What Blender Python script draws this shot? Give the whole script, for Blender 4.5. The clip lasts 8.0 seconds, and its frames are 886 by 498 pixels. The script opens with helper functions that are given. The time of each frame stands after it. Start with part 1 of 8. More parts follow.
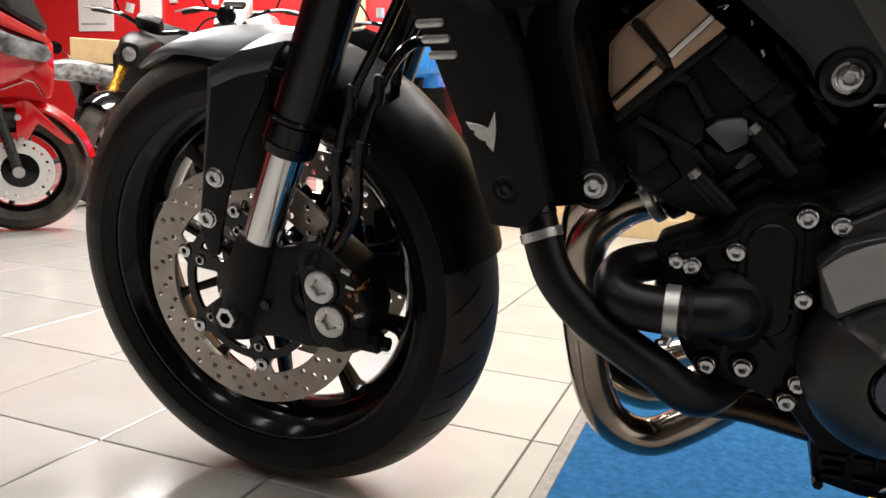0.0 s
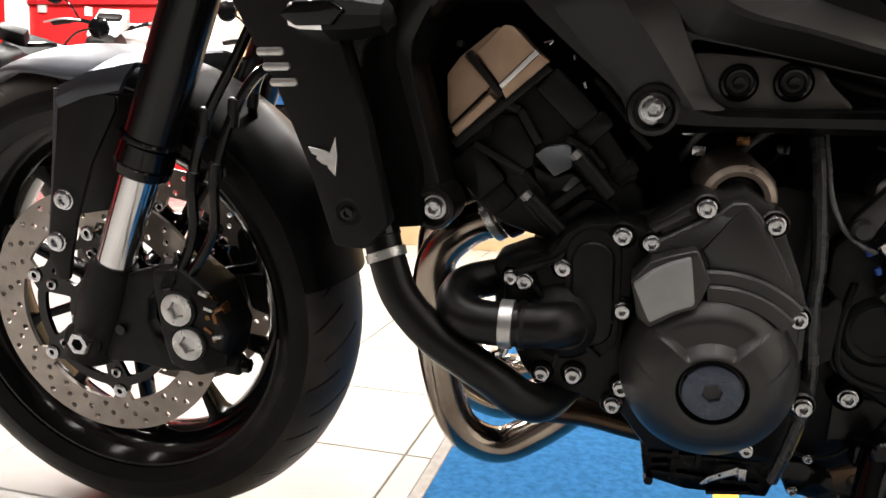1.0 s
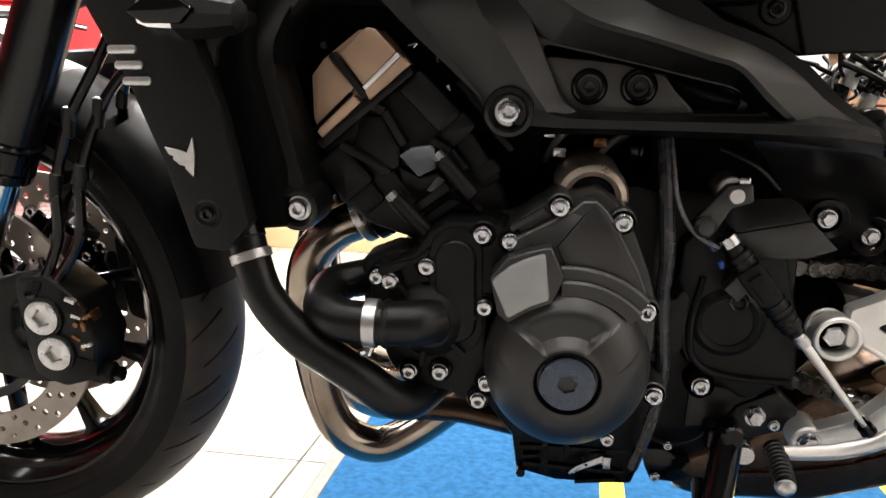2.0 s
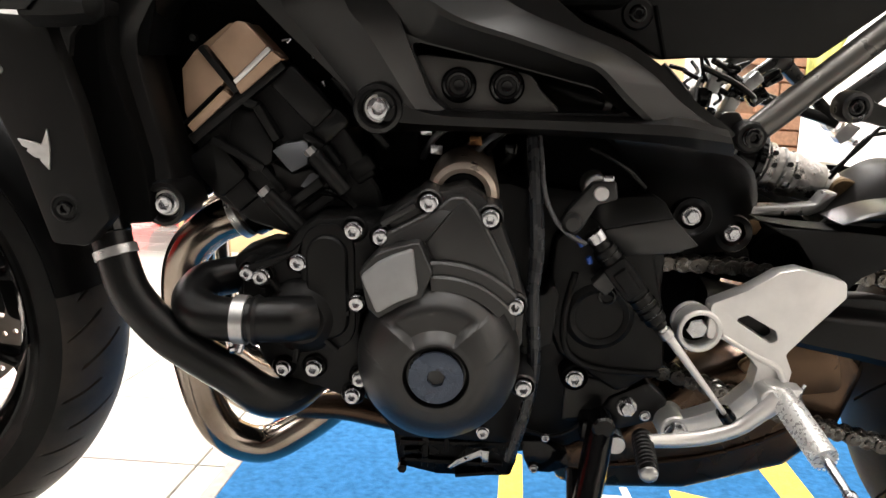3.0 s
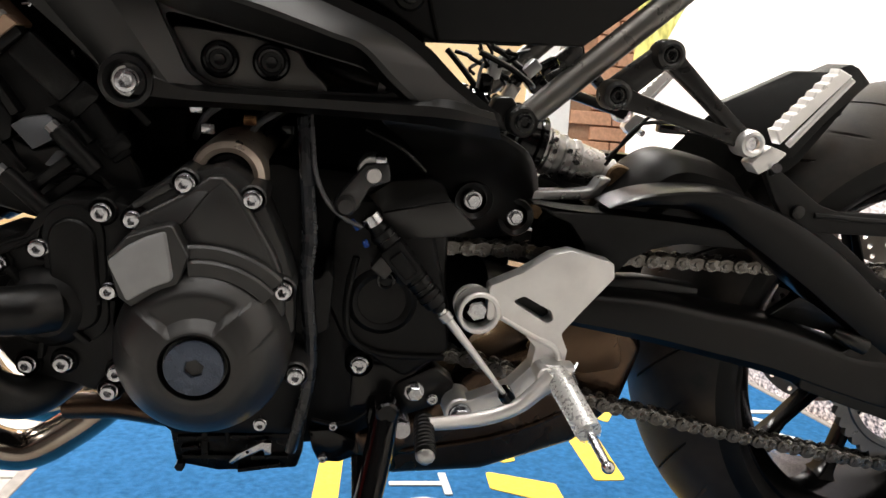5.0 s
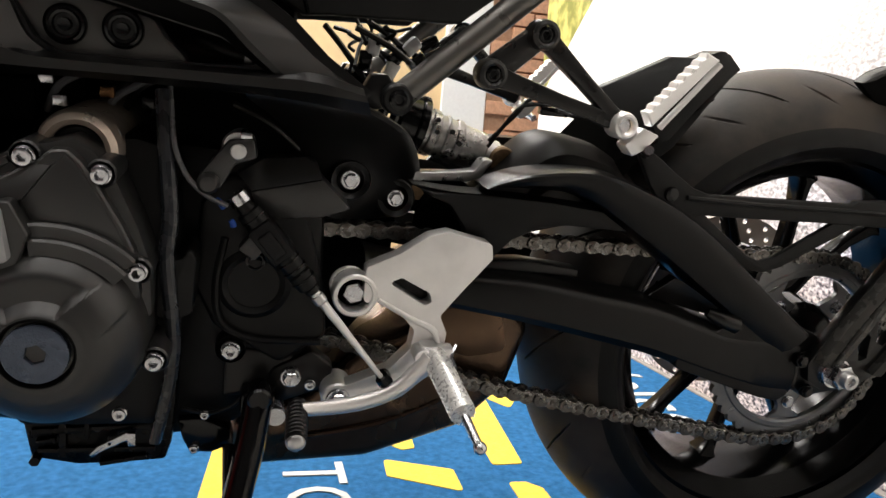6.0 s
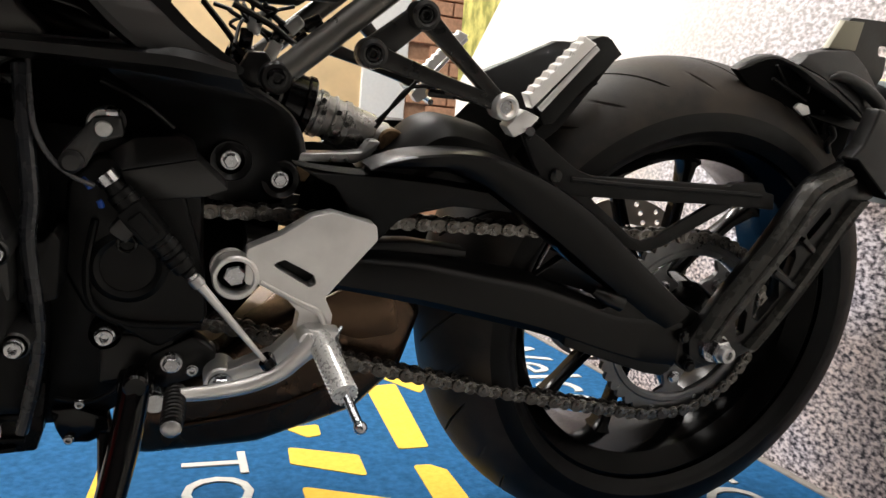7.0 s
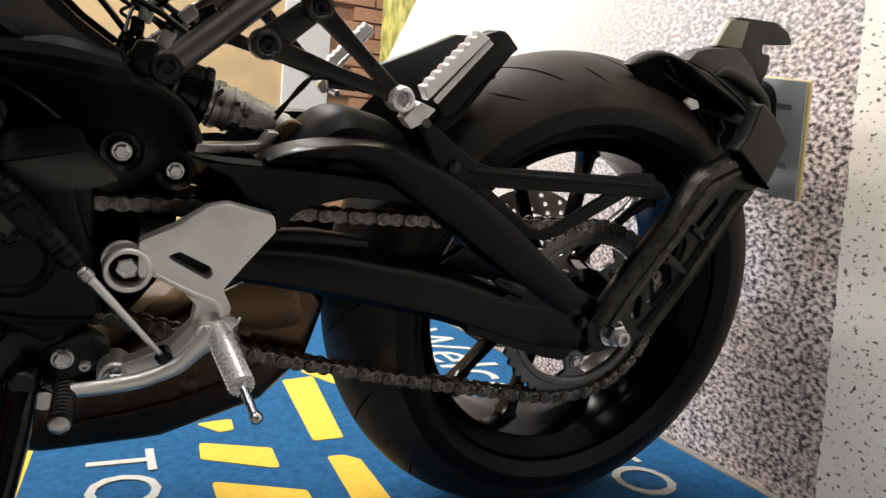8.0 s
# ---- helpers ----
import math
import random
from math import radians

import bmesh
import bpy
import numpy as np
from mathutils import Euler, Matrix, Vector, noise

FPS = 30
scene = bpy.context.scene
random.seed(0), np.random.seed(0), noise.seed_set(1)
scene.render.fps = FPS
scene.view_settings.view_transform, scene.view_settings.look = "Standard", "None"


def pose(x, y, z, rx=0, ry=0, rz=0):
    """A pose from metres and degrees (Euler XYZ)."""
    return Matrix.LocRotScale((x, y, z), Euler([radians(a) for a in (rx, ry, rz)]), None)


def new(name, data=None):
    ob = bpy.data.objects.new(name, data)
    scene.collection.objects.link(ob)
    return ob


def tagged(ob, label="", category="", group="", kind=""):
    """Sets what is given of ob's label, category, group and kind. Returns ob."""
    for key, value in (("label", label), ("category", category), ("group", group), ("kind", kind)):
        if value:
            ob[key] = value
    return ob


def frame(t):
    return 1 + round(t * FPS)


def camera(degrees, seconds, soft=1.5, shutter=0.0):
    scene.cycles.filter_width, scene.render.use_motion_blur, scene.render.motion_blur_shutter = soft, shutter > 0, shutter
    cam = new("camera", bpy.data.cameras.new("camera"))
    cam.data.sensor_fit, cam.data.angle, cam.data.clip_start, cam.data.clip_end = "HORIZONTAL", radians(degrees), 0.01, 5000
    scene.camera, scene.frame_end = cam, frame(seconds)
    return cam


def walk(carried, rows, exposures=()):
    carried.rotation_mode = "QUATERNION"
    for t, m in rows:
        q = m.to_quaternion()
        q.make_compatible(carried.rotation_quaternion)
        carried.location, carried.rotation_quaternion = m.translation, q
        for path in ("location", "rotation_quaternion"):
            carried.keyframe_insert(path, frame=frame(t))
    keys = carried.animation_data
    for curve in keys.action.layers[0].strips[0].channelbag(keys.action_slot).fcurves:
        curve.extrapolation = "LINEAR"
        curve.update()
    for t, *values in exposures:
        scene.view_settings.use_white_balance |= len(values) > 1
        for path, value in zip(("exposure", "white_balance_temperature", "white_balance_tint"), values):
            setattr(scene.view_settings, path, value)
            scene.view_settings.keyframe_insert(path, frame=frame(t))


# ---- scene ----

# ---------------------------------------------------------------- camera
cam = camera(61.9, 8.0, soft=1.5)
ROWS = [
    (0.0, 0.5462, -0.8587, 0.4898, 80.647, -2.339, 21.588),
    (0.5, 0.5708, -0.8642, 0.4941, 81.659, -2.604, 17.150),
    (1.0, 0.5904, -0.8682, 0.4973, 82.314, -2.646, 13.402),
    (2.5, 0.6605, -0.8664, 0.4948, 83.187, -2.899, 4.441),
    (3.0, 0.6842, -0.8671, 0.4928, 83.509, -3.238, 1.887),
    (3.5, 0.7069, -0.8672, 0.4899, 83.887, -3.412, -0.563),
    (4.0, 0.7299, -0.8659, 0.4911, 83.839, -3.701, -3.671),
    (4.5, 0.7445, -0.8615, 0.4897, 83.803, -3.759, -5.988),
    (6.0, 0.8074, -0.8537, 0.4791, 83.490, -4.495, -14.297),
    (6.5, 0.8296, -0.8586, 0.4751, 83.391, -4.675, -17.122),
    (7.0, 0.8467, -0.8667, 0.4734, 83.201, -4.605, -19.807),
    (7.5, 0.8605, -0.8784, 0.4747, 83.019, -4.561, -22.666),
    (8.0, 0.8700, -0.8887, 0.4747, 83.065, -4.669, -25.219),
]
walk(cam, [(t, pose(x, y, z, rx, ry, rz)) for t, x, y, z, rx, ry, rz in ROWS],
     exposures=[(0.0, -0.78), (1.0, -0.26), (2.5, 0.18), (4.0, 0.04), (4.5, -0.15), (6.0, -0.4), (7.0, -0.70), (8.0, -0.82)])

# ---------------------------------------------------------------- light
world = bpy.data.worlds.new("showroom_surround")
scene.world = world
world.use_nodes = True
world.node_tree.nodes["Background"].inputs[0].default_value = (0.9, 0.95, 1.0, 1)
world.node_tree.nodes["Background"].inputs[1].default_value = 0.05


def area_lamp(name, m, sx, sy, watts, colour=(1, 0.957, 0.91)):
    data = bpy.data.lights.new(name, "AREA")
    data.shape, data.size, data.size_y, data.energy, data.color = "RECTANGLE", sx, sy, watts, colour
    ob = new(name, data)
    ob.matrix_world = m
    return ob


# ceiling tubes: rows over the aisle, over the bike and over the background bikes
TUBES = [(x, y, (13 if y < -1 else 20 if y < 0 else 44 if y < 2 else 120) * (1.7 if x > 1 and y > 0 else 2.3 if y > 2 and x < -1 else 1.0)) for x in (-3.6, -1.8, 0.0, 1.2) for y in (-2.4, -0.7, 0.9, 3.0)]
for x, y, watts in TUBES:
    area_lamp("tube_light", pose(x, y, 2.86), 0.25, 1.3, watts)


# ---------------------------------------------------------------- materials
def mat(name, colour, rough=0.5, metal=0.0, spots=0.0, scale=60.0, bump=0.0, bscale=400.0, rvar=0.1, colour2=None,
        coat=0.0, spec=0.5):
    """A principled surface with soft mottling at one scale, grain at another, and roughness that varies with both."""
    m = bpy.data.materials.new(name)
    m.use_nodes = True
    nt = m.node_tree
    n, l = nt.nodes, nt.links
    bsdf = n["Principled BSDF"]
    bsdf.inputs["Metallic"].default_value = metal
    bsdf.inputs["Coat Weight"].default_value = coat
    bsdf.inputs["Specular IOR Level"].default_value = spec
    tc = n.new("ShaderNodeTexCoord")
    big = n.new("ShaderNodeTexNoise")
    big.inputs["Scale"].default_value, big.inputs["Detail"].default_value = scale, 6
    l.new(tc.outputs["Object"], big.inputs["Vector"])
    fine = n.new("ShaderNodeTexNoise")
    fine.inputs["Scale"].default_value, fine.inputs["Detail"].default_value = bscale, 3
    l.new(tc.outputs["Object"], fine.inputs["Vector"])
    mix = n.new("ShaderNodeMix")
    mix.data_type = "RGBA"
    c2 = colour2 or tuple(c * (1 - spots) for c in colour)
    mix.inputs[6].default_value, mix.inputs[7].default_value = (*colour, 1), (*c2, 1)
    ramp = n.new("ShaderNodeMapRange")
    ramp.inputs[1].default_value, ramp.inputs[2].default_value = 0.35, 0.7
    l.new(big.outputs[0], ramp.inputs[0])
    l.new(ramp.outputs[0], mix.inputs[0])
    l.new(mix.outputs[2], bsdf.inputs["Base Color"])
    rr = n.new("ShaderNodeMapRange")
    rr.inputs[1].default_value, rr.inputs[2].default_value = 0.3, 0.7
    rr.inputs[3].default_value, rr.inputs[4].default_value = max(rough - rvar, 0.03), min(rough + rvar, 1)
    l.new(big.outputs[0], rr.inputs[0])
    l.new(rr.outputs[0], bsdf.inputs["Roughness"])
    if bump:
        b = n.new("ShaderNodeBump")
        b.inputs["Strength"].default_value, b.inputs["Distance"].default_value = bump, 0.001
        l.new(fine.outputs[0], b.inputs["Height"])
        l.new(b.outputs[0], bsdf.inputs["Normal"])
    return m


RUBBER = mat("tyre_rubber", (0.011, 0.0105, 0.010), 0.55, colour2=(0.060, 0.047, 0.036), scale=13, spots=0.2, bump=0.25, bscale=900, spec=0.25)
# side walls darker than the crown, whose dust and sheen are in its colour
SIDEWALL = mat("tyre_sidewall_rubber", (0.0028, 0.0028, 0.0028), 0.45, spots=0.2, scale=40, bump=0.1, bscale=700, spec=0.2)
RIMBLACK = mat("gloss_black_rim", (0.003, 0.003, 0.0033), 0.12, spots=0.2, scale=20, rvar=0.02, spec=0.32)
FRAMEBLACK = mat("satin_black_frame_paint", (0.0022, 0.0021, 0.0021), 0.31, bump=0.05, bscale=1500, rvar=0.02, spec=0.36)
PLASTIC = mat("black_textured_plastic", (0.0024, 0.0024, 0.0024), 0.5, spots=0.15, bump=0.3, bscale=1800, rvar=0.05, spec=0.22)
ENGINE = mat("matt_black_engine_paint", (0.0032, 0.0032, 0.0032), 0.42, spots=0.2, bump=0.25, bscale=1200, spec=0.22)
COVER = mat("matt_dark_grey_engine_cover", (0.014, 0.0138, 0.0136), 0.37, spots=0.05, bump=0.12, bscale=1600, rvar=0.012, spec=0.55)
# near-black for parts and gaps; the gaps' shade is put into the colour
DARK = mat("black_parts_and_gap_shade", (0.002, 0.002, 0.002), 0.75, spec=0.04)
BRONZE = mat("bronze_head_cover_paint", (0.40, 0.27, 0.185), 0.38, spots=0.12, metal=0.3, bump=0.2, bscale=1500)
CHROME = mat("polished_chrome", (0.75, 0.75, 0.76), 0.12, metal=1.0, rvar=0.04)
ZINC = mat("zinc_plated_bolt", (0.62, 0.63, 0.66), 0.2, metal=1.0, spots=0.25, scale=300)
SILVER = mat("satin_silver_cast_aluminium", (0.80, 0.79, 0.78), 0.33, metal=0.75, spots=0.08, bump=0.2, bscale=1500, rvar=0.05)
ALLOY = mat("machined_aluminium", (0.6, 0.6, 0.6), 0.35, metal=0.9, spots=0.2, scale=120)
DISC = mat("brushed_brake_disc_steel", (0.35, 0.31, 0.28), 0.42, metal=0.85, spots=0.15, scale=40, bump=0.1)
PIPE = mat("polished_exhaust_steel", (0.66, 0.62, 0.57), 0.13, metal=1.0, colour2=(0.40, 0.33, 0.26), scale=14, rvar=0.05)
# near header: browned, and darkened in colour for the dark it mirrors
HEADER = mat("browned_shaded_exhaust_steel", (0.50, 0.44, 0.38), 0.15, metal=1.0, colour2=(0.20, 0.15, 0.11), scale=12, rvar=0.05)
COLLECTOR = mat("browned_collector_steel", (0.11, 0.07, 0.046), 0.26, metal=0.85, colour2=(0.035, 0.024, 0.018), scale=10, bump=0.2, bscale=500)
HOSE = mat("black_rubber_hose", (0.0035, 0.0035, 0.0036), 0.34, spots=0.3, scale=80, bump=0.15, bscale=700, rvar=0.04, spec=0.3)
CHAIN = mat("oiled_steel_chain", (0.17, 0.163, 0.155), 0.3, metal=0.9, colour2=(0.07, 0.06, 0.05), scale=150)
SATINRIM = mat("gloss_black_rear_rim", (0.0012, 0.0012, 0.0013), 0.16, spots=0.2, scale=20, rvar=0.03, spec=0.09)
SWINGPAINT = mat("satin_black_swingarm_paint", (0.0018, 0.0017, 0.0017), 0.30, bump=0.05, bscale=1500, rvar=0.02, spec=0.22)
# flat black without sheen, which keeps hugger and bridge dark
FLATBLACK = mat("flat_black_moulding", (0.0022, 0.0022, 0.002), 0.8, spots=0.3, scale=30, spec=0.0)
GLOSSGUARD = mat("black_mudguard_plastic", (0.0022, 0.0022, 0.0024), 0.38, spots=0.1, scale=20, rvar=0.02, spec=0.07)
GUARD = mat("satin_graphite_mudguard_paint", (0.062, 0.067, 0.080), 0.36, metal=0.8, scale=12, rvar=0.01)
FORKGLOSS = mat("gloss_black_fork_tube", (0.003, 0.003, 0.0032), 0.2, scale=20, rvar=0.02, spec=0.4)
WHITECAST = mat("bright_satin_cast_tread", (0.9, 0.89, 0.87), 0.35, metal=0.35, spots=0.05)
PEG = mat("bright_knurled_aluminium", (0.9, 0.9, 0.88), 0.3, metal=0.6, spots=0.1, scale=300)
GOLD = mat("copper_anodised_spring", (0.16, 0.08, 0.035), 0.3, metal=0.9)
WHITE = mat("white_paint", (0.8, 0.8, 0.78), 0.5, spots=0.05)


# ---------------------------------------------------------------- mesh helpers
def thing(name, label, category, m=None, kind="", group=""):
    ob = new(name)
    if m is not None:
        ob.matrix_world = m
    return tagged(ob, label, category, group, kind)


def part(name, bm, material, parent=None, label="", smooth=True):
    """Links a bmesh as one mesh object under a thing or a part."""
    me = bpy.data.meshes.new(name)
    bmesh.ops.recalc_face_normals(bm, faces=bm.faces[:])
    bm.to_mesh(me)
    bm.free()
    me.materials.append(material)
    if smooth:
        me.polygons.foreach_set("use_smooth", [True] * len(me.polygons))
        me.set_sharp_from_angle(angle=radians(29))
    ob = new(name, me)
    ob.parent = parent
    return tagged(ob, label)


def join(*bms):
    out = bms[0]
    for b in bms[1:]:
        me = bpy.data.meshes.new("tmp")
        b.to_mesh(me)
        out.from_mesh(me)
        bpy.data.meshes.remove(me)
        b.free()
    return out


def moved(bm, m):
    bmesh.ops.transform(bm, matrix=m, verts=bm.verts[:])
    return bm


def rounded(pts, r=0.0, n=4):
    """A closed outline whose corners are rounded; a point may carry its own radius as a third value."""
    out, k = [], len(pts)
    for i in range(k):
        p = Vector(pts[i][:2])
        a, b = Vector(pts[i - 1][:2]) - p, Vector(pts[(i + 1) % k][:2]) - p
        rad = pts[i][2] if len(pts[i]) > 2 else r
        la, lb = a.length, b.length
        if rad < 1e-5 or la < 1e-6 or lb < 1e-6:
            out.append((p.x, p.y))
            continue
        a, b = a / la, b / lb
        half = max(math.acos(max(-1, min(1, a.dot(b)))) / 2, 0.05)
        d = min(rad / math.tan(half), 0.49 * la, 0.49 * lb)
        p0, p1 = p + a * d, p + b * d
        for j in range(n + 1):
            t = j / n
            q = p0 * (1 - t) ** 2 + p * 2 * t * (1 - t) + p1 * t * t
            out.append((q.x, q.y))
    return out


def spline(pts, n=6, closed=False):
    """Points along a Catmull-Rom curve through pts (tuples of any length)."""
    P, out, k = [np.array(p, float) for p in pts], [], len(pts)
    for i in range(k if closed else k - 1):
        p1, p2 = P[i], P[(i + 1) % k]
        p0 = P[i - 1] if (closed or i > 0) else 2 * p1 - p2
        p3 = P[(i + 2) % k] if (closed or i + 2 < k) else 2 * p2 - p1
        for j in range(n):
            t = j / n
            out.append(0.5 * (2 * p1 + (p2 - p0) * t + (2 * p0 - 5 * p1 + 4 * p2 - p3) * t * t + (3 * p1 - p0 - 3 * p2 + p3) * t ** 3))
    if not closed:
        out.append(P[-1])
    return [tuple(float(c) for c in p) for p in out]


def plate(outline, y0, y1, bevel=0.0, seg=2, holes=(), r=0.0, n=4):
    """An outline in the x-z plane, extruded from y0 to y1, with rounded corners, holes and bevelled edges."""
    bm = bmesh.new()
    edges = []
    for loop in (rounded(outline, r, n), *holes):
        vs = [bm.verts.new((p[0], y0, p[1])) for p in loop]
        if holes:
            edges += [bm.edges.new((vs[i - 1], vs[i])) for i in range(len(vs))]
        else:
            bm.faces.new(vs)
    if holes:
        bmesh.ops.triangle_fill(bm, use_beauty=True, use_dissolve=True, edges=edges)
    faces = bm.faces[:]
    ext = bmesh.ops.extrude_face_region(bm, geom=faces)
    bmesh.ops.translate(bm, vec=(0, y1 - y0, 0), verts=[v for v in ext["geom"] if isinstance(v, bmesh.types.BMVert)])
    bmesh.ops.recalc_face_normals(bm, faces=bm.faces[:])
    if bevel:
        sharp = [e for e in bm.edges if len(e.link_faces) == 2 and e.calc_face_angle(0) > 1.0 and
                 abs(e.verts[0].co.y - e.verts[1].co.y) < 1e-6]
        bmesh.ops.bevel(bm, geom=sharp, offset=bevel, segments=seg, affect="EDGES", profile=0.5, clamp_overlap=True)
    return bm


def circle(cx, cz, r, n=16):
    return [(cx + r * math.cos(2 * math.pi * i / n), cz + r * math.sin(2 * math.pi * i / n)) for i in range(n)]


def slot(x0, z0, x1, z1, w, n=6):
    """A slot's outline between two points, w wide."""
    a = math.atan2(z1 - z0, x1 - x0)
    out = []
    for (cx, cz, s) in ((x1, z1, a - math.pi / 2), (x0, z0, a + math.pi / 2)):
        out += [(cx + w / 2 * math.cos(s + math.pi * i / n), cz + w / 2 * math.sin(s + math.pi * i / n)) for i in range(n + 1)]
    return out


def lathe(profile, axis="y", at=(0, 0, 0), n=48, a0=0.0, a1=360.0, closed=False):
    """Turns a profile of (radius, along) points about the y axis through at, or about the x or z axis."""
    bm = bmesh.new()
    full = abs(a1 - a0) > 359.9
    k = n if full else n + 1
    rings = []
    for i in range(k):
        a = radians(a0 + (a1 - a0) * i / n)
        ring = []
        for r, h in profile:
            p = (r * math.cos(a), h, r * math.sin(a))
            if axis == "x":
                p = (p[1], p[0], p[2])
            elif axis == "z":
                p = (p[0], p[2], p[1])
            ring.append(bm.verts.new((p[0] + at[0], p[1] + at[1], p[2] + at[2])))
        rings.append(ring)
    m = len(profile)
    for i in range(n):
        r0, r1 = rings[i], rings[(i + 1) % k]
        for j in range(m if closed else m - 1):
            bm.faces.new((r0[j], r0[(j + 1) % m], r1[(j + 1) % m], r1[j]))
    bmesh.ops.remove_doubles(bm, verts=bm.verts[:], dist=1e-6)
    return bm


def tube(path, r, n=14, smooth=6, caps=True, flat=1.0):
    """A tube along a smooth path; r is one radius or one for each point. flat squeezes it across its second axis."""
    rs = list(r) if hasattr(r, "__len__") else [r] * len(path)
    pts = spline([(*p, q) for p, q in zip(path, rs)], smooth) if smooth > 1 else [(*p, q) for p, q in zip(path, rs)]
    bm = bmesh.new()
    up, rings = Vector((0, 1, 0)), []
    for i, p in enumerate(pts):
        a, b = Vector(pts[max(i - 1, 0)][:3]), Vector(pts[min(i + 1, len(pts) - 1)][:3])
        d = (b - a).normalized()
        if abs(d.dot(up)) > 0.98:
            up = Vector((1, 0, 0))
        u = (up - d * up.dot(d)).normalized()
        v = d.cross(u)
        up = u
        rings.append([bm.verts.new(Vector(p[:3]) + p[3] * (math.cos(2 * math.pi * j / n) * u * flat + math.sin(2 * math.pi * j / n) * v)) for j in range(n)])
    for a, b in zip(rings, rings[1:]):
        for j in range(n):
            bm.faces.new((a[j], a[(j + 1) % n], b[(j + 1) % n], b[j]))
    if caps:
        bm.faces.new(rings[0])
        bm.faces.new(rings[-1])
    return bm


def rod(a, b, r, r2=None, n=20, bevel=0.0):
    """A straight round bar from a to b."""
    a, b = Vector(a), Vector(b)
    h = (b - a).length
    r2 = r if r2 is None else r2
    prof = [(0.0, 0.0), (r - bevel, 0.0), (r, bevel), (r2, h - bevel), (r2 - bevel, h), (0.0, h)] if bevel else [(0.0, 0.0), (r, 0.0), (r2, h), (0.0, h)]
    bm = lathe(prof, n=n)
    q = Vector((0, 1, 0)).rotation_difference(b - a)
    return moved(bm, Matrix.Translation(a) @ q.to_matrix().to_4x4())


def box(x0, x1, y0, y1, z0, z1, bevel=0.0, seg=2):
    bm = bmesh.new()
    bmesh.ops.create_cube(bm, size=1)
    moved(bm, Matrix.Translation(((x0 + x1) / 2, (y0 + y1) / 2, (z0 + z1) / 2)) @ Matrix.Diagonal((x1 - x0, y1 - y0, z1 - z0, 1)))
    if bevel:
        bmesh.ops.bevel(bm, geom=bm.edges[:], offset=bevel, segments=seg, affect="EDGES", profile=0.5)
    return bm


def loft(sections, cap=True):
    """A skin through closed sections that have the same number of points."""
    bm = bmesh.new()
    rings = [[bm.verts.new(p) for p in s] for s in sections]
    for a, b in zip(rings, rings[1:]):
        for j in range(len(a)):
            bm.faces.new((a[j], a[(j + 1) % len(a)], b[(j + 1) % len(a)], b[j]))
    if cap:
        bm.faces.new(rings[0])
        bm.faces.new(rings[-1])
    return bm


def relief(rows, back):
    """A skin over rows of points that run across a casting, closed to a flat back at y = back."""
    return loft([list(r) + [(r[-1][0], back, r[-1][2]), (r[0][0], back, r[0][2])] for r in rows])


def placed(ob, size, x, y, z):
    """Scales and offsets an assembly about a camera position, to fit it to the camera's view."""
    ob.matrix_local = Matrix.Translation((x, y, z)) @ Matrix.Scale(size, 4)


def facet(pts, back, bevel=0.0015):
    """A prism whose front outline has a depth of its own at each corner, closed to a flat back, its edges softened."""
    bm = bmesh.new()
    front = [bm.verts.new(p) for p in pts]
    rear = [bm.verts.new((p[0], back, p[2])) for p in pts]
    bm.faces.new(front)
    bm.faces.new(rear)
    for i in range(len(pts)):
        bm.faces.new((front[i - 1], front[i], rear[i], rear[i - 1]))
    bmesh.ops.recalc_face_normals(bm, faces=bm.faces[:])
    if bevel:
        keep = [g for g in bm.edges if not (g.verts[0] in rear and g.verts[1] in rear)]
        bmesh.ops.bevel(bm, geom=keep, offset=bevel, segments=2, affect="EDGES", profile=0.5, clamp_overlap=True)
    return bm


def strip(lines, back):
    """A skin over lines that run along a casting side by side, each a list of (x, y, z), closed to a flat back."""
    runs = [spline(line, 6) for line in lines]
    return relief(list(zip(*runs)), back)
def hexagon(x, z, r, y0, y1, bevel=0.001, turn=0.0):
    return plate([(x + r * math.cos(turn + i * math.pi / 3), z + r * math.sin(turn + i * math.pi / 3)) for i in range(6)], y0, y1, bevel, 1)


def socket_bolt(parent, x, y, z, r=0.0065, h=0.007, material=None, name="bolt", label=""):
    """A socket-head bolt that faces -y, its seat at y, with a hexagonal hole in the head and a flange below it."""
    r *= 0.86
    holes = [[(x + 0.5 * r * math.cos(i * math.pi / 3), z + 0.5 * r * math.sin(i * math.pi / 3)) for i in range(6)]]
    head = plate(circle(x, z, r, 18), y - h, y, 0.0009, 2, holes=holes)
    join(head, lathe([(0, y - 0.35 * h), (r * 0.55, y - 0.35 * h)], at=(x, 0, z), n=6),
         lathe([(r, y - 0.002), (r * 1.16, y - 0.0015), (r * 1.16, y + 0.002)], at=(x, 0, z), n=18))
    return part(name, head, material or ZINC, parent, label)


def hex_bolt(parent, x, y, z, r=0.009, h=0.007, material=None, name="bolt", label=""):
    """A hexagon-head bolt on a washer."""
    bm = join(hexagon(x, z, r, y - h, y - 0.001), lathe([(0, y - 0.0025), (r * 1.2, y - 0.0025), (r * 1.3, y - 0.001), (r * 1.3, y + 0.002)], at=(x, 0, z), n=20))
    return part(name, bm, material or ZINC, parent, label)


# ---------------------------------------------------------------- the room
def struct(name, bm, material, label="", category="", smooth=False):
    return tagged(part(name, bm, material, None, label, smooth), "", category, "", "structure")


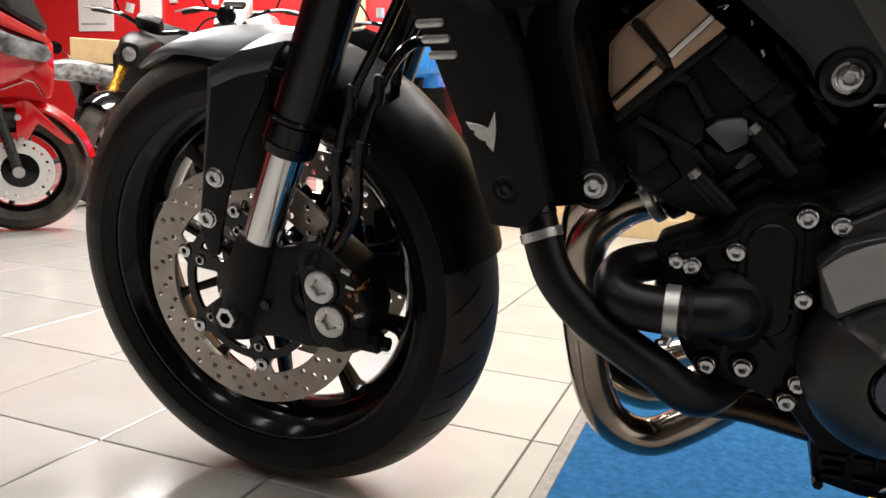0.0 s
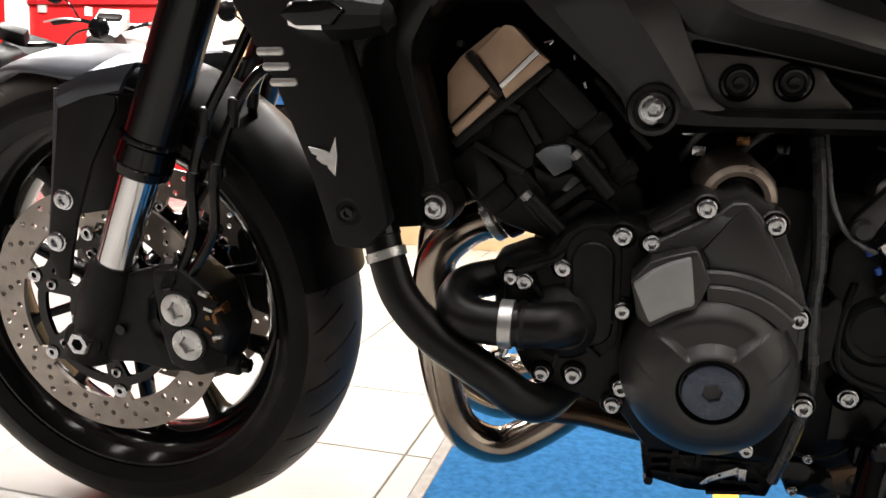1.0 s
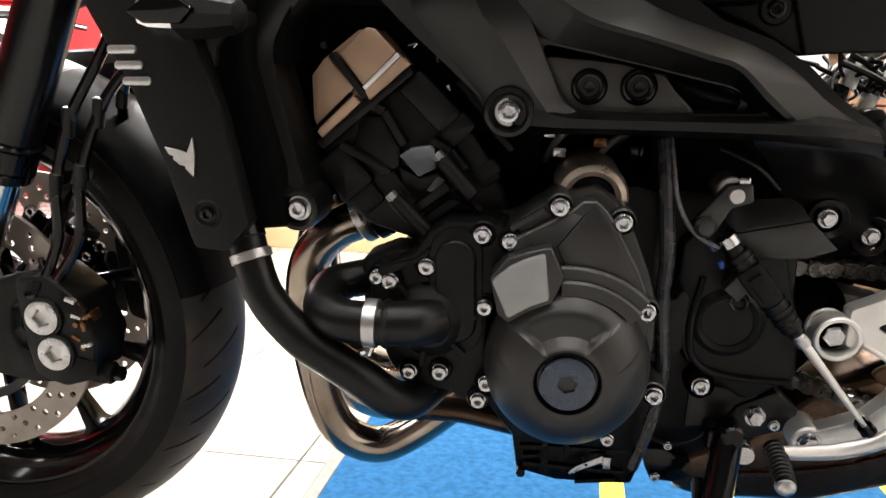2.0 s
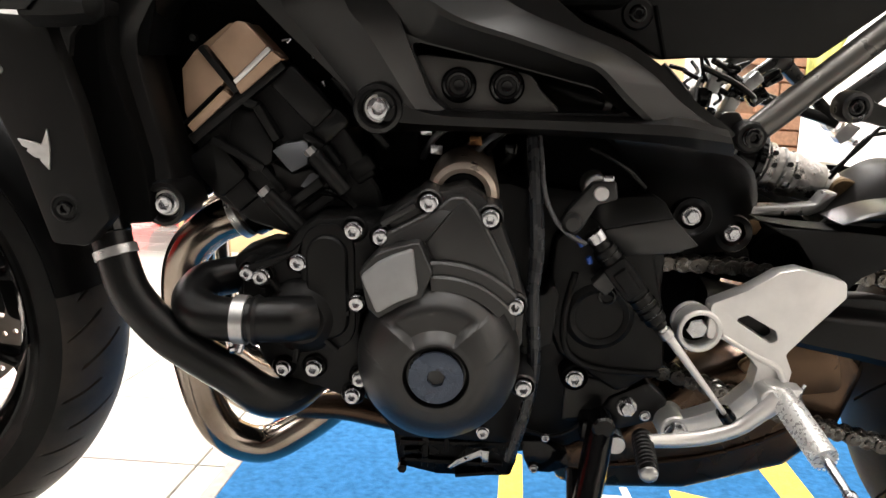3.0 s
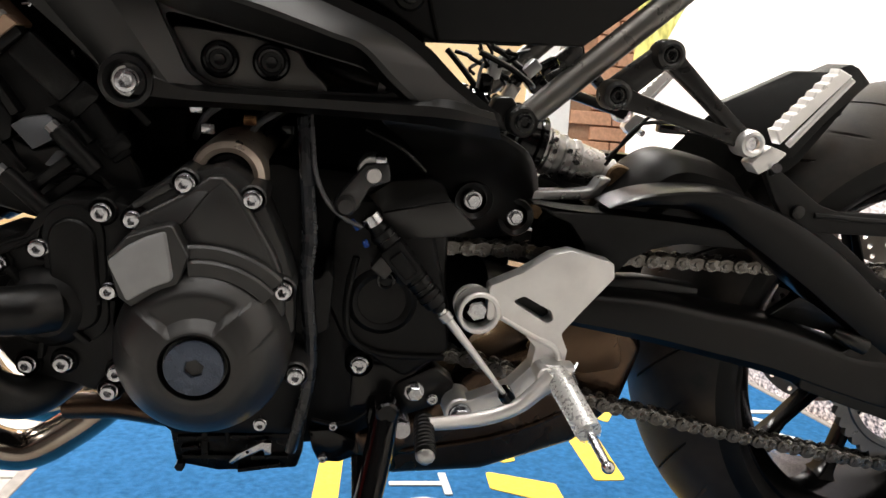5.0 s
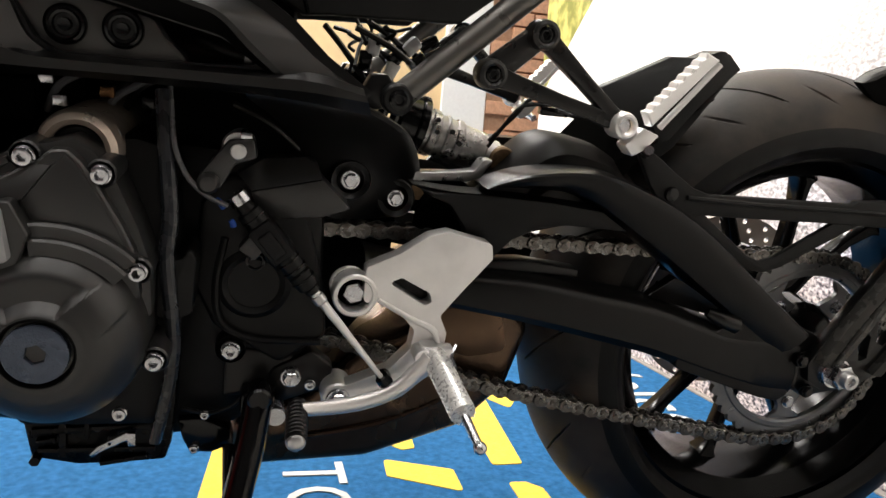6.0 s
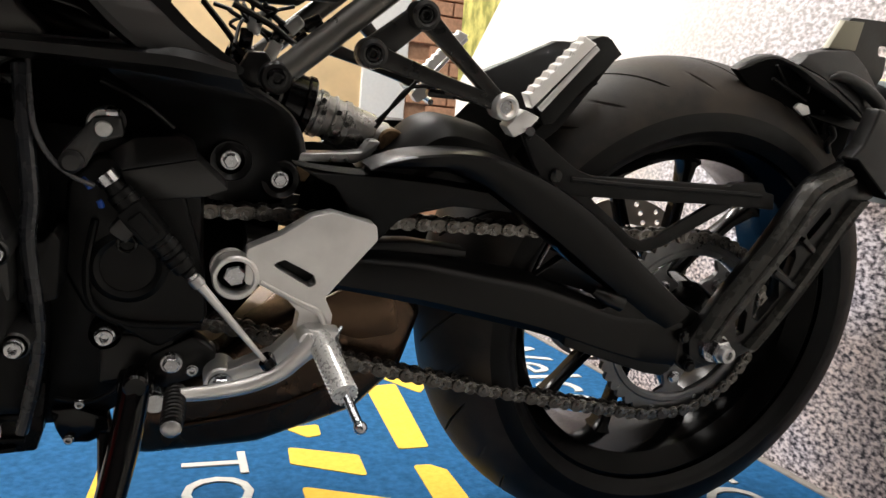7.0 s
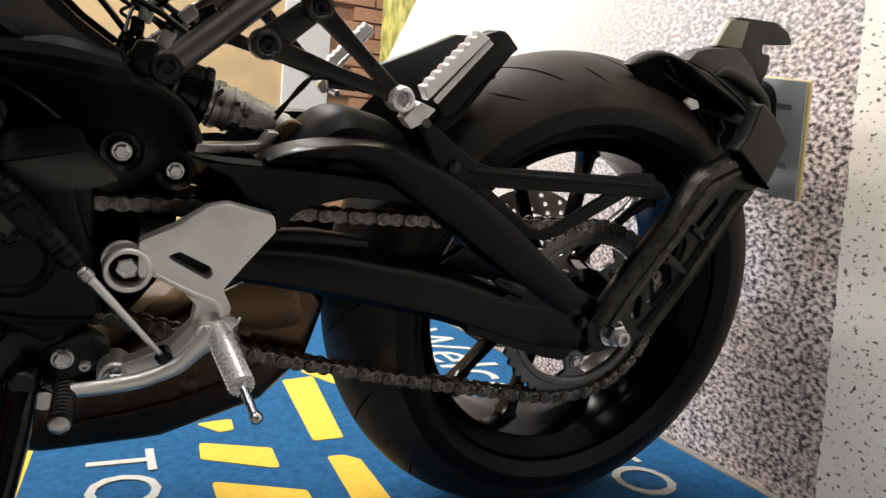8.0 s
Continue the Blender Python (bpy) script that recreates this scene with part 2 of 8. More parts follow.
def tile_material():
    m = mat("cream_porcelain_tile", (0.43, 0.419, 0.395), 0.14, spots=0.1, scale=7, bump=0.05, bscale=300, rvar=0.08)
    nt = m.node_tree
    bsdf = nt.nodes["Principled BSDF"]
    info = nt.nodes.new("ShaderNodeObjectInfo")
    hsv = nt.nodes.new("ShaderNodeHueSaturation")
    mr = nt.nodes.new("ShaderNodeMapRange")
    mr.inputs[3].default_value, mr.inputs[4].default_value = 0.94, 1.05
    nt.links.new(info.outputs["Random"], mr.inputs[0])
    nt.links.new(mr.outputs[0], hsv.inputs["Value"])
    old = bsdf.inputs["Base Color"].links[0].from_socket
    nt.links.new(old, hsv.inputs["Color"])
    nt.links.new(hsv.outputs[0], bsdf.inputs["Base Color"])
    return m


TILE = tile_material()
GROUT = mat("grey_brown_grout", (0.2, 0.17, 0.14), 0.85, spots=0.3, scale=40)
CARPET_BLUE = mat("blue_loop_carpet", (0.012, 0.100, 0.245), 0.95, spots=0.35, scale=90, bump=1.0, bscale=700, spec=0.15)
CARPET_YELLOW = mat("yellow_carpet_inlay", (0.75, 0.5, 0.07), 0.95, spots=0.12, scale=120, bump=1.0, bscale=700, spec=0.15)
CARPET_WHITE = mat("white_carpet_lettering", (0.52, 0.53, 0.50), 0.95, spots=0.12, scale=120, bump=1.0, bscale=700, spec=0.15)
STRIP = mat("grey_carpet_edge_trim", (0.22, 0.2, 0.18), 0.6, spots=0.2, scale=60)
PLASTER = mat("white_wall_paint", (0.75, 0.73, 0.69), 0.6, spots=0.05, scale=5)
RED = mat("red_wall_paint", (0.58, 0.016, 0.018), 0.4, spots=0.12, scale=4)
WALLBROWN = mat("dim_unseen_wall", (0.075, 0.072, 0.072), 0.6, spots=0.1, scale=4)
WOOD = mat("pale_oak_laminate", (0.74, 0.54, 0.30), 0.4, spots=0.15, scale=9, bump=0.1, bscale=150)

FLOOR = struct("floor", box(-9, 5, -5, 5.1, -0.12, -0.006), GROUT, "grout bed of the cream tiled showroom floor", "floor")
# unseen ceiling and rear wall, kept dark to hold back bounced light
struct("ceiling", box(-9, 5, -5, 5.1, 3.0, 3.1), mat("dim_unseen_ceiling", (0.36, 0.355, 0.35), 0.8, spots=0.08, scale=5), "unseen plain grey ceiling, kept dim to limit fill light", "ceiling")
struct("wall_behind", box(-9, 5, -5.1, -5, 0, 3), WALLBROWN, "unseen plain wall, kept dark to limit fill light", "wall")
struct("wall_far", box(-9, 5, 5.0, 5.1, 0, 3), RED, "red painted showroom wall with white posters", "wall")
struct("wall_end", box(5, 5.1, -5, 5.1, 0, 3), PLASTER, "plain white showroom wall", "wall")
struct("wall_red", box(-9.1, -9, -5, 5.1, 0, 3), RED, "red painted showroom wall", "wall")

# cream tiles, 298 mm apart, with recessed joints
tile_me = None
TX0, TY0, TP = -0.312, -0.055, 0.2985
near, rest = [], []
for i in range(-28, 16):
    for j in range(-15, 23):
        cx, cy = TX0 + (i + 0.5) * TP, TY0 + (j + 0.5) * TP
        if cx > 0.36 and -0.36 < cy < 2.4 and cx < 1.8:
            continue
        (near if -2.2 < cx < 0.5 and -0.5 < cy < 2.9 else rest).append((cx, cy))
tile_bm = lambda: box(-TP / 2 + 0.0018, TP / 2 - 0.0018, -TP / 2 + 0.0018, TP / 2 - 0.0018, -0.008, 0.0, 0.0012, 1)
for k, (cx, cy) in enumerate(near):
    if tile_me is None:
        ob = part("tile", tile_bm(), TILE, FLOOR, "", False)
        tile_me = ob.data
    else:
        ob = new("tile", tile_me)
        ob.parent = FLOOR
    ob.location = (cx, cy, 0)
cut_me = None
for j in range(-4, 9):
    # tiles cut to a narrow strip along the carpet
    if cut_me is None:
        ob = part("cut_tile", box(-0.0215, 0.0215, -TP / 2 + 0.0018, TP / 2 - 0.0018, -0.008, 0.0, 0.0012, 1), TILE, FLOOR, "", False)
        cut_me = ob.data
    else:
        ob = new("cut_tile", cut_me)
        ob.parent = FLOOR
    ob.location = (TX0 + 2 * TP + 0.0235, TY0 + (j + 0.5) * TP, 0)
big = bmesh.new()
for cx, cy in rest:
    bmesh.ops.create_cube(big, size=1, matrix=Matrix.Translation((cx, cy, -0.004)) @ Matrix.Diagonal((TP - 0.0036, TP - 0.0036, 0.008, 1)))
tagged(part("tiles", big, TILE, FLOOR, "", False), kind="stuff")

# blue carpet with printed yellow bars and white lettering, trimmed by a grey strip
CARPET = tagged(part("carpet", box(0.352, 1.815, -0.350, 2.3, -0.004, 0.004, 0.002, 1), CARPET_BLUE, None, "blue loop-pile carpet with yellow bars and white lettering", False), "", "carpet", "", "structure")
part("edge_trim", box(0.333, 0.353, -0.350, 2.3, -0.004, 0.005, 0.002, 2), STRIP, CARPET, "grey carpet edge trim", False)
part("edge_trim", box(1.812, 1.828, -0.350, 2.3, -0.004, 0.008, 0.002, 2), STRIP, CARPET, "brown carpet edge trim", False)


def inlay(name, pts, material, label=""):
    """A flat pile inlay that stands a hair above the carpet."""
    bm = moved(plate([(x, y) for x, y in pts], -0.0052, -0.003, r=0.008), Matrix.Rotation(radians(-90), 4, "X"))
    return part(name, bm, material, CARPET, label, False)


for pts in ([(1.205, 0.229), (1.257, 0.231), (1.296, 0.565), (1.228, 0.55)], [(1.031, 0.262), (1.135, 0.216), (1.131, 0.138), (1.026, 0.199)],
            [(1.209, 0.164), (1.236, 0.163), (1.256, 0.140), (1.253, -0.03), (1.20, -0.02)], [(0.771, 0.365), (0.808, 0.365), (0.778, -0.08), (0.740, -0.08)],
            [(1.33, 0.50), (1.40, 0.62), (1.34, 0.70), (1.28, 0.60)], [(1.03, 0.12), (1.15, 0.06), (1.15, -0.02), (1.03, 0.03)], [(1.035, 0.345), (1.096, 0.355), (1.092, 0.306), (1.069, 0.298)]):
    inlay("carpet_bar", pts, CARPET_YELLOW, "yellow carpet bar")


def lettering(text, size, m, label):
    cu = bpy.data.curves.new("lettering", "FONT")
    cu.body, cu.size, cu.extrude = text, size, 0.001
    cu.resolution_u = 3
    tmp = new("lettering", cu)
    bpy.context.view_layer.update()
    me = bpy.data.meshes.new_from_object(tmp)
    bpy.data.objects.remove(tmp)
    me.materials.clear()
    me.materials.append(CARPET_WHITE)
    ob = new("lettering", me)
    ob.matrix_world = m
    ob.parent = CARPET
    return tagged(ob, label)


lettering("TO", 0.135, pose(0.872, 0.256, 0.0052, 0, 0, -90), "white carpet lettering")
lettering("Welcome", 0.216, pose(1.60, 0.935, 0.0052, 0, 0, -90), "white carpet lettering")
lettering("TO", 0.138, pose(1.610, 0.096, 0.0052, 0, 0, -90), "white carpet lettering")


# ---- banner wall: printed picture of a road, with gravel-grey asphalt and a white line, standing across the end of the carpet
def banner_material():
    m = bpy.data.materials.new("printed_road_picture")
    m.use_nodes = True
    nt = m.node_tree
    n, l = nt.nodes, nt.links
    bsdf = n["Principled BSDF"]
    bsdf.inputs["Roughness"].default_value = 0.45
    tc = n.new("ShaderNodeTexCoord")
    mp = n.new("ShaderNodeMapping")
    mp.inputs["Scale"].default_value = (1, 1.0, 1.5)
    l.new(tc.outputs["Object"], mp.inputs[0])
    v = n.new("ShaderNodeTexNoise")
    v.inputs["Scale"].default_value, v.inputs["Detail"].default_value = 105, 3
    l.new(mp.outputs[0], v.inputs["Vector"])
    r = n.new("ShaderNodeValToRGB")
    els = r.color_ramp.elements
    els[0].position, els[0].color = 0.36, (0.03, 0.028, 0.036, 1)
    els[1].position, els[1].color = 0.61, (0.95, 0.91, 0.9, 1)
    e = els.new(0.48)
    e.color = (0.42, 0.39, 0.40, 1)
    l.new(v.outputs[0], r.inputs[0])
    # broad bands of brown and slate: shadows on the banner, put into the print
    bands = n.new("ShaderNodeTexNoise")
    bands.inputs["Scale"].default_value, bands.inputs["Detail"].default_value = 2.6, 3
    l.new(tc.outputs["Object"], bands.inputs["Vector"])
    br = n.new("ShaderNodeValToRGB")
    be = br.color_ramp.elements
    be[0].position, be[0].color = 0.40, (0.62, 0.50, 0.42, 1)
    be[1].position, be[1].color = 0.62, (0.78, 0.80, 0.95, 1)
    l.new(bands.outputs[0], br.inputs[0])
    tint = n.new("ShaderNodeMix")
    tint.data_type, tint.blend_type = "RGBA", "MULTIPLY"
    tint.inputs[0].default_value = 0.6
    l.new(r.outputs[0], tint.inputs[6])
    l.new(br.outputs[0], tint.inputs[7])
    # white line at the near end, with dark specks
    sep = n.new("ShaderNodeSeparateXYZ")
    l.new(tc.outputs["Object"], sep.inputs[0])
    wob = n.new("ShaderNodeTexNoise")
    wob.inputs["Scale"].default_value = 60
    l.new(tc.outputs["Object"], wob.inputs["Vector"])
    ma = n.new("ShaderNodeMath")
    ma.operation = "MULTIPLY_ADD"
    ma.inputs[1].default_value, ma.inputs[2].default_value = 0.012, 0.206
    l.new(wob.outputs[0], ma.inputs[0])
    add = n.new("ShaderNodeMath")
    add.operation = "ADD"
    l.new(sep.outputs["Y"], add.inputs[0])
    l.new(ma.outputs[0], add.inputs[1])
    tilt = n.new("ShaderNodeMath")
    tilt.operation = "MULTIPLY_ADD"
    tilt.inputs[1].default_value = -0.05
    l.new(sep.outputs["Z"], tilt.inputs[0])
    l.new(add.outputs[0], tilt.inputs[2])
    less = n.new("ShaderNodeMath")
    less.operation = "LESS_THAN"
    less.inputs[1].default_value = 0.0
    l.new(tilt.outputs[0], less.inputs[0])
    spk = n.new("ShaderNodeValToRGB")
    se = spk.color_ramp.elements
    se[0].position, se[0].color = 0.33, (0.12, 0.11, 0.1, 1)
    se[1].position, se[1].color = 0.40, (0.85, 0.83, 0.78, 1)
    l.new(v.outputs[0], spk.inputs[0])
    mix = n.new("ShaderNodeMix")
    mix.data_type = "RGBA"
    l.new(less.outputs[0], mix.inputs[0])
    l.new(tint.outputs[2], mix.inputs[6])
    l.new(spk.outputs[0], mix.inputs[7])
    # fade to pale, high up and on the far side: glare put into the print
    far = n.new("ShaderNodeMath")
    far.operation = "MULTIPLY_ADD"
    far.inputs[1].default_value = 1.35
    l.new(sep.outputs["Z"], far.inputs[0])
    l.new(sep.outputs["Y"], far.inputs[2])
    fr = n.new("ShaderNodeMapRange")
    fr.inputs[1].default_value, fr.inputs[2].default_value = 0.7, 1.75
    l.new(far.outputs[0], fr.inputs[0])
    mix2 = n.new("ShaderNodeMix")
    mix2.data_type = "RGBA"
    mix2.inputs[7].default_value = (0.82, 0.78, 0.74, 1)
    l.new(fr.outputs[0], mix2.inputs[0])
    l.new(mix.outputs[2], mix2.inputs[6])
    # shrub green and brick beyond the pale part
    gt = n.new("ShaderNodeMath")
    gt.operation = "GREATER_THAN"
    gt.inputs[1].default_value = 2.79
    l.new(far.outputs[0], gt.inputs[0])
    leaf = n.new("ShaderNodeTexNoise")
    leaf.inputs["Scale"].default_value, leaf.inputs["Detail"].default_value = 22, 5
    l.new(tc.outputs["Object"], leaf.inputs["Vector"])
    lr = n.new("ShaderNodeValToRGB")
    le = lr.color_ramp.elements
    le[0].position, le[0].color = 0.38, (0.16, 0.17, 0.03, 1)
    le[1].position, le[1].color = 0.62, (0.5, 0.46, 0.13, 1)
    l.new(leaf.outputs[0], lr.inputs[0])
    mix3 = n.new("ShaderNodeMix")
    mix3.data_type = "RGBA"
    l.new(gt.outputs[0], mix3.inputs[0])
    l.new(mix2.outputs[2], mix3.inputs[6])
    l.new(lr.outputs[0], mix3.inputs[7])
    l.new(mix3.outputs[2], bsdf.inputs["Base Color"])
    return m


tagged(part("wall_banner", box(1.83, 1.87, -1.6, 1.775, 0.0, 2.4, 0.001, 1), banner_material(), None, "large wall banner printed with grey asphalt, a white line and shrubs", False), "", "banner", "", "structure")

# ---- back of the room: oak counter and a brick pier beside the banner
COUNTER = tagged(part("wall_oak", box(-0.75, 1.72, 2.8, 2.86, 0.0, 2.2, 0.003, 1), WOOD, None, "pale oak panelled partition", False), "", "partition", "", "structure")
part("white_trim", box(1.70, 1.93, 2.78, 2.86, 0.0, 2.2, 0.004, 1), WHITE, COUNTER, "white door trim", False)
part("skirting", box(-0.75, 1.72, 2.785, 2.8, 0.0, 0.1, 0.002, 1), WOOD, COUNTER, "", False)
BRICKM = mat("orange_brown_brick", (0.60, 0.33, 0.20), 0.7, spots=0.25, scale=60, bump=0.4, bscale=300)
MORTAR = mat("brown_mortar", (0.40, 0.24, 0.15), 0.9, spots=0.2)
PIER = tagged(part("wall_brick", box(1.93, 3.6, 2.805, 2.86, 0, 2.4), MORTAR, None, "orange-brown brick wall", False), "", "wall", "", "structure")
brick_me = None
for r in range(30):
    for c in range(7):
        x = 1.932 + (c + (0.5 if r % 2 else 0.0)) * 0.225 + 0.11
        if x > 3.48:
            continue
        if brick_me is None:
            ob = part("brick", box(-0.1075, 0.1075, -0.02, 0.02, -0.0325, 0.0325, 0.002, 1), BRICKM, PIER, "", False)
            brick_me = ob.data
        else:
            ob = new("brick", brick_me)
            ob.parent = PIER
        ob.location = (x, 2.8, 0.0375 + r * 0.075)


# ---------------------------------------------------------------- the motorcycle: x to its tail, y to its far side, z up; it leans on its side stand
LEAN = radians(8.57)
BIKE = thing("motorcycle", "matt black naked motorcycle leaning on its side stand on blue carpet", "motorcycle",
             Matrix.Translation((0, 0, 0.09 * (1 - math.cos(LEAN)))) @ Matrix.Rotation(LEAN, 4, "X"))


def bp(name, bm, material, label="", parent=None):
    return part(name, bm, material, parent or BIKE, label)


def mirrored(bm):
    bmesh.ops.scale(bm, vec=(1, -1, 1), verts=bm.verts[:])
    bmesh.ops.reverse_faces(bm, faces=bm.faces[:])
    return bm


def tyre_mesh(x, z, radius, half, rim_r, grooves, skew):
    """A radial tyre with a round crown, flattened side walls, a bead step and slanting tread grooves pressed into the crown."""
    bm = bmesh.new()
    n, k = 840, 84
    rows = []
    crown = half / 0.95
    for i in range(n):
        a = 2 * math.pi * i / n
        ring = []
        for j in range(k + 1):
            s = -1 + 2 * j / k
            w = abs(s)
            if w < 0.72:                       # crown
                q = s / 0.72 * radians(74)
                y, r = crown * math.sin(q), radius - crown * 0.86 * (1 - math.cos(q))
                g = grooves(a, s / 0.72)

                y -= math.copysign(g * math.sin(abs(q)), q)
                r -= g * math.cos(q)
            else:                              # side wall down to the bead
                q = (w - 0.72) / 0.28
                y0, r0 = crown * math.sin(radians(74)), radius - crown * 0.86 * (1 - math.cos(radians(74)))
                y = y0 + (0.004 * math.sin(q * math.pi) if q < 0.6 else 0.004 * math.sin(0.6 * math.pi)) - max(0, q - 0.6) * half * 0.42
                r = r0 + (rim_r - r0) * q
                if 0.62 < q < 0.7:
                    y -= 0.0012
                y = math.copysign(y, s)
            b = a - skew * min(w / 0.72, 1.0)
            ring.append(bm.verts.new((x + r * math.cos(b), y, z + r * math.sin(b))))
        rows.append(ring)
    for i in range(n):
        p, q = rows[i], rows[(i + 1) % n]
        for j in range(k):
            bm.faces.new((p[j], p[j + 1], q[j + 1], q[j]))
    return bm


def tread(count, lean, reach, width, depth=0.003):
    """Slanted grooves, one series on each side of the crown, whose angle leans with the distance from the middle."""
    def g(a, s):
        w = abs(s)
        if w < 0.06 or w > reach:
            return 0.0
        side = 0.5 if s > 0 else 0.0
        out = 0.0
        for c, off, lo, hi, tilt in ((count, side, 0.12, reach * 0.8, lean), (count, side + 0.42, 0.42, reach, lean)):
            f = (a / (2 * math.pi) * c + off) % 1.0
            d = min(f, 1 - f) / c * 2 * math.pi
            if lo < w < hi:
                wide = width * (0.45 + 0.55 * math.sin(math.pi * (w - lo) / (hi - lo)))
                out = max(out, depth * min(1.0, max(0.0, (wide - d) / (0.5 * wide))))
        return out
    return g, lean * 2 * math.pi / count


def wheel(name, x, z, radius, half, rim_w, tread_fn, spoke_turn, label, paint=RIMBLACK):
    rim_r = 0.222
    prof = [(rim_r + 0.004, -rim_w), (rim_r + 0.004, -rim_w + 0.006), (rim_r - 0.01, -rim_w + 0.012), (rim_r - 0.016, -rim_w + 0.03),
            (rim_r - 0.019, 0), (rim_r - 0.016, rim_w - 0.03), (rim_r - 0.01, rim_w - 0.012), (rim_r + 0.004, rim_w - 0.006), (rim_r + 0.004, rim_w),
            (rim_r - 0.004, rim_w - 0.001), (rim_r - 0.014, rim_w - 0.01), (rim_r - 0.024, rim_w - 0.020), (rim_r - 0.032, 0.012), (rim_r - 0.032, -0.012),
            (rim_r - 0.024, -rim_w + 0.022), (rim_r - 0.014, -rim_w + 0.01), (rim_r - 0.004, -rim_w + 0.001)]
    rim = bp(name, lathe(prof, at=(x, 0, z), n=120, closed=True), paint, label)
    ty = part("tyre", tyre_mesh(x, z, radius, half, rim_r, *tread_fn), RUBBER, rim, "black road tyre with slanted tread grooves")
    ty.data.materials.append(SIDEWALL)
    ty.data.polygons.foreach_set("material_index", [1 if (i % 84 < 12 or i % 84 > 71) else 0 for i in range(len(ty.data.polygons))])
    part("hub", lathe([(0.0, -0.05), (0.034, -0.05), (0.038, -0.045), (0.03, -0.02), (0.03, 0.02), (0.038, 0.045), (0.034, 0.05), (0.0, 0.05)],
                      at=(x, 0, z), n=40), RIMBLACK, rim)
    for i in range(10):
        a = radians(spoke_turn + (i // 2) * 72 + (-13 if i % 2 else 13))
        b = radians(spoke_turn + (i // 2) * 72 + (-20 if i % 2 else 20))
        secs = []
        for t, w, d in ((0.0, 0.010, 0.016), (0.35, 0.007, 0.013), (0.75, 0.0062, 0.012), (0.93, 0.009, 0.015), (1.0, 0.018, 0.02)):
            r = 0.028 + t * (rim_r - 0.026 - 0.028)
            q = a + (b - a) * t
            c, s = math.cos(q), math.sin(q)
            secs.append([(x + r * c - u * s, v, z + r * s + u * c) for u, v in rounded([(-w, -d), (w, -d), (w * 0.7, d), (-w * 0.7, d)], 0.004, 2)])
        part("spoke", loft(secs), SATINRIM, rim)
    return rim


FW, RW = (0.0, 0.30), (1.44, 0.315)
FRONT_WHEEL = wheel("front_wheel", *FW, 0.300, 0.060, 0.053, tread(22, 0.75, 0.90, 0.004, 0.003), 35, "gloss black front wheel with ten slim spokes")
REAR_WHEEL = wheel("rear_wheel", *RW, 0.315, 0.090, 0.076, tread(15, 0.9, 0.80, 0.005, 0.0035), 64, "satin black rear wheel with ten spokes", SATINRIM)


# brake discs: drilled ring, black carrier, ring of rivets
def brake_disc(parent, x, z, y, ro, ri, arms, holes_n, rows, turn=radians(35.5)):
    hs = []
    for k, (rr, off) in enumerate(rows):
        for i in range(holes_n):
            a = 2 * math.pi * (i + off) / holes_n
            hs.append(circle(x + rr * math.cos(a), z + rr * math.sin(a), 0.0038, 8))
    lob = lambda a, w: max(0.0, math.cos((a - turn) * arms) - 1 + w) / w
    hs.append([(x + (ri - 0.016 * min(1.0, 1.6 * lob(a, 0.22))) * math.cos(a), z + (ri - 0.016 * min(1.0, 1.6 * lob(a, 0.22))) * math.sin(a)) for a in [-2 * math.pi * i / (arms * 30) for i in range(arms * 30)]])
    d = part("brake_disc", plate(circle(x, z, ro, 96), y - 0.0025, y + 0.0025, 0.0, holes=hs), DISC, parent, "drilled steel brake disc")
    pts = []
    for i in range(arms * 20):
        a = 2 * math.pi * i / (arms * 20)
        rr = ri - 0.020 + 0.012 * lob(a, 0.45)
        pts.append((x + rr * math.cos(a), z + rr * math.sin(a)))
    gaps = []
    for i in range(arms):
        a0, a1 = turn + 2 * math.pi * (i + 0.16) / arms, turn + 2 * math.pi * (i + 0.84) / arms
        arc = [a0 + (a1 - a0) * k / 8 for k in range(9)]
        gaps.append(rounded([(x + (ri - 0.031) * math.cos(q), z + (ri - 0.031) * math.sin(q)) for q in arc] + [(x + 0.048 * math.cos(q - 0.12), z + 0.048 * math.sin(q - 0.12)) for q in arc[::-2]], 0.003, 2)[::-1])
    part("disc_carrier", plate(pts, y - 0.003, y + 0.003, 0.0, holes=[circle(x, z, 0.034, 32), *gaps]), RIMBLACK, parent)
    for i in range(arms):
        a = turn + 2 * math.pi * i / arms
        for rr, k in ((ri - 0.0135, 1.0), (ri - 0.038, 0.75)):
            cx, cz = x + rr * math.cos(a), z + rr * math.sin(a)
            part("rivet", lathe([(0.0035, -0.0055), (0.006 * k, -0.006), (0.0088 * k, -0.005), (0.0088 * k, 0.005), (0.006 * k, 0.006), (0.0035, 0.0055)], at=(cx, y, cz), n=16), ZINC, parent)
    return d


for sy in (-1, 1):
    brake_disc(FRONT_WHEEL, 0.005, 0.2968, sy * 0.071, 0.1522, 0.1135, 6, 26, ((0.121, 0.0), (0.132, 0.33), (0.143, 0.66)))
brake_disc(REAR_WHEEL, *RW, 0.075, 0.122, 0.085, 5, 20, ((0.092, 0.0), (0.103, 0.33), (0.114, 0.66)))

# ---- fork legs
def fork_point(z):
    return 0.040 + 0.426 * (z - 0.367)


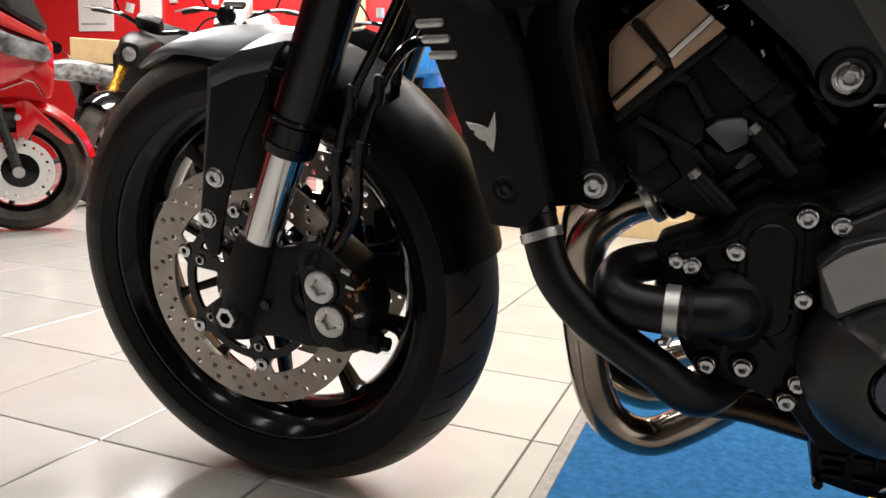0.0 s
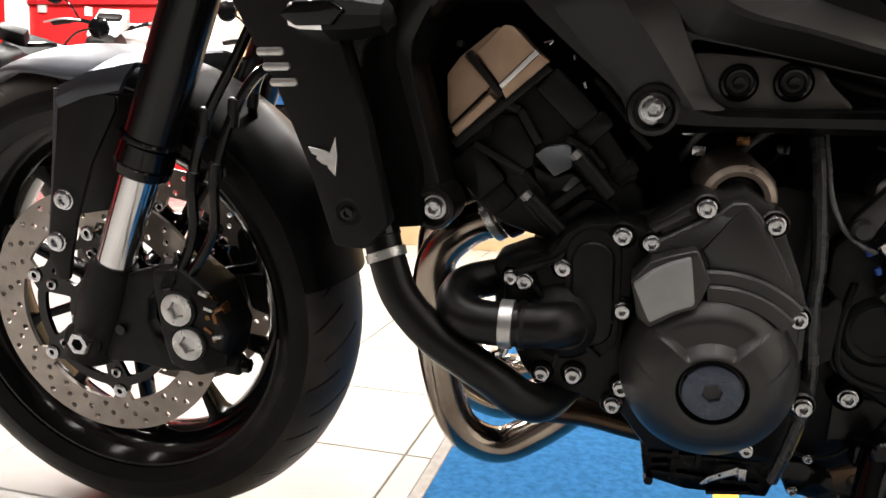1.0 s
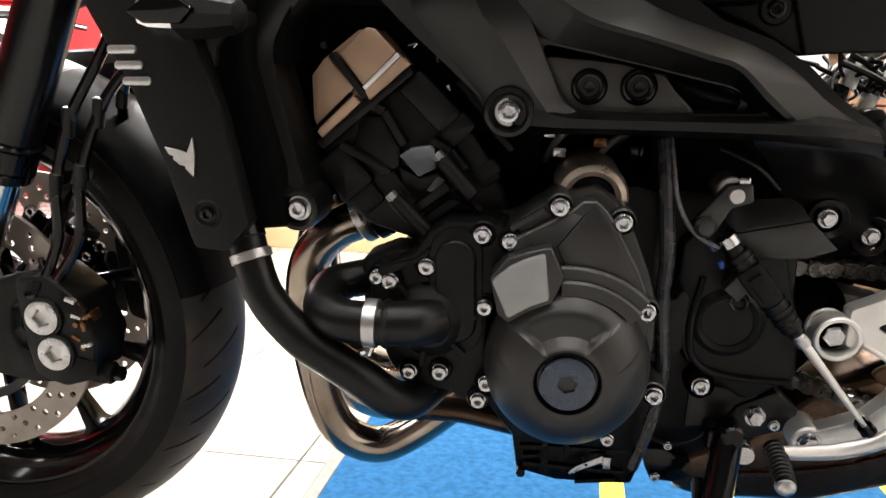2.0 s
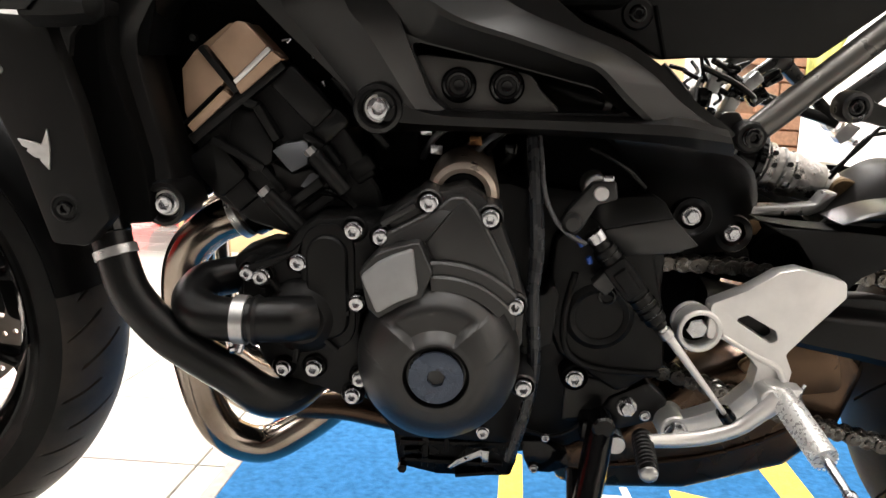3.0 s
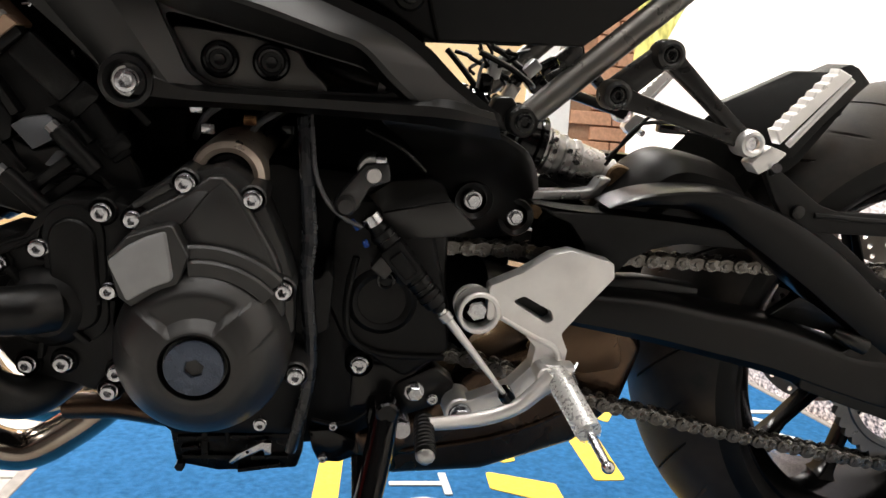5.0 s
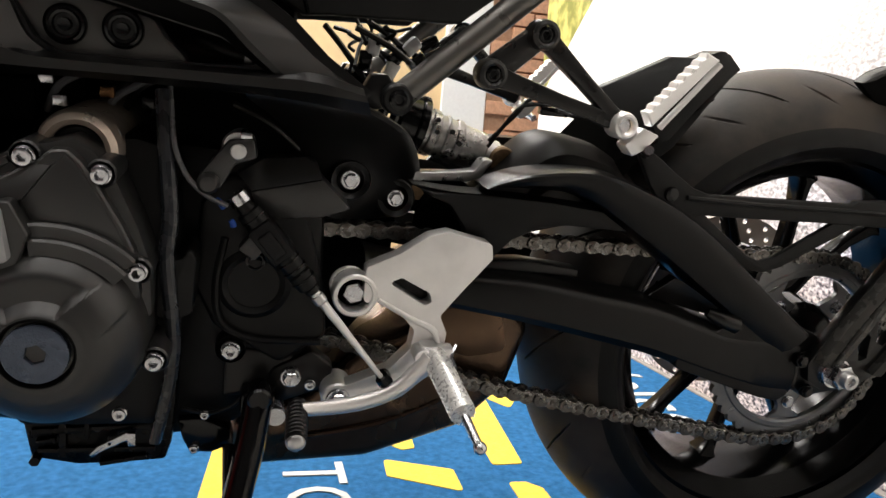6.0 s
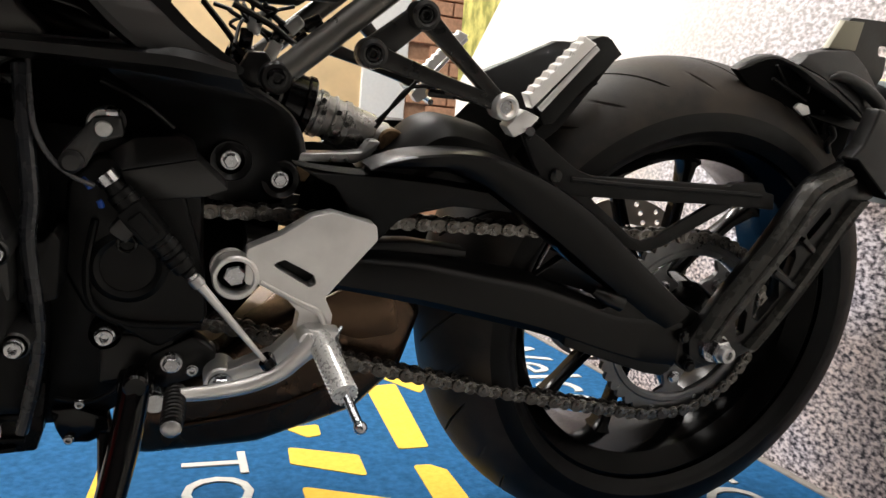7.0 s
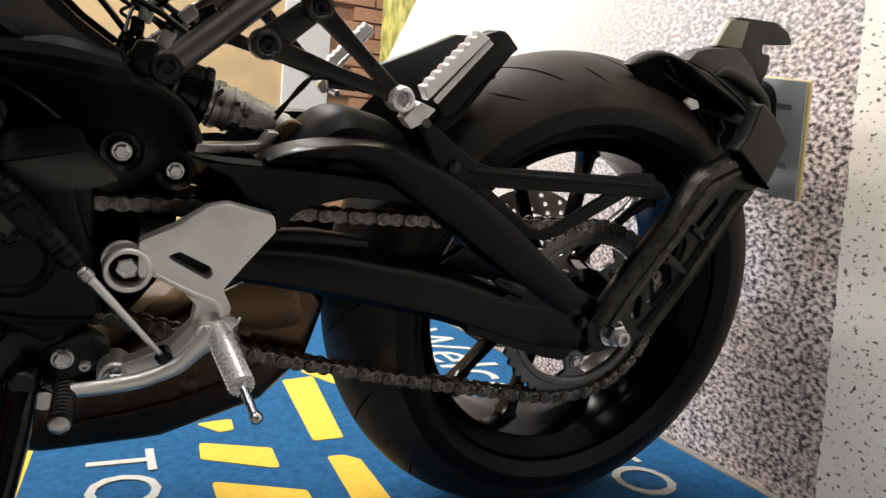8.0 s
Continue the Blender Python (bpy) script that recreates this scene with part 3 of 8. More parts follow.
for sy in (-1, 1):
    y = sy * 0.105
    F = lambda z: (fork_point(z), y, z)
    leg = bp("fork_leg", rod(F(0.505), F(0.86), 0.0275, n=36), FORKGLOSS, "gloss black upper fork tube")
    part("fork_seal", join(rod(F(0.478), F(0.49), 0.0295, 0.0305, 32, 0.002), rod(F(0.489), F(0.512), 0.0305, 0.0295, 32, 0.002), rod(F(0.512), F(0.517), 0.0325, n=32, bevel=0.002)), RIMBLACK, leg)
    part("stanchion", rod(F(0.34), F(0.485), 0.0212, n=36), CHROME, leg, "chromed fork stanchion")
    low = [(0.0265, 0.372), (0.029, 0.33), (0.027, 0.29), (0.0285, 0.262)]
    part("fork_shoe", join(tube([F(z) for _, z in low], [r for r, _ in low], 28),
                           rod((0.003, y - sy * 0.02, 0.284), (0.003, y + sy * 0.024, 0.284), 0.0235, n=32, bevel=0.003),
                           rod(F(0.372), F(0.376), 0.0265, 0.0235, 28)), PLASTIC, leg)
    part("axle_end", lathe([(0.0075, -0.004), (0.0125, -0.004), (0.0135, -0.002), (0.0135, 0.01), (0.0075, 0.01)], at=(0.0076, y + sy * 0.03, 0.2855), n=6), ZINC, leg)
    # C-shaped casting that carries the caliper, and its lower cross tube
    part("caliper_bracket", plate([(0.050, 0.362), (0.092, 0.374), (0.138, 0.384), (0.142, 0.366), (0.104, 0.356), (0.087, 0.338), (0.084, 0.312), (0.092, 0.293), (0.112, 0.286), (0.160, 0.282), (0.160, 0.258), (0.10, 0.254), (0.06, 0.260), (0.025, 0.256), (0.022, 0.285), (0.040, 0.32)],
                                  y - 0.010, y + 0.008, 0.004, 3, r=0.008), PLASTIC, leg)
    part("bracket_arm", join(rod((0.11, y - sy * 0.004, 0.272), (0.188, y - sy * 0.004, 0.266), 0.0125, n=20, bevel=0.002), rod((0.125, y - sy * 0.004, 0.271), (0.131, y - sy * 0.004, 0.2705), 0.0145, n=20, bevel=0.001)), PLASTIC, leg)
    part("bracket_bolt", rod((0.19, y - sy * 0.004, 0.266), (0.198, y - sy * 0.004, 0.2655), 0.008, n=6), RIMBLACK, leg)
    part("speed_sensor", rod((0.030, y + sy * 0.012, 0.335), (0.012, y + sy * 0.005, 0.345), 0.004, n=10), RIMBLACK, leg)
    part("sensor_bolt", rod((0.05, y + sy * 0.008, 0.30), (0.05, y + sy * 0.015, 0.30), 0.006, n=12), RIMBLACK, leg)
for ob in [o for o in BIKE.children if o.name.startswith("fork_leg")]:
    ob.location.x = 0.010
bp("front_axle", rod((0, -0.11, 0.30), (0, 0.11, 0.30), 0.011, n=20), ALLOY)

# ---- front calipers, four pistons each
for sy in (-1, 1):
    y = sy * 0.092
    body = plate([(0.098, 0.372), (0.135, 0.378), (0.168, 0.352), (0.186, 0.305), (0.176, 0.262), (0.145, 0.252), (0.112, 0.262), (0.104, 0.30)], y - 0.032, y + 0.03, 0.006, 3, r=0.014)
    cal = bp("front_brake_caliper", body, ENGINE, "black four-piston front brake caliper")
    yo = y + sy * 0.030
    for o in ([(0.150, 0.366), (0.176, 0.344), (0.182, 0.330), (0.160, 0.338), (0.150, 0.350)], [(0.160, 0.290), (0.186, 0.284), (0.182, 0.268), (0.158, 0.262), (0.150, 0.272)], [(0.106, 0.350), (0.118, 0.368), (0.134, 0.370), (0.126, 0.356)]):
        part("caliper_rib", plate(o, yo - 0.004, yo + sy * 0.008 + 0.004, 0.002, 2, r=0.004), ENGINE, cal)
    for cx, cz in ((0.130, 0.331), (0.140, 0.292)):
        part("piston_seat", lathe([(0.0185, -0.001), (0.0195, -0.005), (0.0215, -0.005), (0.0235, 0.002)] if sy < 0 else [(0.0185, 0.001), (0.0195, 0.005), (0.0215, 0.005), (0.0235, -0.002)], at=(cx, y + sy * 0.031, cz), n=30), ENGINE, cal)
    for i, (cx, cz, a) in enumerate(((0.163, 0.352, 20), (0.172, 0.345, 60), (0.180, 0.336, -30), (0.166, 0.334, 10), (0.175, 0.325, 80), (0.164, 0.310, 35), (0.176, 0.304, -15))):
        part("pad_spring", moved(box(-0.0055, 0.0055, -0.003, 0.003, -0.0022, 0.0022, 0.0008), Matrix.Translation((cx, y + sy * (0.031 if i % 2 else 0.034), cz)) @ Matrix.Rotation(radians(a), 4, "Y")), GOLD if i % 3 else ALLOY, cal, "copper-coloured pad spring")
    for cx, cz in ((0.130, 0.331), (0.140, 0.292)):
        yy = y + sy * 0.034
        star = []
        for i in range(10):
            rr = 0.0105 if i % 2 else 0.0072
            star.append((cx + rr * math.cos(i * math.pi / 5), cz + rr * math.sin(i * math.pi / 5)))
        part("piston_cap", join(plate(circle(cx, cz, 0.0185, 36), yy - 0.004, yy + 0.004, 0.0012, holes=[rounded(star, 0.002)[::-1]]),
                                lathe([(0, 0.0), (0.011, 0.0)], at=(cx, yy + sy * -0.001, cz), n=16)), ALLOY, cal, "bright round caliper piston cap")
    for cx, cz in ((0.165, 0.325), (0.171, 0.300)):
        part("brake_pad_pin", rod((cx, y - 0.034, cz), (cx, y + 0.034, cz), 0.003, n=12), GOLD, cal, "copper pad pin")
    part("brake_pad", plate([(0.15, 0.35), (0.176, 0.335), (0.184, 0.30), (0.17, 0.285)], y - 0.022, y - 0.006, 0.001), GOLD, cal, "copper-coloured brake pad plate")
    for cx, cz in ((0.112, 0.372), (0.118, 0.258)):
        part("caliper_bolt", rod((cx - 0.012, y, cz), (cx - 0.002, y, cz), 0.007, n=6), ZINC, cal)
    cal.location = (0.010, 0, 0.004)
    part("bleed_nipple", rod((0.132, y + sy * 0.02, 0.372), (0.128, y + sy * 0.024, 0.392), 0.004, 0.003, 10), RIMBLACK, cal)

# brake hoses that run down behind the left fork leg, with clips
for k, pth in enumerate(([(0.262, -0.09, 0.69), (0.215, -0.1, 0.60), (0.178, -0.105, 0.535), (0.160, -0.11, 0.47), (0.158, -0.112, 0.42), (0.142, -0.118, 0.375), (0.128, -0.12, 0.358)],
                         [(0.262, -0.075, 0.592), (0.235, -0.09, 0.585), (0.208, -0.1, 0.545), (0.186, -0.108, 0.48), (0.180, -0.11, 0.42), (0.155, -0.116, 0.375), (0.135, -0.118, 0.352)],
                         [(0.285, -0.06, 0.70), (0.24, -0.06, 0.62), (0.205, -0.05, 0.56), (0.18, 0.0, 0.50), (0.17, 0.07, 0.42)])):
    h = bp("brake_hose", tube(pth, 0.0056, 12), RIMBLACK, "glossy black brake hose")
    for i in (2, 3):
        p = Vector(pth[i])
        part("hose_grommet", rod(p + Vector((0.002, 0, 0.014)), p - Vector((0.003, 0, 0.016)), 0.0066, 0.0062, 14, 0.0015), HOSE, h)
    part("hose_union", join(rod(Vector(pth[-1]) + Vector((0, -0.006, 0)), Vector(pth[-1]) + Vector((0, 0.01, 0)), 0.0065, n=14, bevel=0.001),
                            rod(Vector(pth[-1]) + Vector((0.006, 0, 0.014)), pth[-1], 0.0055, n=12)), ZINC if k == 2 else RIMBLACK, h)
bp("hose_bracket", plate([(0.152, 0.482), (0.196, 0.49), (0.196, 0.478), (0.152, 0.468)], -0.104, -0.098, 0.001, r=0.003), RIMBLACK)

# ---- front mudguard: arched shell over the tyre, drawn to a point at the front, with side stays
def mudguard(a_from, a_to, tip):
    bm = bmesh.new()
    rings = []
    n, k = 44, 16
    for i in range(n + 1):
        t = i / n
        deg = a_from + (a_to - a_from) * t
        a = radians(deg)
        q = max(0.0, (deg - 92) / 32) if tip else 0.0
        narrow = 1 - 0.75 * q ** 1.7
        lift = 0.009 * q - 0.0022 * max(0.0, (66 - deg) / 56)
        drop = 0.034 * (1 - 0.6 * q)
        outer, inner = [], []
        for j in range(k + 1):
            s = -1 + 2 * j / k
            y = 0.076 * narrow * math.sin(s * radians(86)) / math.sin(radians(86))
            r = 0.3055 + lift - drop * (1 - math.cos(s * radians(86))) * narrow + 0.003 * math.exp(-(s * 3.5) ** 2)
            outer.append((r * math.cos(a), y, 0.30 + r * math.sin(a)))
            inner.append(((r - 0.0035) * math.cos(a), y * 0.96, 0.30 + (r - 0.0035) * math.sin(a)))
        rings.append(outer + inner[::-1])
    return loft(rings)


GUARDM = bp("front_mudguard", mudguard(66, 124, True), GUARD, "satin graphite front mudguard with a gloss black rear section")
part("rear_section", mudguard(10, 66.5, False), GLOSSGUARD, GUARDM, "black rear section of the mudguard")
part("inner_panel", plate([(-0.0053, 0.5286), (0.062, 0.5575), (0.0979, 0.5579), (0.0491, 0.4312), (-0.0071, 0.4206)], -0.086, -0.080, 0.001, r=0.004), PLASTIC, GUARDM)
for sy in (-1, 1):
    # wing that drops from the crest to the fork, folded at its front edge
    y = sy * 0.086
    out = [(0.031, 0.556), (0.06, 0.564), (0.100, 0.560), (0.096, 0.545), (0.062, 0.491), (0.036, 0.430), (0.022, 0.385), (0.016, 0.360), (0.002, 0.358), (-0.006, 0.385), (-0.004, 0.402), (0.005, 0.440), (0.022, 0.520)]
    wing = plate(out, sy * 0.130, sy * 0.136, 0.002, 2, r=0.006)
    part("mudguard_stay", wing, PLASTIC, GUARDM, "black mudguard stay bolted beside the fork")
    part("stay_edge", tube([(0.031, sy * 0.134, 0.566), (0.023, sy * 0.134, 0.522), (0.006, sy * 0.134, 0.443), (-0.004, sy * 0.134, 0.402)], [0.0035, 0.003, 0.002, 0.0015], 8, 4), GUARD, GUARDM)
    secs = []
    for x0, z0, x1, z1, x2, z2 in ((0.005, 0.578, 0.029, 0.567, 0.031, 0.546), (0.055, 0.598, 0.068, 0.583, 0.064, 0.558), (0.11, 0.602, 0.124, 0.593, 0.104, 0.566)):
        top = [(x0, 0.062, z0), ((x0 + x1) / 2, 0.104, (z0 + z1) / 2 - 0.006), (x1, 0.134, z1), ((x1 + x2) / 2, 0.138, (z1 + z2) / 2), (x2, 0.136, z2)]
        secs.append([(x, sy * y, z) for x, y, z in top] + [(x, sy * (y - 0.004), z - 0.003) for x, y, z in top[::-1]])
    part("mudguard_wing", loft(secs), GUARD, GUARDM)
    for cx, cz in ((0.024, 0.451), (0.008, 0.404)):
        if sy < 0:
            socket_bolt(GUARDM, cx, -0.136, cz, 0.0115, 0.005, ZINC, "stay_bolt", "zinc button-head bolt")
# ---- radiator, side shrouds and turn signals
bp("radiator", moved(box(-0.014, 0.014, -0.19, 0.19, -0.11, 0.11, 0.006), Matrix.Translation((0.392, 0, 0.575)) @ Matrix.Rotation(radians(-20), 4, "Y")), DARK, "black radiator core")
for sy in (-1, 1):
    a, b = (-0.258, -0.238)
    sh = plate([(0.290, 0.662), (0.319, 0.608), (0.330, 0.588), (0.356, 0.524), (0.3755, 0.460, 0.006), (0.402, 0.459, 0.008), (0.421, 0.481, 0.006), (0.403, 0.562), (0.386, 0.615), (0.366, 0.69), (0.33, 0.70)],
               a, b, 0.004, 2, r=0.004)
    if sy > 0:
        mirrored(sh)
    shroud = bp("radiator_shroud", sh, PLASTIC, "black textured radiator side shroud with three slots")
    for x0, z in ((0.3215, 0.608), (0.3262, 0.597), (0.3315, 0.5857)):
        s = plate(slot(x0, z, x0 + 0.0165, z + 0.0005, 0.0066), -0.2605, -0.2515, 0.0018, 2)
        part("slot_insert", mirrored(s) if sy > 0 else s, ALLOY, shroud, "satin silver slot insert")
    e = plate([(0.3579, 0.5383), (0.3706, 0.5362), (0.3750, 0.5344), (0.3772, 0.5390), (0.3801, 0.5462), (0.3811, 0.533), (0.3805, 0.525), (0.3794, 0.5165), (0.3762, 0.5200), (0.3737, 0.5225), (0.3735, 0.5245), (0.3690, 0.5255), (0.3640, 0.5294), (0.3650, 0.5315), (0.3610, 0.5330)], -0.2605, -0.257, 0.0004, 1)
    part("emblem", mirrored(e) if sy > 0 else e, ALLOY, shroud, "small silver winged emblem")
    if sy < 0:
        socket_bolt(shroud, 0.388, -0.257, 0.488, 0.0062, 0.004, RIMBLACK, "shroud_bolt")
        part("bolt_recess", lathe([(0.0085, -0.2585), (0.0095, -0.2595), (0.0115, -0.258)], at=(0.388, 0, 0.488), n=24), PLASTIC, shroud)
    def ring(x, d, h, k=6):
        return [(x, sy * (0.266 + d * math.cos(radians(a))), 0.634 + h * math.sin(radians(a))) for a in (0, 35, 90, 145, 180, 215, 270, 325)]
    sig = bp("turn_signal", loft([ring(0.428, 0.004, 0.005), ring(0.424, 0.016, 0.012), ring(0.404, 0.022, 0.0165), ring(0.382, 0.024, 0.0175)]), PLASTIC, "black turn signal housing")
    part("signal_lens", loft([ring(0.383, 0.0245, 0.0178), ring(0.366, 0.0245, 0.0170), ring(0.356, 0.019, 0.0125), ring(0.351, 0.006, 0.004)]), CHROME, sig, "clear chrome-backed signal lens")
    w = plate([(0.3535, 0.634), (0.366, 0.6425), (0.392, 0.6435), (0.402, 0.637), (0.392, 0.627), (0.366, 0.6265)], -0.2935, -0.27, 0.003, 2, r=0.002)
    part("signal_wedge", mirrored(w) if sy > 0 else w, RIMBLACK, sig, "gloss black signal bezel")
    part("signal_stem", rod((0.40, sy * 0.19, 0.632), (0.40, sy * 0.25, 0.634), 0.012, 0.014, 16), PLASTIC, sig)
    part("signal_foot", plate([(0.395, 0.621), (0.412, 0.622), (0.404, 0.612), (0.402, 0.598), (0.398, 0.610)], -0.262, -0.255, 0.001) if sy < 0 else
         mirrored(plate([(0.395, 0.621), (0.412, 0.622), (0.404, 0.612), (0.402, 0.598), (0.398, 0.610)], -0.262, -0.255, 0.001)), PLASTIC, sig)
# dark fill added behind the fork and above the radiator, in place of shade
bp("headstock", tube([(0.27, 0, 0.62), (0.315, 0, 0.72), (0.35, 0, 0.80)], [0.035, 0.04, 0.045], 20), FRAMEBLACK)
bp("radiator_frame", plate([(0.352, 0.70), (0.372, 0.62), (0.398, 0.52), (0.408, 0.468), (0.44, 0.472), (0.436, 0.52), (0.412, 0.60), (0.41, 0.70)], -0.226, 0.226, 0.006, 2), DARK, "black plate added to fill the dark gap beside the radiator")
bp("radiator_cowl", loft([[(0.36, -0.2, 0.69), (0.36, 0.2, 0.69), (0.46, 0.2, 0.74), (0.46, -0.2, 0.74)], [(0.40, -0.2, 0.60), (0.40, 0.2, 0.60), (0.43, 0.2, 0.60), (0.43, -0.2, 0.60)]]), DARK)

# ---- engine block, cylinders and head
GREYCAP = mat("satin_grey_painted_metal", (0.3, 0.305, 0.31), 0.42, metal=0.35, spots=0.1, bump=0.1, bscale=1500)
bp("crankcase", plate([(0.515, 0.44), (0.555, 0.47), (0.62, 0.488), (0.655, 0.505), (0.72, 0.512), (0.748, 0.505), (0.752, 0.44), (0.752, 0.30), (0.745, 0.262), (0.632, 0.262), (0.59, 0.315), (0.52, 0.345)],
                      -0.165, 0.165, 0.01, 2, r=0.015), ENGINE, "matt black crankcase")
bp("gearbox_case", plate([(0.74, 0.505), (0.80, 0.50), (0.872, 0.462), (0.876, 0.35), (0.862, 0.295), (0.84, 0.262), (0.80, 0.24), (0.735, 0.225)], -0.122, 0.165, 0.01, 2, r=0.015), ENGINE, "matt black gearbox case")
cyl = bp("cylinder_head", plate([(0.4487, 0.5346), (0.5272, 0.6018), (0.5637, 0.5565), (0.5790, 0.5401), (0.6100, 0.4989), (0.6170, 0.4797), (0.5685, 0.4600), (0.5394, 0.4500), (0.4961, 0.4620), (0.4650, 0.4832)], -0.162, 0.162, 0.006, 3, r=0.008), ENGINE, "matt black cylinder head and barrels")
def slab(parent, name, p, q, w, y0, y1, material, label="", bevel=0.002):
    """A raised rib from p to q in the x-z plane, w wide, between y0 and y1."""
    d = Vector((q[0] - p[0], q[1] - p[1])).normalized()
    n = Vector((-d.y, d.x)) * (w / 2)
    return part(name, plate([(p[0] + n.x, p[1] + n.y), (q[0] + n.x, q[1] + n.y), (q[0] - n.x, q[1] - n.y), (p[0] - n.x, p[1] - n.y)], y0, y1, bevel, 2, r=w * 0.2), material, parent, label)


# stepped flange under the cover, cast pads, ribs and through-bolts on the side of the head
slab(cyl, "head_flange", (0.4520, 0.5320), (0.5300, 0.5985), 0.009, -0.174, -0.158, ENGINE)
for p, q, w, d, v in (((0.527, 0.590), (0.5640, 0.5545), 0.026, 0.1715, 0.008), ((0.562, 0.5565), (0.5755, 0.5430), 0.031, 0.1705, 0.007), ((0.5700, 0.5480), (0.6000, 0.5060), 0.018, 0.168, 0.006), ((0.590, 0.522), (0.599, 0.510), 0.024, 0.1695, 0.004),
                      ((0.4575, 0.5255), (0.4870, 0.4930), 0.034, 0.1710, 0.009), ((0.4830, 0.4970), (0.4990, 0.4790), 0.026, 0.168, 0.006)):
    slab(cyl, "head_pad", p, q, w, -d, -0.155, ENGINE, bevel=v)
part("head_web", facet([(0.4860, -0.167, 0.5600), (0.5050, -0.168, 0.5590), (0.5215, -0.172, 0.5330), (0.5210, -0.1745, 0.5180), (0.5050, -0.173, 0.5080), (0.4800, -0.169, 0.5260)], -0.158, 0.002), ENGINE, cyl)
part("head_web", facet([(0.5210, -0.176, 0.5180), (0.5390, -0.178, 0.5110), (0.5540, -0.178, 0.5150), (0.5700, -0.172, 0.5000), (0.5560, -0.170, 0.4800), (0.5250, -0.172, 0.4950)], -0.158, 0.002), ENGINE, cyl)
for p, q, w, d in (((0.4880, 0.5700), (0.5079, 0.5632), 0.007, 0.1735), ((0.5079, 0.5632), (0.5250, 0.5360), 0.007, 0.1755), ((0.4700, 0.5340), (0.5140, 0.5120), 0.006, 0.1765), ((0.5140, 0.5120), (0.5300, 0.4930), 0.006, 0.1765), ((0.5330, 0.4800), (0.5640, 0.5050), 0.008, 0.182),
                   ((0.5430, 0.4700), (0.5740, 0.4950), 0.009, 0.1765), ((0.5480, 0.5420), (0.5640, 0.5330), 0.005, 0.178), ((0.5640, 0.5330), (0.5780, 0.5180), 0.007, 0.178)):
    slab(cyl, "head_rib", p, q, w, -d, -0.155, ENGINE, bevel=0.002)
# facets lighter than the black head: the light they catch is in the colour
part("head_facet", facet([(0.5215, -0.1775, 0.5275), (0.5304, -0.1745, 0.5342), (0.5511, -0.1745, 0.5377), (0.5533, -0.1830, 0.5194), (0.5393, -0.1845, 0.5115)], -0.165, 0.0012), mat("light_catching_facet_grey", (0.09, 0.095, 0.105), 0.4, metal=0.3, spots=0.15, bump=0.2, bscale=1500), cyl, "head facet in lighter grey, for the light it catches")
part("head_facet", facet([(0.5456, -0.1800, 0.4998), (0.5545, -0.1765, 0.5122), (0.5611, -0.1765, 0.5088), (0.5526, -0.1800, 0.4979)], -0.165, 0.0008), bpy.data.materials["light_catching_facet_grey"], cyl)
for (x, z, dx, dz) in ((0.5195, 0.4940, 0.0285, -0.0285), (0.5577, 0.5292, 0.0280, -0.0315)):
    part("head_stud", rod((x, -0.188, z), (x + dx, -0.186, z + dz), 0.0070, n=18, bevel=0.0015), ENGINE, cyl)
    part("stud_cap", rod((x - 0.0035, -0.1895, z + 0.0035), (x + 0.003, -0.1895, z - 0.003), 0.0050, n=6), ALLOY, cyl, "bright hexagon stud cap")
part("joint_lip", lathe([(0.030, -0.176), (0.033, -0.180), (0.036, -0.176)], at=(0.566, 0, 0.462), n=24, a0=40, a1=150), ENGINE, cyl)
# bronze cam cover: two panels parted by a dark strap, over a stepped lower band
cover = bp("cam_cover", plate([(0.4445, 0.590), (0.455, 0.604), (0.485, 0.628), (0.500, 0.628), (0.521, 0.607), (0.5265, 0.6015), (0.4520, 0.5380), (0.4455, 0.555)], -0.166, 0.166, 0.004, 2, r=0.003), BRONZE, "bronze painted cam cover")
part("cover_panel", facet([(0.4695, -0.172, 0.6083), (0.4919, -0.172, 0.6300), (0.4995, -0.172, 0.6292), (0.5181, -0.176, 0.6113), (0.4905, -0.176, 0.5840)], -0.160, 0.0015), BRONZE, cover)
part("cover_panel", facet([(0.4460, -0.168, 0.5881), (0.4495, -0.170, 0.5955), (0.4600, -0.172, 0.6055), (0.4835, -0.176, 0.5829), (0.4775, -0.176, 0.5740), (0.4500, -0.173, 0.5470)], -0.160, 0.0015), BRONZE, cover)
part("cover_band", facet([(0.4925, -0.1790, 0.5795), (0.5225, -0.1790, 0.6080), (0.5300, -0.1770, 0.6020), (0.4960, -0.1770, 0.5720)], -0.160, 0.001), BRONZE, cover)
part("cover_band", facet([(0.4510, -0.1775, 0.5448), (0.4825, -0.1790, 0.5755), (0.4885, -0.1770, 0.5700), (0.4550, -0.1755, 0.5390)], -0.160, 0.001), BRONZE, cover)
# silver strip in place of the highlight along the cover's bevel
slab(cover, "cover_edge", (0.4918, 0.5815), (0.5205, 0.6098), 0.0042, -0.1795, -0.17, SILVER, "silver strip put in as the highlight on the cover edge", 0.001)
slab(cover, "cover_joint", (0.4480, 0.5462), (0.4800, 0.5775), 0.0022, -0.1768, -0.17, DARK)
slab(cover, "cover_strap", (0.4635, 0.6085), (0.4930, 0.5740), 0.0055, -0.1775, -0.165, ENGINE)
part("strap_pin", rod((0.4560, -0.172, 0.6150), (0.4560, -0.165, 0.6150), 0.0028, n=12), ENGINE, cover)
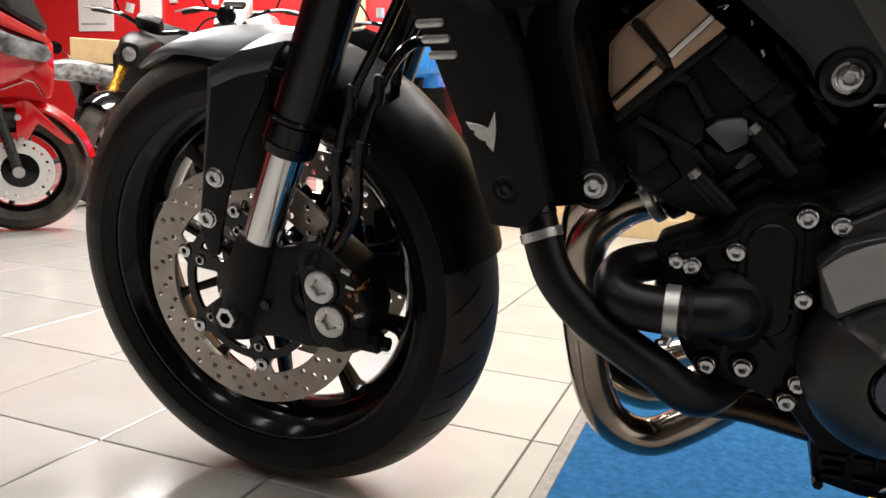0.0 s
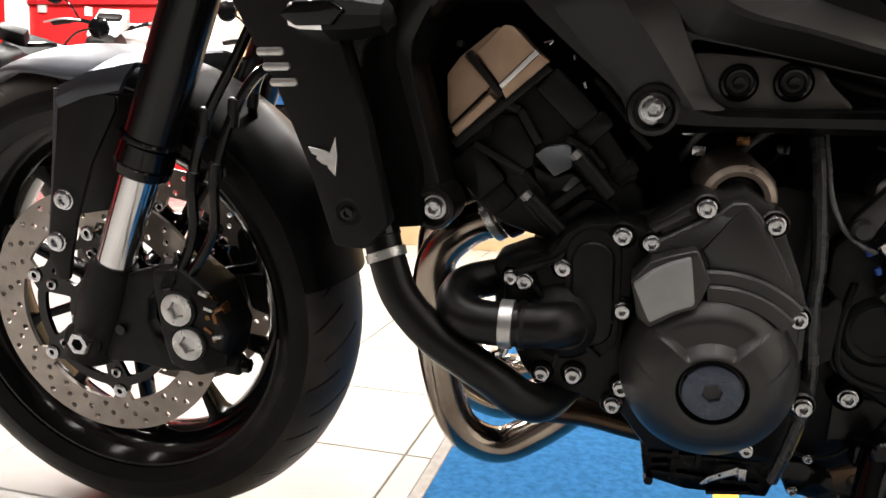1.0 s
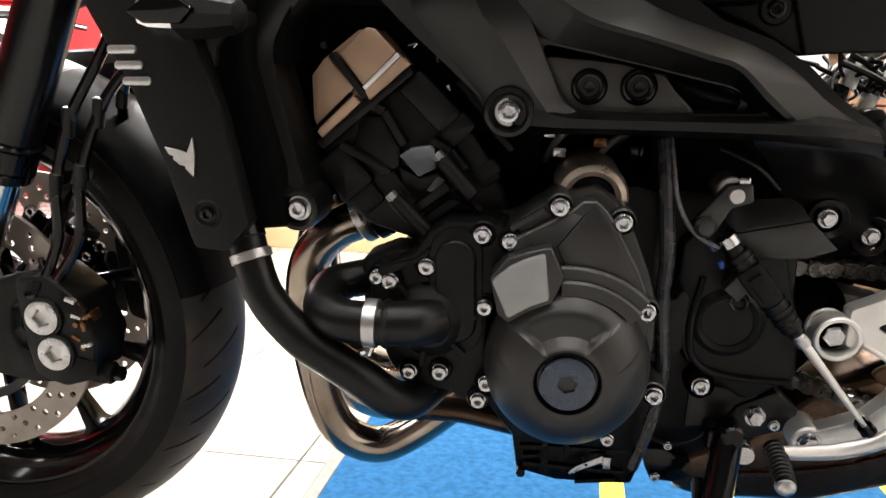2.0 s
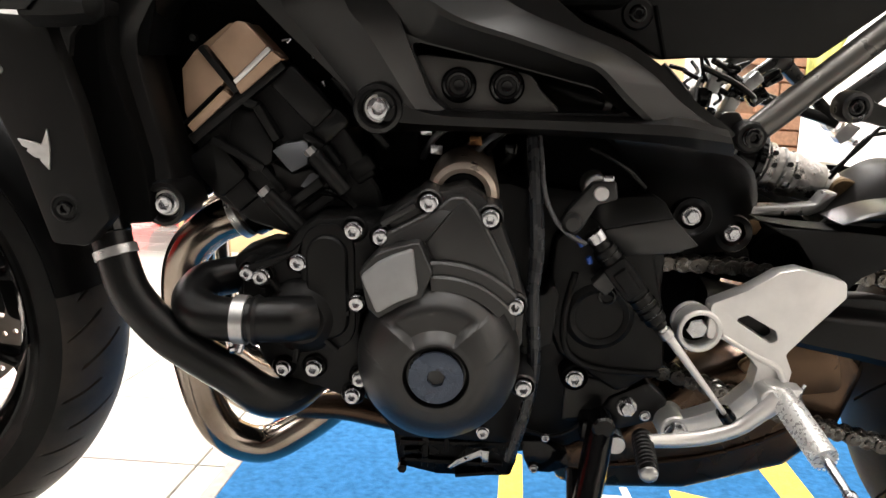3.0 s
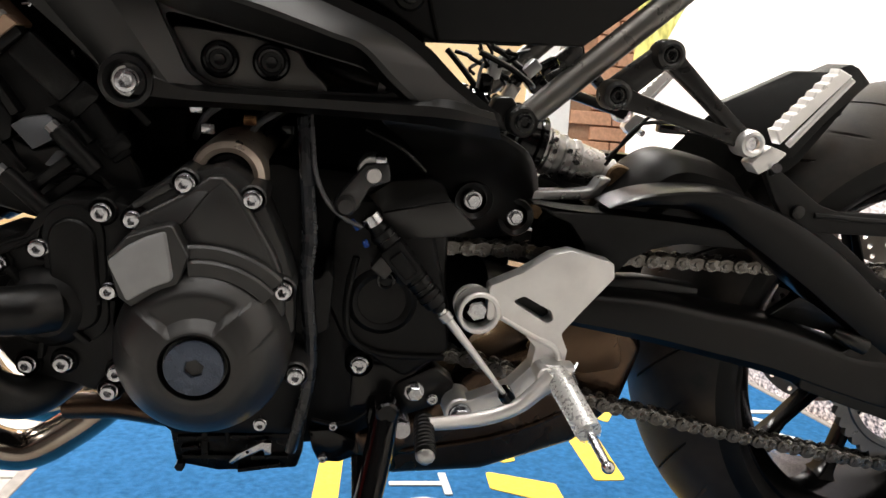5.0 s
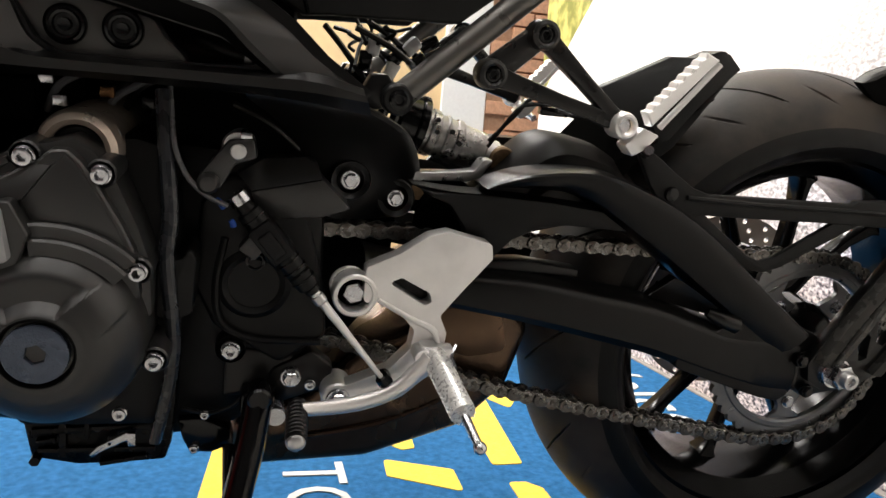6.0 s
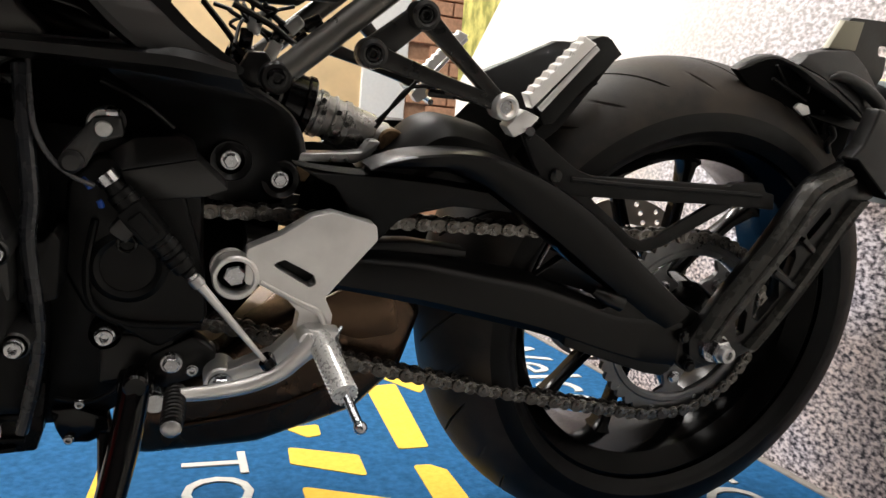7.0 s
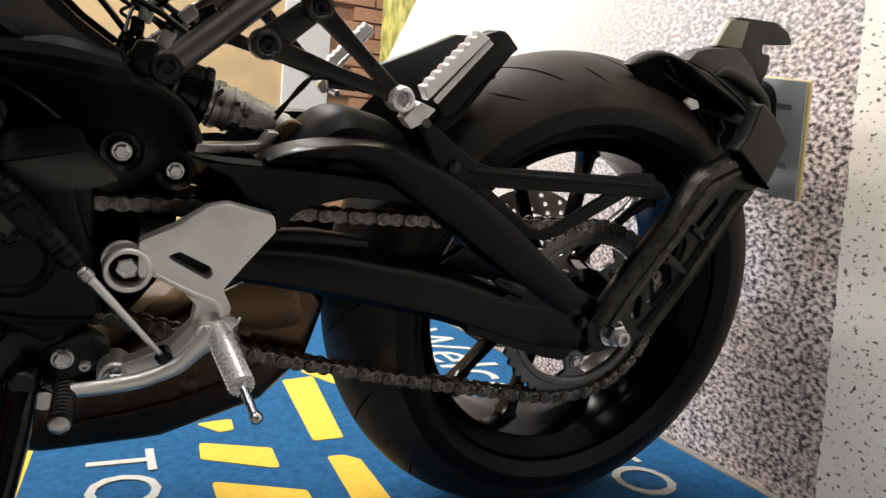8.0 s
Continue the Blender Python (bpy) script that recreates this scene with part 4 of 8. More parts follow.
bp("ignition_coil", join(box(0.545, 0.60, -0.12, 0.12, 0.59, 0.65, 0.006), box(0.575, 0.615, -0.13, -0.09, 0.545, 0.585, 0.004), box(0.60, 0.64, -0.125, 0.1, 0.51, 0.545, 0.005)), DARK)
# dark filler added so that no bright background shows behind the starter
bp("barrel_back", box(0.655, 0.76, 0.06, 0.14, 0.47, 0.56, 0.006), DARK, "dark plate added to close the gap behind the starter")
# dark filler added to close the bright hole above the cam cover
bp("air_duct", plate([(0.425, 0.598), (0.50, 0.612), (0.56, 0.575), (0.64, 0.56), (0.64, 0.67), (0.425, 0.67)], -0.135, 0.135, 0.006, 2, r=0.008), DARK, "dark plate added to fill the gap above the cam cover")
for p, q, r in (((0.5215, 0.6165), (0.5280, 0.6180), 0.0012), ((0.5260, 0.6150), (0.5290, 0.6185), 0.0014), ((0.5565, 0.5850), (0.5585, 0.5800), 0.0026), ((0.5480, 0.6030), (0.5475, 0.6070), 0.0016)):
    bp("coil_clip", rod((p[0], -0.142, p[1]), (q[0], -0.142, q[1]), r, n=8), ZINC, "bright wire clip beside the cam cover")
for i, (x, z) in enumerate(((0.568, 0.572), (0.578, 0.560), (0.588, 0.549), (0.60, 0.532))):
    bp("cooling_fin", moved(box(-0.012, 0.012, -0.006, 0.006, -0.003, 0.003, 0.001), Matrix.Translation((x + 0.006, -0.140, z + 0.008)) @ Matrix.Rotation(radians(45), 4, "Y")), ENGINE)

# ---- water pump side: joint plate, oval boss, pump housing with ribs
pump = bp("pump_cover", plate([(0.506, 0.437), (0.53, 0.449), (0.540, 0.452), (0.553, 0.472), (0.566, 0.481), (0.595, 0.483), (0.612, 0.481), (0.628, 0.468), (0.614, 0.448), (0.606, 0.42), (0.603, 0.385), (0.61, 0.345), (0.60, 0.322), (0.57, 0.334), (0.535, 0.338), (0.522, 0.356), (0.512, 0.378), (0.505, 0.405)],
                         -0.213, -0.16, 0.004, 2, r=0.008), ENGINE, "matt black water pump cover")
part("oval_boss", plate(slot(0.578, 0.398, 0.576, 0.452, 0.034, 10), -0.2215, -0.21, 0.004, 3), ENGINE, pump)
part("oval_rim", plate(slot(0.578, 0.392, 0.576, 0.456, 0.044, 10), -0.2165, -0.21, 0.002, 2), ENGINE, pump)
part("pump_housing", lathe([(0.0, -0.226), (0.02, -0.226), (0.026, -0.222), (0.031, -0.217), (0.034, -0.21)], at=(0.556, 0, 0.398), n=40), ENGINE, pump)
for a in (10, 75, 130, 200, 262, 318):
    c, s = math.cos(radians(a)), math.sin(radians(a))
    slab(pump, "pump_rib", (0.556 + 0.022 * c, 0.398 + 0.022 * s), (0.556 + 0.04 * c, 0.398 + 0.04 * s), 0.004, -0.221, -0.21, ENGINE)
part("pump_back", plate([(0.492, 0.44), (0.52, 0.452), (0.55, 0.45), (0.55, 0.37), (0.51, 0.36), (0.495, 0.40)], -0.195, -0.15, 0.006, 2, r=0.01), ENGINE, pump)
part("pump_ridge", plate([(0.512, 0.44), (0.545, 0.452), (0.556, 0.462), (0.553, 0.452), (0.535, 0.442), (0.512, 0.432)], -0.219, -0.21, 0.002), ENGINE, pump)
for x, z, r in ((0.597, 0.474, 0.0078), (0.619, 0.470, 0.0072), (0.553, 0.445, 0.0075), (0.523, 0.431, 0.0075), (0.512, 0.434, 0.0065), (0.601, 0.414, 0.0072), (0.540, 0.352, 0.0072), (0.566, 0.354, 0.0076), (0.599, 0.331, 0.0072), (0.605, 0.347, 0.0072)):
    part("bolt_boss", lathe([(r * 1.25, -0.2165), (r * 1.4, -0.2145), (r * 1.4, -0.19)], at=(x, 0, z), n=20), ENGINE, pump)
    socket_bolt(pump, x, -0.2165, z, r * 0.92, 0.007)
# moulded elbow on the pump, its clamp, and the long lower hose from the radiator
bp("coolant_elbow", tube([(0.562, -0.222, 0.401), (0.548, -0.234, 0.402), (0.53, -0.239, 0.402), (0.505, -0.24, 0.401), (0.484, -0.237, 0.402), (0.4705, -0.228, 0.407), (0.468, -0.212, 0.414), (0.478, -0.192, 0.419), (0.53, -0.155, 0.422)],
                         [0.0185, 0.0185, 0.0178, 0.0178, 0.0178, 0.0175, 0.0165, 0.016, 0.016], 24, 8), HOSE, "black rubber coolant elbow")
part("hose_bead", lathe([(0.019, -0.003), (0.0205, 0.0), (0.019, 0.003)], "x", (0.525, -0.239, 0.4015), 24), HOSE, bpy.data.objects["coolant_elbow"])
cl = bp("hose_clamp", lathe([(0.0182, -0.0055), (0.0197, -0.005), (0.0197, 0.005), (0.0182, 0.0055)], "x", (0.513, -0.2397, 0.4015), 32), ALLOY, "bright steel hose clamp")
part("clamp_screw", join(rod((0.512, -0.239, 0.384), (0.509, -0.243, 0.374), 0.0045, n=12, bevel=0.0008), rod((0.504, -0.246, 0.377), (0.513, -0.24, 0.377), 0.003, n=8)), ZINC, cl)
bp("lower_coolant_hose", tube([(0.402, -0.222, 0.468), (0.410, -0.229, 0.446), (0.424, -0.236, 0.415), (0.452, -0.24, 0.386), (0.478, -0.239, 0.368), (0.503, -0.236, 0.351), (0.527, -0.228, 0.331), (0.545, -0.212, 0.325), (0.565, -0.18, 0.335)],
                              [0.0155, 0.0155, 0.0158, 0.0162, 0.0165, 0.0165, 0.0168, 0.0165, 0.016], 24, 8), HOSE, "long black rubber coolant hose")
q = Vector((0, 1, 0)).rotation_difference(Vector((0.012, -0.007, -0.031)))
cl = bp("hose_clamp", moved(lathe([(0.0158, -0.004), (0.0172, -0.0035), (0.0172, 0.0035), (0.0158, 0.004)], n=32), Matrix.Translation((0.4095, -0.2285, 0.4475)) @ q.to_matrix().to_4x4()), ALLOY, "bright steel hose clamp")
part("radiator_spigot", rod((0.40, -0.221, 0.472), (0.405, -0.225, 0.459), 0.0165, n=24, bevel=0.002), RIMBLACK, cl)

# ---- alternator cover: stepped dome with ridges, a grey trapezoid patch and a hexagon cap
CX, CZ = 0.6695, 0.3697
def stepped_dome():
    """A bowl with a collar round its cap; the sector above the collar is cut back behind wide chamfers, and the cheeks are creased."""
    prof = [(0.0, -0.2565), (0.030, -0.2565), (0.040, -0.2530), (0.049, -0.2475), (0.057, -0.2400), (0.0625, -0.2325), (0.066, -0.2240), (0.068, -0.2120), (0.069, -0.16)]
    radii = [0.0255, 0.0265, 0.028, 0.030, 0.032, 0.034, 0.0352, 0.037, 0.040, 0.043, 0.046, 0.049, 0.052, 0.055, 0.058, 0.0605, 0.062, 0.064, 0.066, 0.0675, 0.0685, 0.069]
    bm = bmesh.new()
    n, rings = 360, []
    for i in range(n):
        deg = 360 * i / n
        a = radians(deg)
        ring = []
        for r in radii:
            y = float(np.interp(r, [p[0] for p in prof], [p[1] for p in prof]))
            k = min(1.0, max(0.0, (r - 0.034) / 0.031))
            e0, e1 = 60 - 14 * k, 133 + 10 * k
            sector = min(1.0, max(0.0, (deg - e0) / 6)) * min(1.0, max(0.0, (e1 - deg) / 6))
            flat = float(np.interp(r, [0.0275, 0.0352, 0.0600, 0.0680, 0.069], [-0.2565, -0.2465, -0.2445, -0.2360, -0.16]))
            # cheeks: a crease runs out from the collar on both sides, the surface above it leans back less
            c0, c1 = 13 + 14 * k, 185 - 25 * k
            lift = 0.0028 * k * (1 - max(0.0, (k - 0.72) / 0.28)) if (c0 < deg < e0 or e1 < deg < c1) else 0.0
            y = (y - lift) * (1 - sector) + max(flat, y) * sector
            tall = 1 + 0.05 * k * abs(math.sin(a))
            ring.append(bm.verts.new((CX + r * math.cos(a), y, CZ + tall * r * math.sin(a))))
        rings.append(ring)
    for i in range(n):
        p, q = rings[i], rings[(i + 1) % n]
        for j in range(len(p) - 1):
            bm.faces.new((p[j], p[j + 1], q[j + 1], q[j]))
    return bm
alt = bp("alternator_cover", stepped_dome(), COVER, "matt dark grey alternator cover with stepped panels")
part("upper_case", plate([(0.616, 0.452), (0.6235, 0.4745), (0.6525, 0.4915), (0.6636, 0.4975), (0.6728, 0.5065), (0.6840, 0.5072), (0.6930, 0.4988), (0.7015, 0.4858), (0.7205, 0.4525), (0.7275, 0.4365), (0.732, 0.40), (0.70, 0.372), (0.62, 0.39)], -0.2225, -0.16, 0.004, 3, r=0.006), COVER, alt)
part("case_flange", plate([(0.612, 0.452), (0.616, 0.480), (0.636, 0.497), (0.652, 0.507), (0.668, 0.509), (0.684, 0.514), (0.699, 0.505), (0.712, 0.488), (0.728, 0.452), (0.737, 0.425), (0.739, 0.38), (0.62, 0.38)], -0.211, -0.16, 0.003, 2, r=0.006), COVER, alt)
part("case_facet", facet([(0.626, -0.2215, 0.4735), (0.653, -0.2215, 0.4895), (0.664, -0.2220, 0.4955), (0.6745, -0.2250, 0.4960), (0.655, -0.2262, 0.4700), (0.640, -0.2262, 0.470)], -0.215, 0.001), COVER, alt)
part("case_face", facet([(0.6750, -0.2250, 0.4962), (0.683, -0.2236, 0.5035), (0.690, -0.2234, 0.4975), (0.698, -0.2232, 0.4850), (0.7165, -0.2230, 0.4520), (0.7230, -0.2232, 0.434), (0.664, -0.2255, 0.452), (0.6555, -0.2262, 0.4695)], -0.215, 0.001), COVER, alt)
part("shoulder_step", lathe([(0.066, -0.2305), (0.0842, -0.2305), (0.0862, -0.2285), (0.0868, -0.215)], at=(CX, 0, CZ), n=40, a0=46, a1=97), COVER, alt)
part("shoulder_step", lathe([(0.064, -0.2350), (0.0740, -0.2350), (0.0757, -0.2330), (0.0762, -0.220)], at=(CX, 0, CZ), n=40, a0=44, a1=97), COVER, alt)
# near-black seat ring: the shade round the cap is in its colour
part("cap_seat", lathe([(0.0262, -0.2500), (0.0262, -0.2565), (0.0252, -0.2572), (0.0240, -0.2555), (0.0234, -0.2515)], at=(CX, 0, CZ), n=48), DARK, alt)
part("seat_floor", lathe([(0.0, -0.2515), (0.0264, -0.2515)], at=(CX, 0, CZ), n=48), COVER, alt)
hexhole = [(CX + 0.0072 * math.cos(i * math.pi / 3 + 0.3), CZ + 0.0072 * math.sin(i * math.pi / 3 + 0.3)) for i in range(6)][::-1]
cap = part("timing_cap", plate(circle(CX, CZ, 0.0218, 48), -0.2580, -0.25, 0.0012, 2, holes=[hexhole]), mat("blue_black_cap", (0.06, 0.075, 0.105), 0.26, metal=0.6, bump=0.3, bscale=600), alt, "blue-black timing cap with a hexagon recess")
part("cap_recess", lathe([(0.0, -0.2545), (0.0075, -0.2545)], at=(CX, 0, CZ), n=6), COVER, alt)
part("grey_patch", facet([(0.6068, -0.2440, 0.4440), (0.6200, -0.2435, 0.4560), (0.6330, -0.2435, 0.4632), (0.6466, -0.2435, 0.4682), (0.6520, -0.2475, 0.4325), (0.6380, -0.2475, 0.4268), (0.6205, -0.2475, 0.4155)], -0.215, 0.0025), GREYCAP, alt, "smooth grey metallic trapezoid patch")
part("patch_surround", plate([(0.605, 0.4455), (0.618, 0.4615), (0.632, 0.4675), (0.6475, 0.4722), (0.6515, 0.4720), (0.6625, 0.4490), (0.6545, 0.4255), (0.638, 0.4195), (0.6215, 0.4080), (0.612, 0.416)], -0.2385, -0.2, 0.005, 3, r=0.003), COVER, alt)
for x, z in ((0.656, 0.500), (0.7045, 0.4905), (0.729, 0.4195), (0.7415, 0.3485)):
    part("bolt_boss", lathe([(0.0092, -0.2175), (0.0106, -0.2155), (0.0106, -0.17)], at=(x, 0, z), n=22), COVER, alt)
    socket_bolt(alt, x, -0.2175, z, 0.0072, 0.007)
slab(alt, "case_rib", (0.619, 0.4795), (0.645, 0.4965), 0.005, -0.217, -0.205, COVER)
# dark block added to hide the background between head and starter
bp("harness_cover", box(0.585, 0.672, -0.10, 0.1, 0.47, 0.552, 0.006), DARK)
# starter motor above the cover
st = bp("starter_motor", lathe([(0.019, -0.176), (0.0195, -0.184), (0.0235, -0.186), (0.028, -0.182), (0.0305, -0.174), (0.0305, 0.02), (0.0, 0.02)], at=(0.682, 0, 0.500), n=40), mat("dull_bronze_starter_case", (0.5, 0.42, 0.35), 0.35, metal=0.7, spots=0.2, scale=60), "dull bronze starter motor case")
part("starter_end", lathe([(0.0, -0.178), (0.017, -0.178), (0.020, -0.176)], at=(0.682, 0, 0.500), n=32), ENGINE, st)
part("starter_lug", rod((0.7045, -0.172, 0.514), (0.7050, -0.166, 0.508), 0.0055, n=12, bevel=0.001), ALLOY, st)
for i in range(9):
    a = Vector((0.60 + 0.014 * i, -0.10 + 0.012 * (i % 3), 0.50 + 0.006 * (i % 4)))
    bp("wiring_loom", tube([a, a + Vector((0.012, -0.012, 0.022)), a + Vector((0.03, 0.0, 0.035)), a + Vector((0.055, 0.01, 0.055))], 0.0032, 8, 4), HOSE if i % 3 else mat("grey_sleeved_wire", (0.12, 0.12, 0.13), 0.35), "wiring behind the starter")
for x, z, m in ((0.645, 0.545, ZINC), (0.690, 0.538, GOLD), (0.655, 0.528, ZINC), (0.722, 0.532, RIMBLACK)):
    bp("wire_connector", box(x - 0.005, x + 0.006, -0.118, -0.105, z - 0.004, z + 0.005, 0.001), m, "small connector in the wiring")
# sump, drain bracket
SUMPBLACK = mat("gloss_black_sump_paint", (0.002, 0.002, 0.0021), 0.3, spots=0.2, bump=0.15, bscale=900, spec=0.16)
sump = bp("sump", plate([(0.622, 0.285), (0.752, 0.285), (0.7481, 0.2349), (0.7435, 0.2190), (0.7183, 0.2172), (0.6722, 0.2156), (0.6412, 0.2221), (0.6339, 0.2255), (0.6285, 0.2578)], -0.145, 0.13, 0.004, 2, r=0.004), SUMPBLACK, "matt black sump")
for p, q, w in (((0.636, 0.25), (0.735, 0.254), 0.006), ((0.64, 0.232), (0.735, 0.232), 0.005), ((0.66, 0.262), (0.66, 0.225), 0.006)):
    slab(sump, "sump_rib", p, q, w, -0.149, -0.14, SUMPBLACK)
part("sump_bracket", join(plate([(0.6826, 0.2322), (0.6896, 0.2400), (0.7130, 0.2535), (0.7177, 0.2525), (0.7191, 0.2431), (0.7134, 0.2430), (0.7120, 0.2450), (0.6939, 0.2360), (0.6852, 0.2299)], -0.1575, -0.1545, 0.0006, holes=[circle(0.6990, 0.2425, 0.0012, 8)]),
                          plate([(0.7135, 0.2550), (0.7205, 0.2550), (0.7205, 0.2425), (0.7145, 0.2425)], -0.162, -0.157, 0.0008, r=0.001)), ZINC, sump, "bright zinc wire bracket")
part("drain_plug", rod((0.6385, -0.152, 0.2235), (0.6385, -0.14, 0.2235), 0.0045, n=6), ENGINE, sump)
socket_bolt(sump, 0.7120, -0.186, 0.2875, 0.0058, 0.005)
for p, q, w in (((0.640, 0.2415), (0.655, 0.2440), 0.004), ((0.690, 0.2200), (0.728, 0.2260), 0.004), ((0.722, 0.2700), (0.742, 0.2705), 0.010), ((0.6800, 0.2680), (0.6800, 0.2450), 0.004)):
    slab(sump, "sump_rib", p, q, w, -0.152, -0.14, SUMPBLACK)

# ---- exhaust: three headers into a brown collector box
for k, (y, dx) in enumerate(((-0.135, 0.0), (-0.02, -0.027), (0.095, -0.048))):
    p = bp("exhaust_header", tube([(0.505, y, 0.474), (0.484, y, 0.464), (0.456 + dx * 0.5, y, 0.450), (0.432 + dx, y, 0.424), (0.424 + dx, y, 0.385), (0.428 + dx, y * 0.97, 0.328), (0.440 + dx, y * 0.93, 0.266), (0.458 + dx * 0.8, y * 0.88, 0.230), (0.492 + dx * 0.4, y * 0.8, 0.2145), (0.530 + dx * 0.2, y * 0.72, 0.232), (0.565, y * 0.66, 0.259), (0.605, y * 0.6, 0.292), (0.65, y * 0.55, 0.305)],
                                  0.0188, 26, 8), HEADER if k == 0 else PIPE, "near exhaust header, browned and darkened for what it mirrors" if k == 0 else "polished steel exhaust header")
    part("header_flange", rod((0.478, y, 0.461), (0.485, y, 0.465), 0.0235, n=28, bevel=0.001), ALLOY, p)
    part("header_ring", rod((0.488, y, 0.466), (0.50, y, 0.473), 0.0255, n=28, bevel=0.002), RIMBLACK, p)
bp("link_pipe", tube([(0.53, -0.11, 0.262), (0.575, -0.115, 0.266), (0.62, -0.12, 0.262), (0.70, -0.12, 0.25)], 0.013, 18, 5), COLLECTOR, "browned exhaust link pipe under the engine")
coll = bp("exhaust_collector", plate([(0.80, 0.250), (0.83, 0.262), (0.86, 0.272), (0.91, 0.322), (0.96, 0.345), (1.0, 0.372), (1.065, 0.376), (1.084, 0.345), (1.068, 0.283), (1.025, 0.238), (0.93, 0.205), (0.83, 0.199), (0.80, 0.205)],
                                     -0.135, 0.11, 0.03, 5, r=0.02), COLLECTOR, "browned steel exhaust collector box")
part("collector_seam", tube([(0.82, -0.125, 0.226), (0.86, -0.135, 0.232), (0.95, -0.136, 0.25), (1.03, -0.132, 0.29), (1.05, -0.122, 0.335)], 0.003, 8), COLLECTOR, coll)
for x, z in ((0.955, 0.262), (0.842, 0.238), (1.0, 0.312)):
    part("collector_dimple", lathe([(0.0, -0.1365), (0.006, -0.137), (0.010, -0.1355)], at=(x, 0, z), n=16), COLLECTOR, coll)
part("heat_shield", plate([(0.955, 0.345), (1.0, 0.37), (1.05, 0.362), (1.06, 0.325), (1.02, 0.318), (0.98, 0.33)], -0.139, -0.132, 0.002, 2, r=0.01), mat("brown_heat_shield", (0.14, 0.085, 0.05), 0.32, metal=0.7, spots=0.3, scale=25), coll, "brown heat shield")
placed(coll, 1.10, -0.083, 0.080, -0.060)

# ---- frame: twin spars with a window, front legs, pivot plates
def on_both(name, make, material, label="", far=True):
    a = bp(name, make(), material, label)
    if far:
        bp(name, mirrored(make()), material, label)
    return a


def spar():
    return plate([(0.455, 0.74), (0.505, 0.652), (0.536, 0.623), (0.5605, 0.602), (0.588, 0.578), (0.600, 0.552, 0.012), (0.632, 0.5520), (0.72, 0.555), (0.83, 0.555), (0.885, 0.556, 0.02), (0.898, 0.562), (0.8597, 0.5875), (0.8338, 0.6106), (0.8044, 0.6286), (0.767, 0.6416), (0.70, 0.69), (0.62, 0.74)],
                 -0.184, -0.150, 0.006, 3, r=0.006,
                 holes=[rounded([(0.6325, 0.622), (0.6702, 0.6150), (0.7152, 0.6060), (0.7594, 0.5965), (0.7808, 0.592), (0.794, 0.5855), (0.808, 0.576), (0.80, 0.5735), (0.7176, 0.5705), (0.6693, 0.5705), (0.655, 0.579), (0.6445, 0.5985)], 0.005)[::-1]])
SPAR = on_both("frame_spar", spar, FRAMEBLACK, "satin black cast aluminium frame spar with an open window")
# sculpted relief of the spar: a crested upper band over a soffit, the creased front web and the lower rail
part("upper_band", strip([[(0.62, -0.166, 0.720), (0.68, -0.166, 0.682), (0.725, -0.166, 0.657), (0.767, -0.166, 0.6420), (0.8044, -0.166, 0.629), (0.8338, -0.167, 0.611), (0.8597, -0.170, 0.588), (0.894, -0.176, 0.563)],
                          [(0.615, -0.182, 0.712), (0.676, -0.182, 0.676), (0.722, -0.182, 0.651), (0.763, -0.182, 0.636), (0.799, -0.182, 0.623), (0.828, -0.183, 0.605), (0.853, -0.184, 0.583), (0.886, -0.188, 0.5605)],
                          [(0.600, -0.2025, 0.680), (0.6491, -0.2025, 0.651), (0.6753, -0.2025, 0.6385), (0.7137, -0.2025, 0.6285), (0.7565, -0.2025, 0.6165), (0.7805, -0.2025, 0.6092), (0.8057, -0.200, 0.588), (0.832, -0.196, 0.5665)],
                          [(0.598, -0.2020, 0.675), (0.6465, -0.2020, 0.6465), (0.6735, -0.2020, 0.6345), (0.7137, -0.2020, 0.6248), (0.7555, -0.2020, 0.6130), (0.779, -0.2020, 0.6058), (0.802, -0.1995, 0.585), (0.826, -0.195, 0.566)],
                          [(0.595, -0.186, 0.650), (0.632, -0.186, 0.6260), (0.6702, -0.186, 0.6164), (0.7152, -0.186, 0.6072), (0.7594, -0.186, 0.5978), (0.7808, -0.186, 0.593), (0.794, -0.186, 0.5835), (0.812, -0.186, 0.572)]], -0.155), FRAMEBLACK, SPAR)
part("front_web", strip([[(0.500, -0.170, 0.668), (0.5138, -0.176, 0.6427), (0.5363, -0.178, 0.623), (0.5605, -0.180, 0.602), (0.586, -0.182, 0.577), (0.598, -0.186, 0.553)],
                         [(0.545, -0.194, 0.685), (0.558, -0.196, 0.650), (0.573, -0.197, 0.630), (0.590, -0.198, 0.608), (0.606, -0.199, 0.586), (0.618, -0.200, 0.560)],
                         [(0.570, -0.203, 0.690), (0.586, -0.2045, 0.6453), (0.6005, -0.2045, 0.628), (0.6158, -0.2045, 0.6063), (0.6305, -0.2040, 0.5849), (0.645, -0.2030, 0.5655)],
                         [(0.610, -0.196, 0.690), (0.6213, -0.192, 0.6485), (0.6310, -0.191, 0.6240), (0.6425, -0.190, 0.5995), (0.652, -0.191, 0.5800), (0.664, -0.192, 0.5705)]], -0.155), FRAMEBLACK, SPAR)
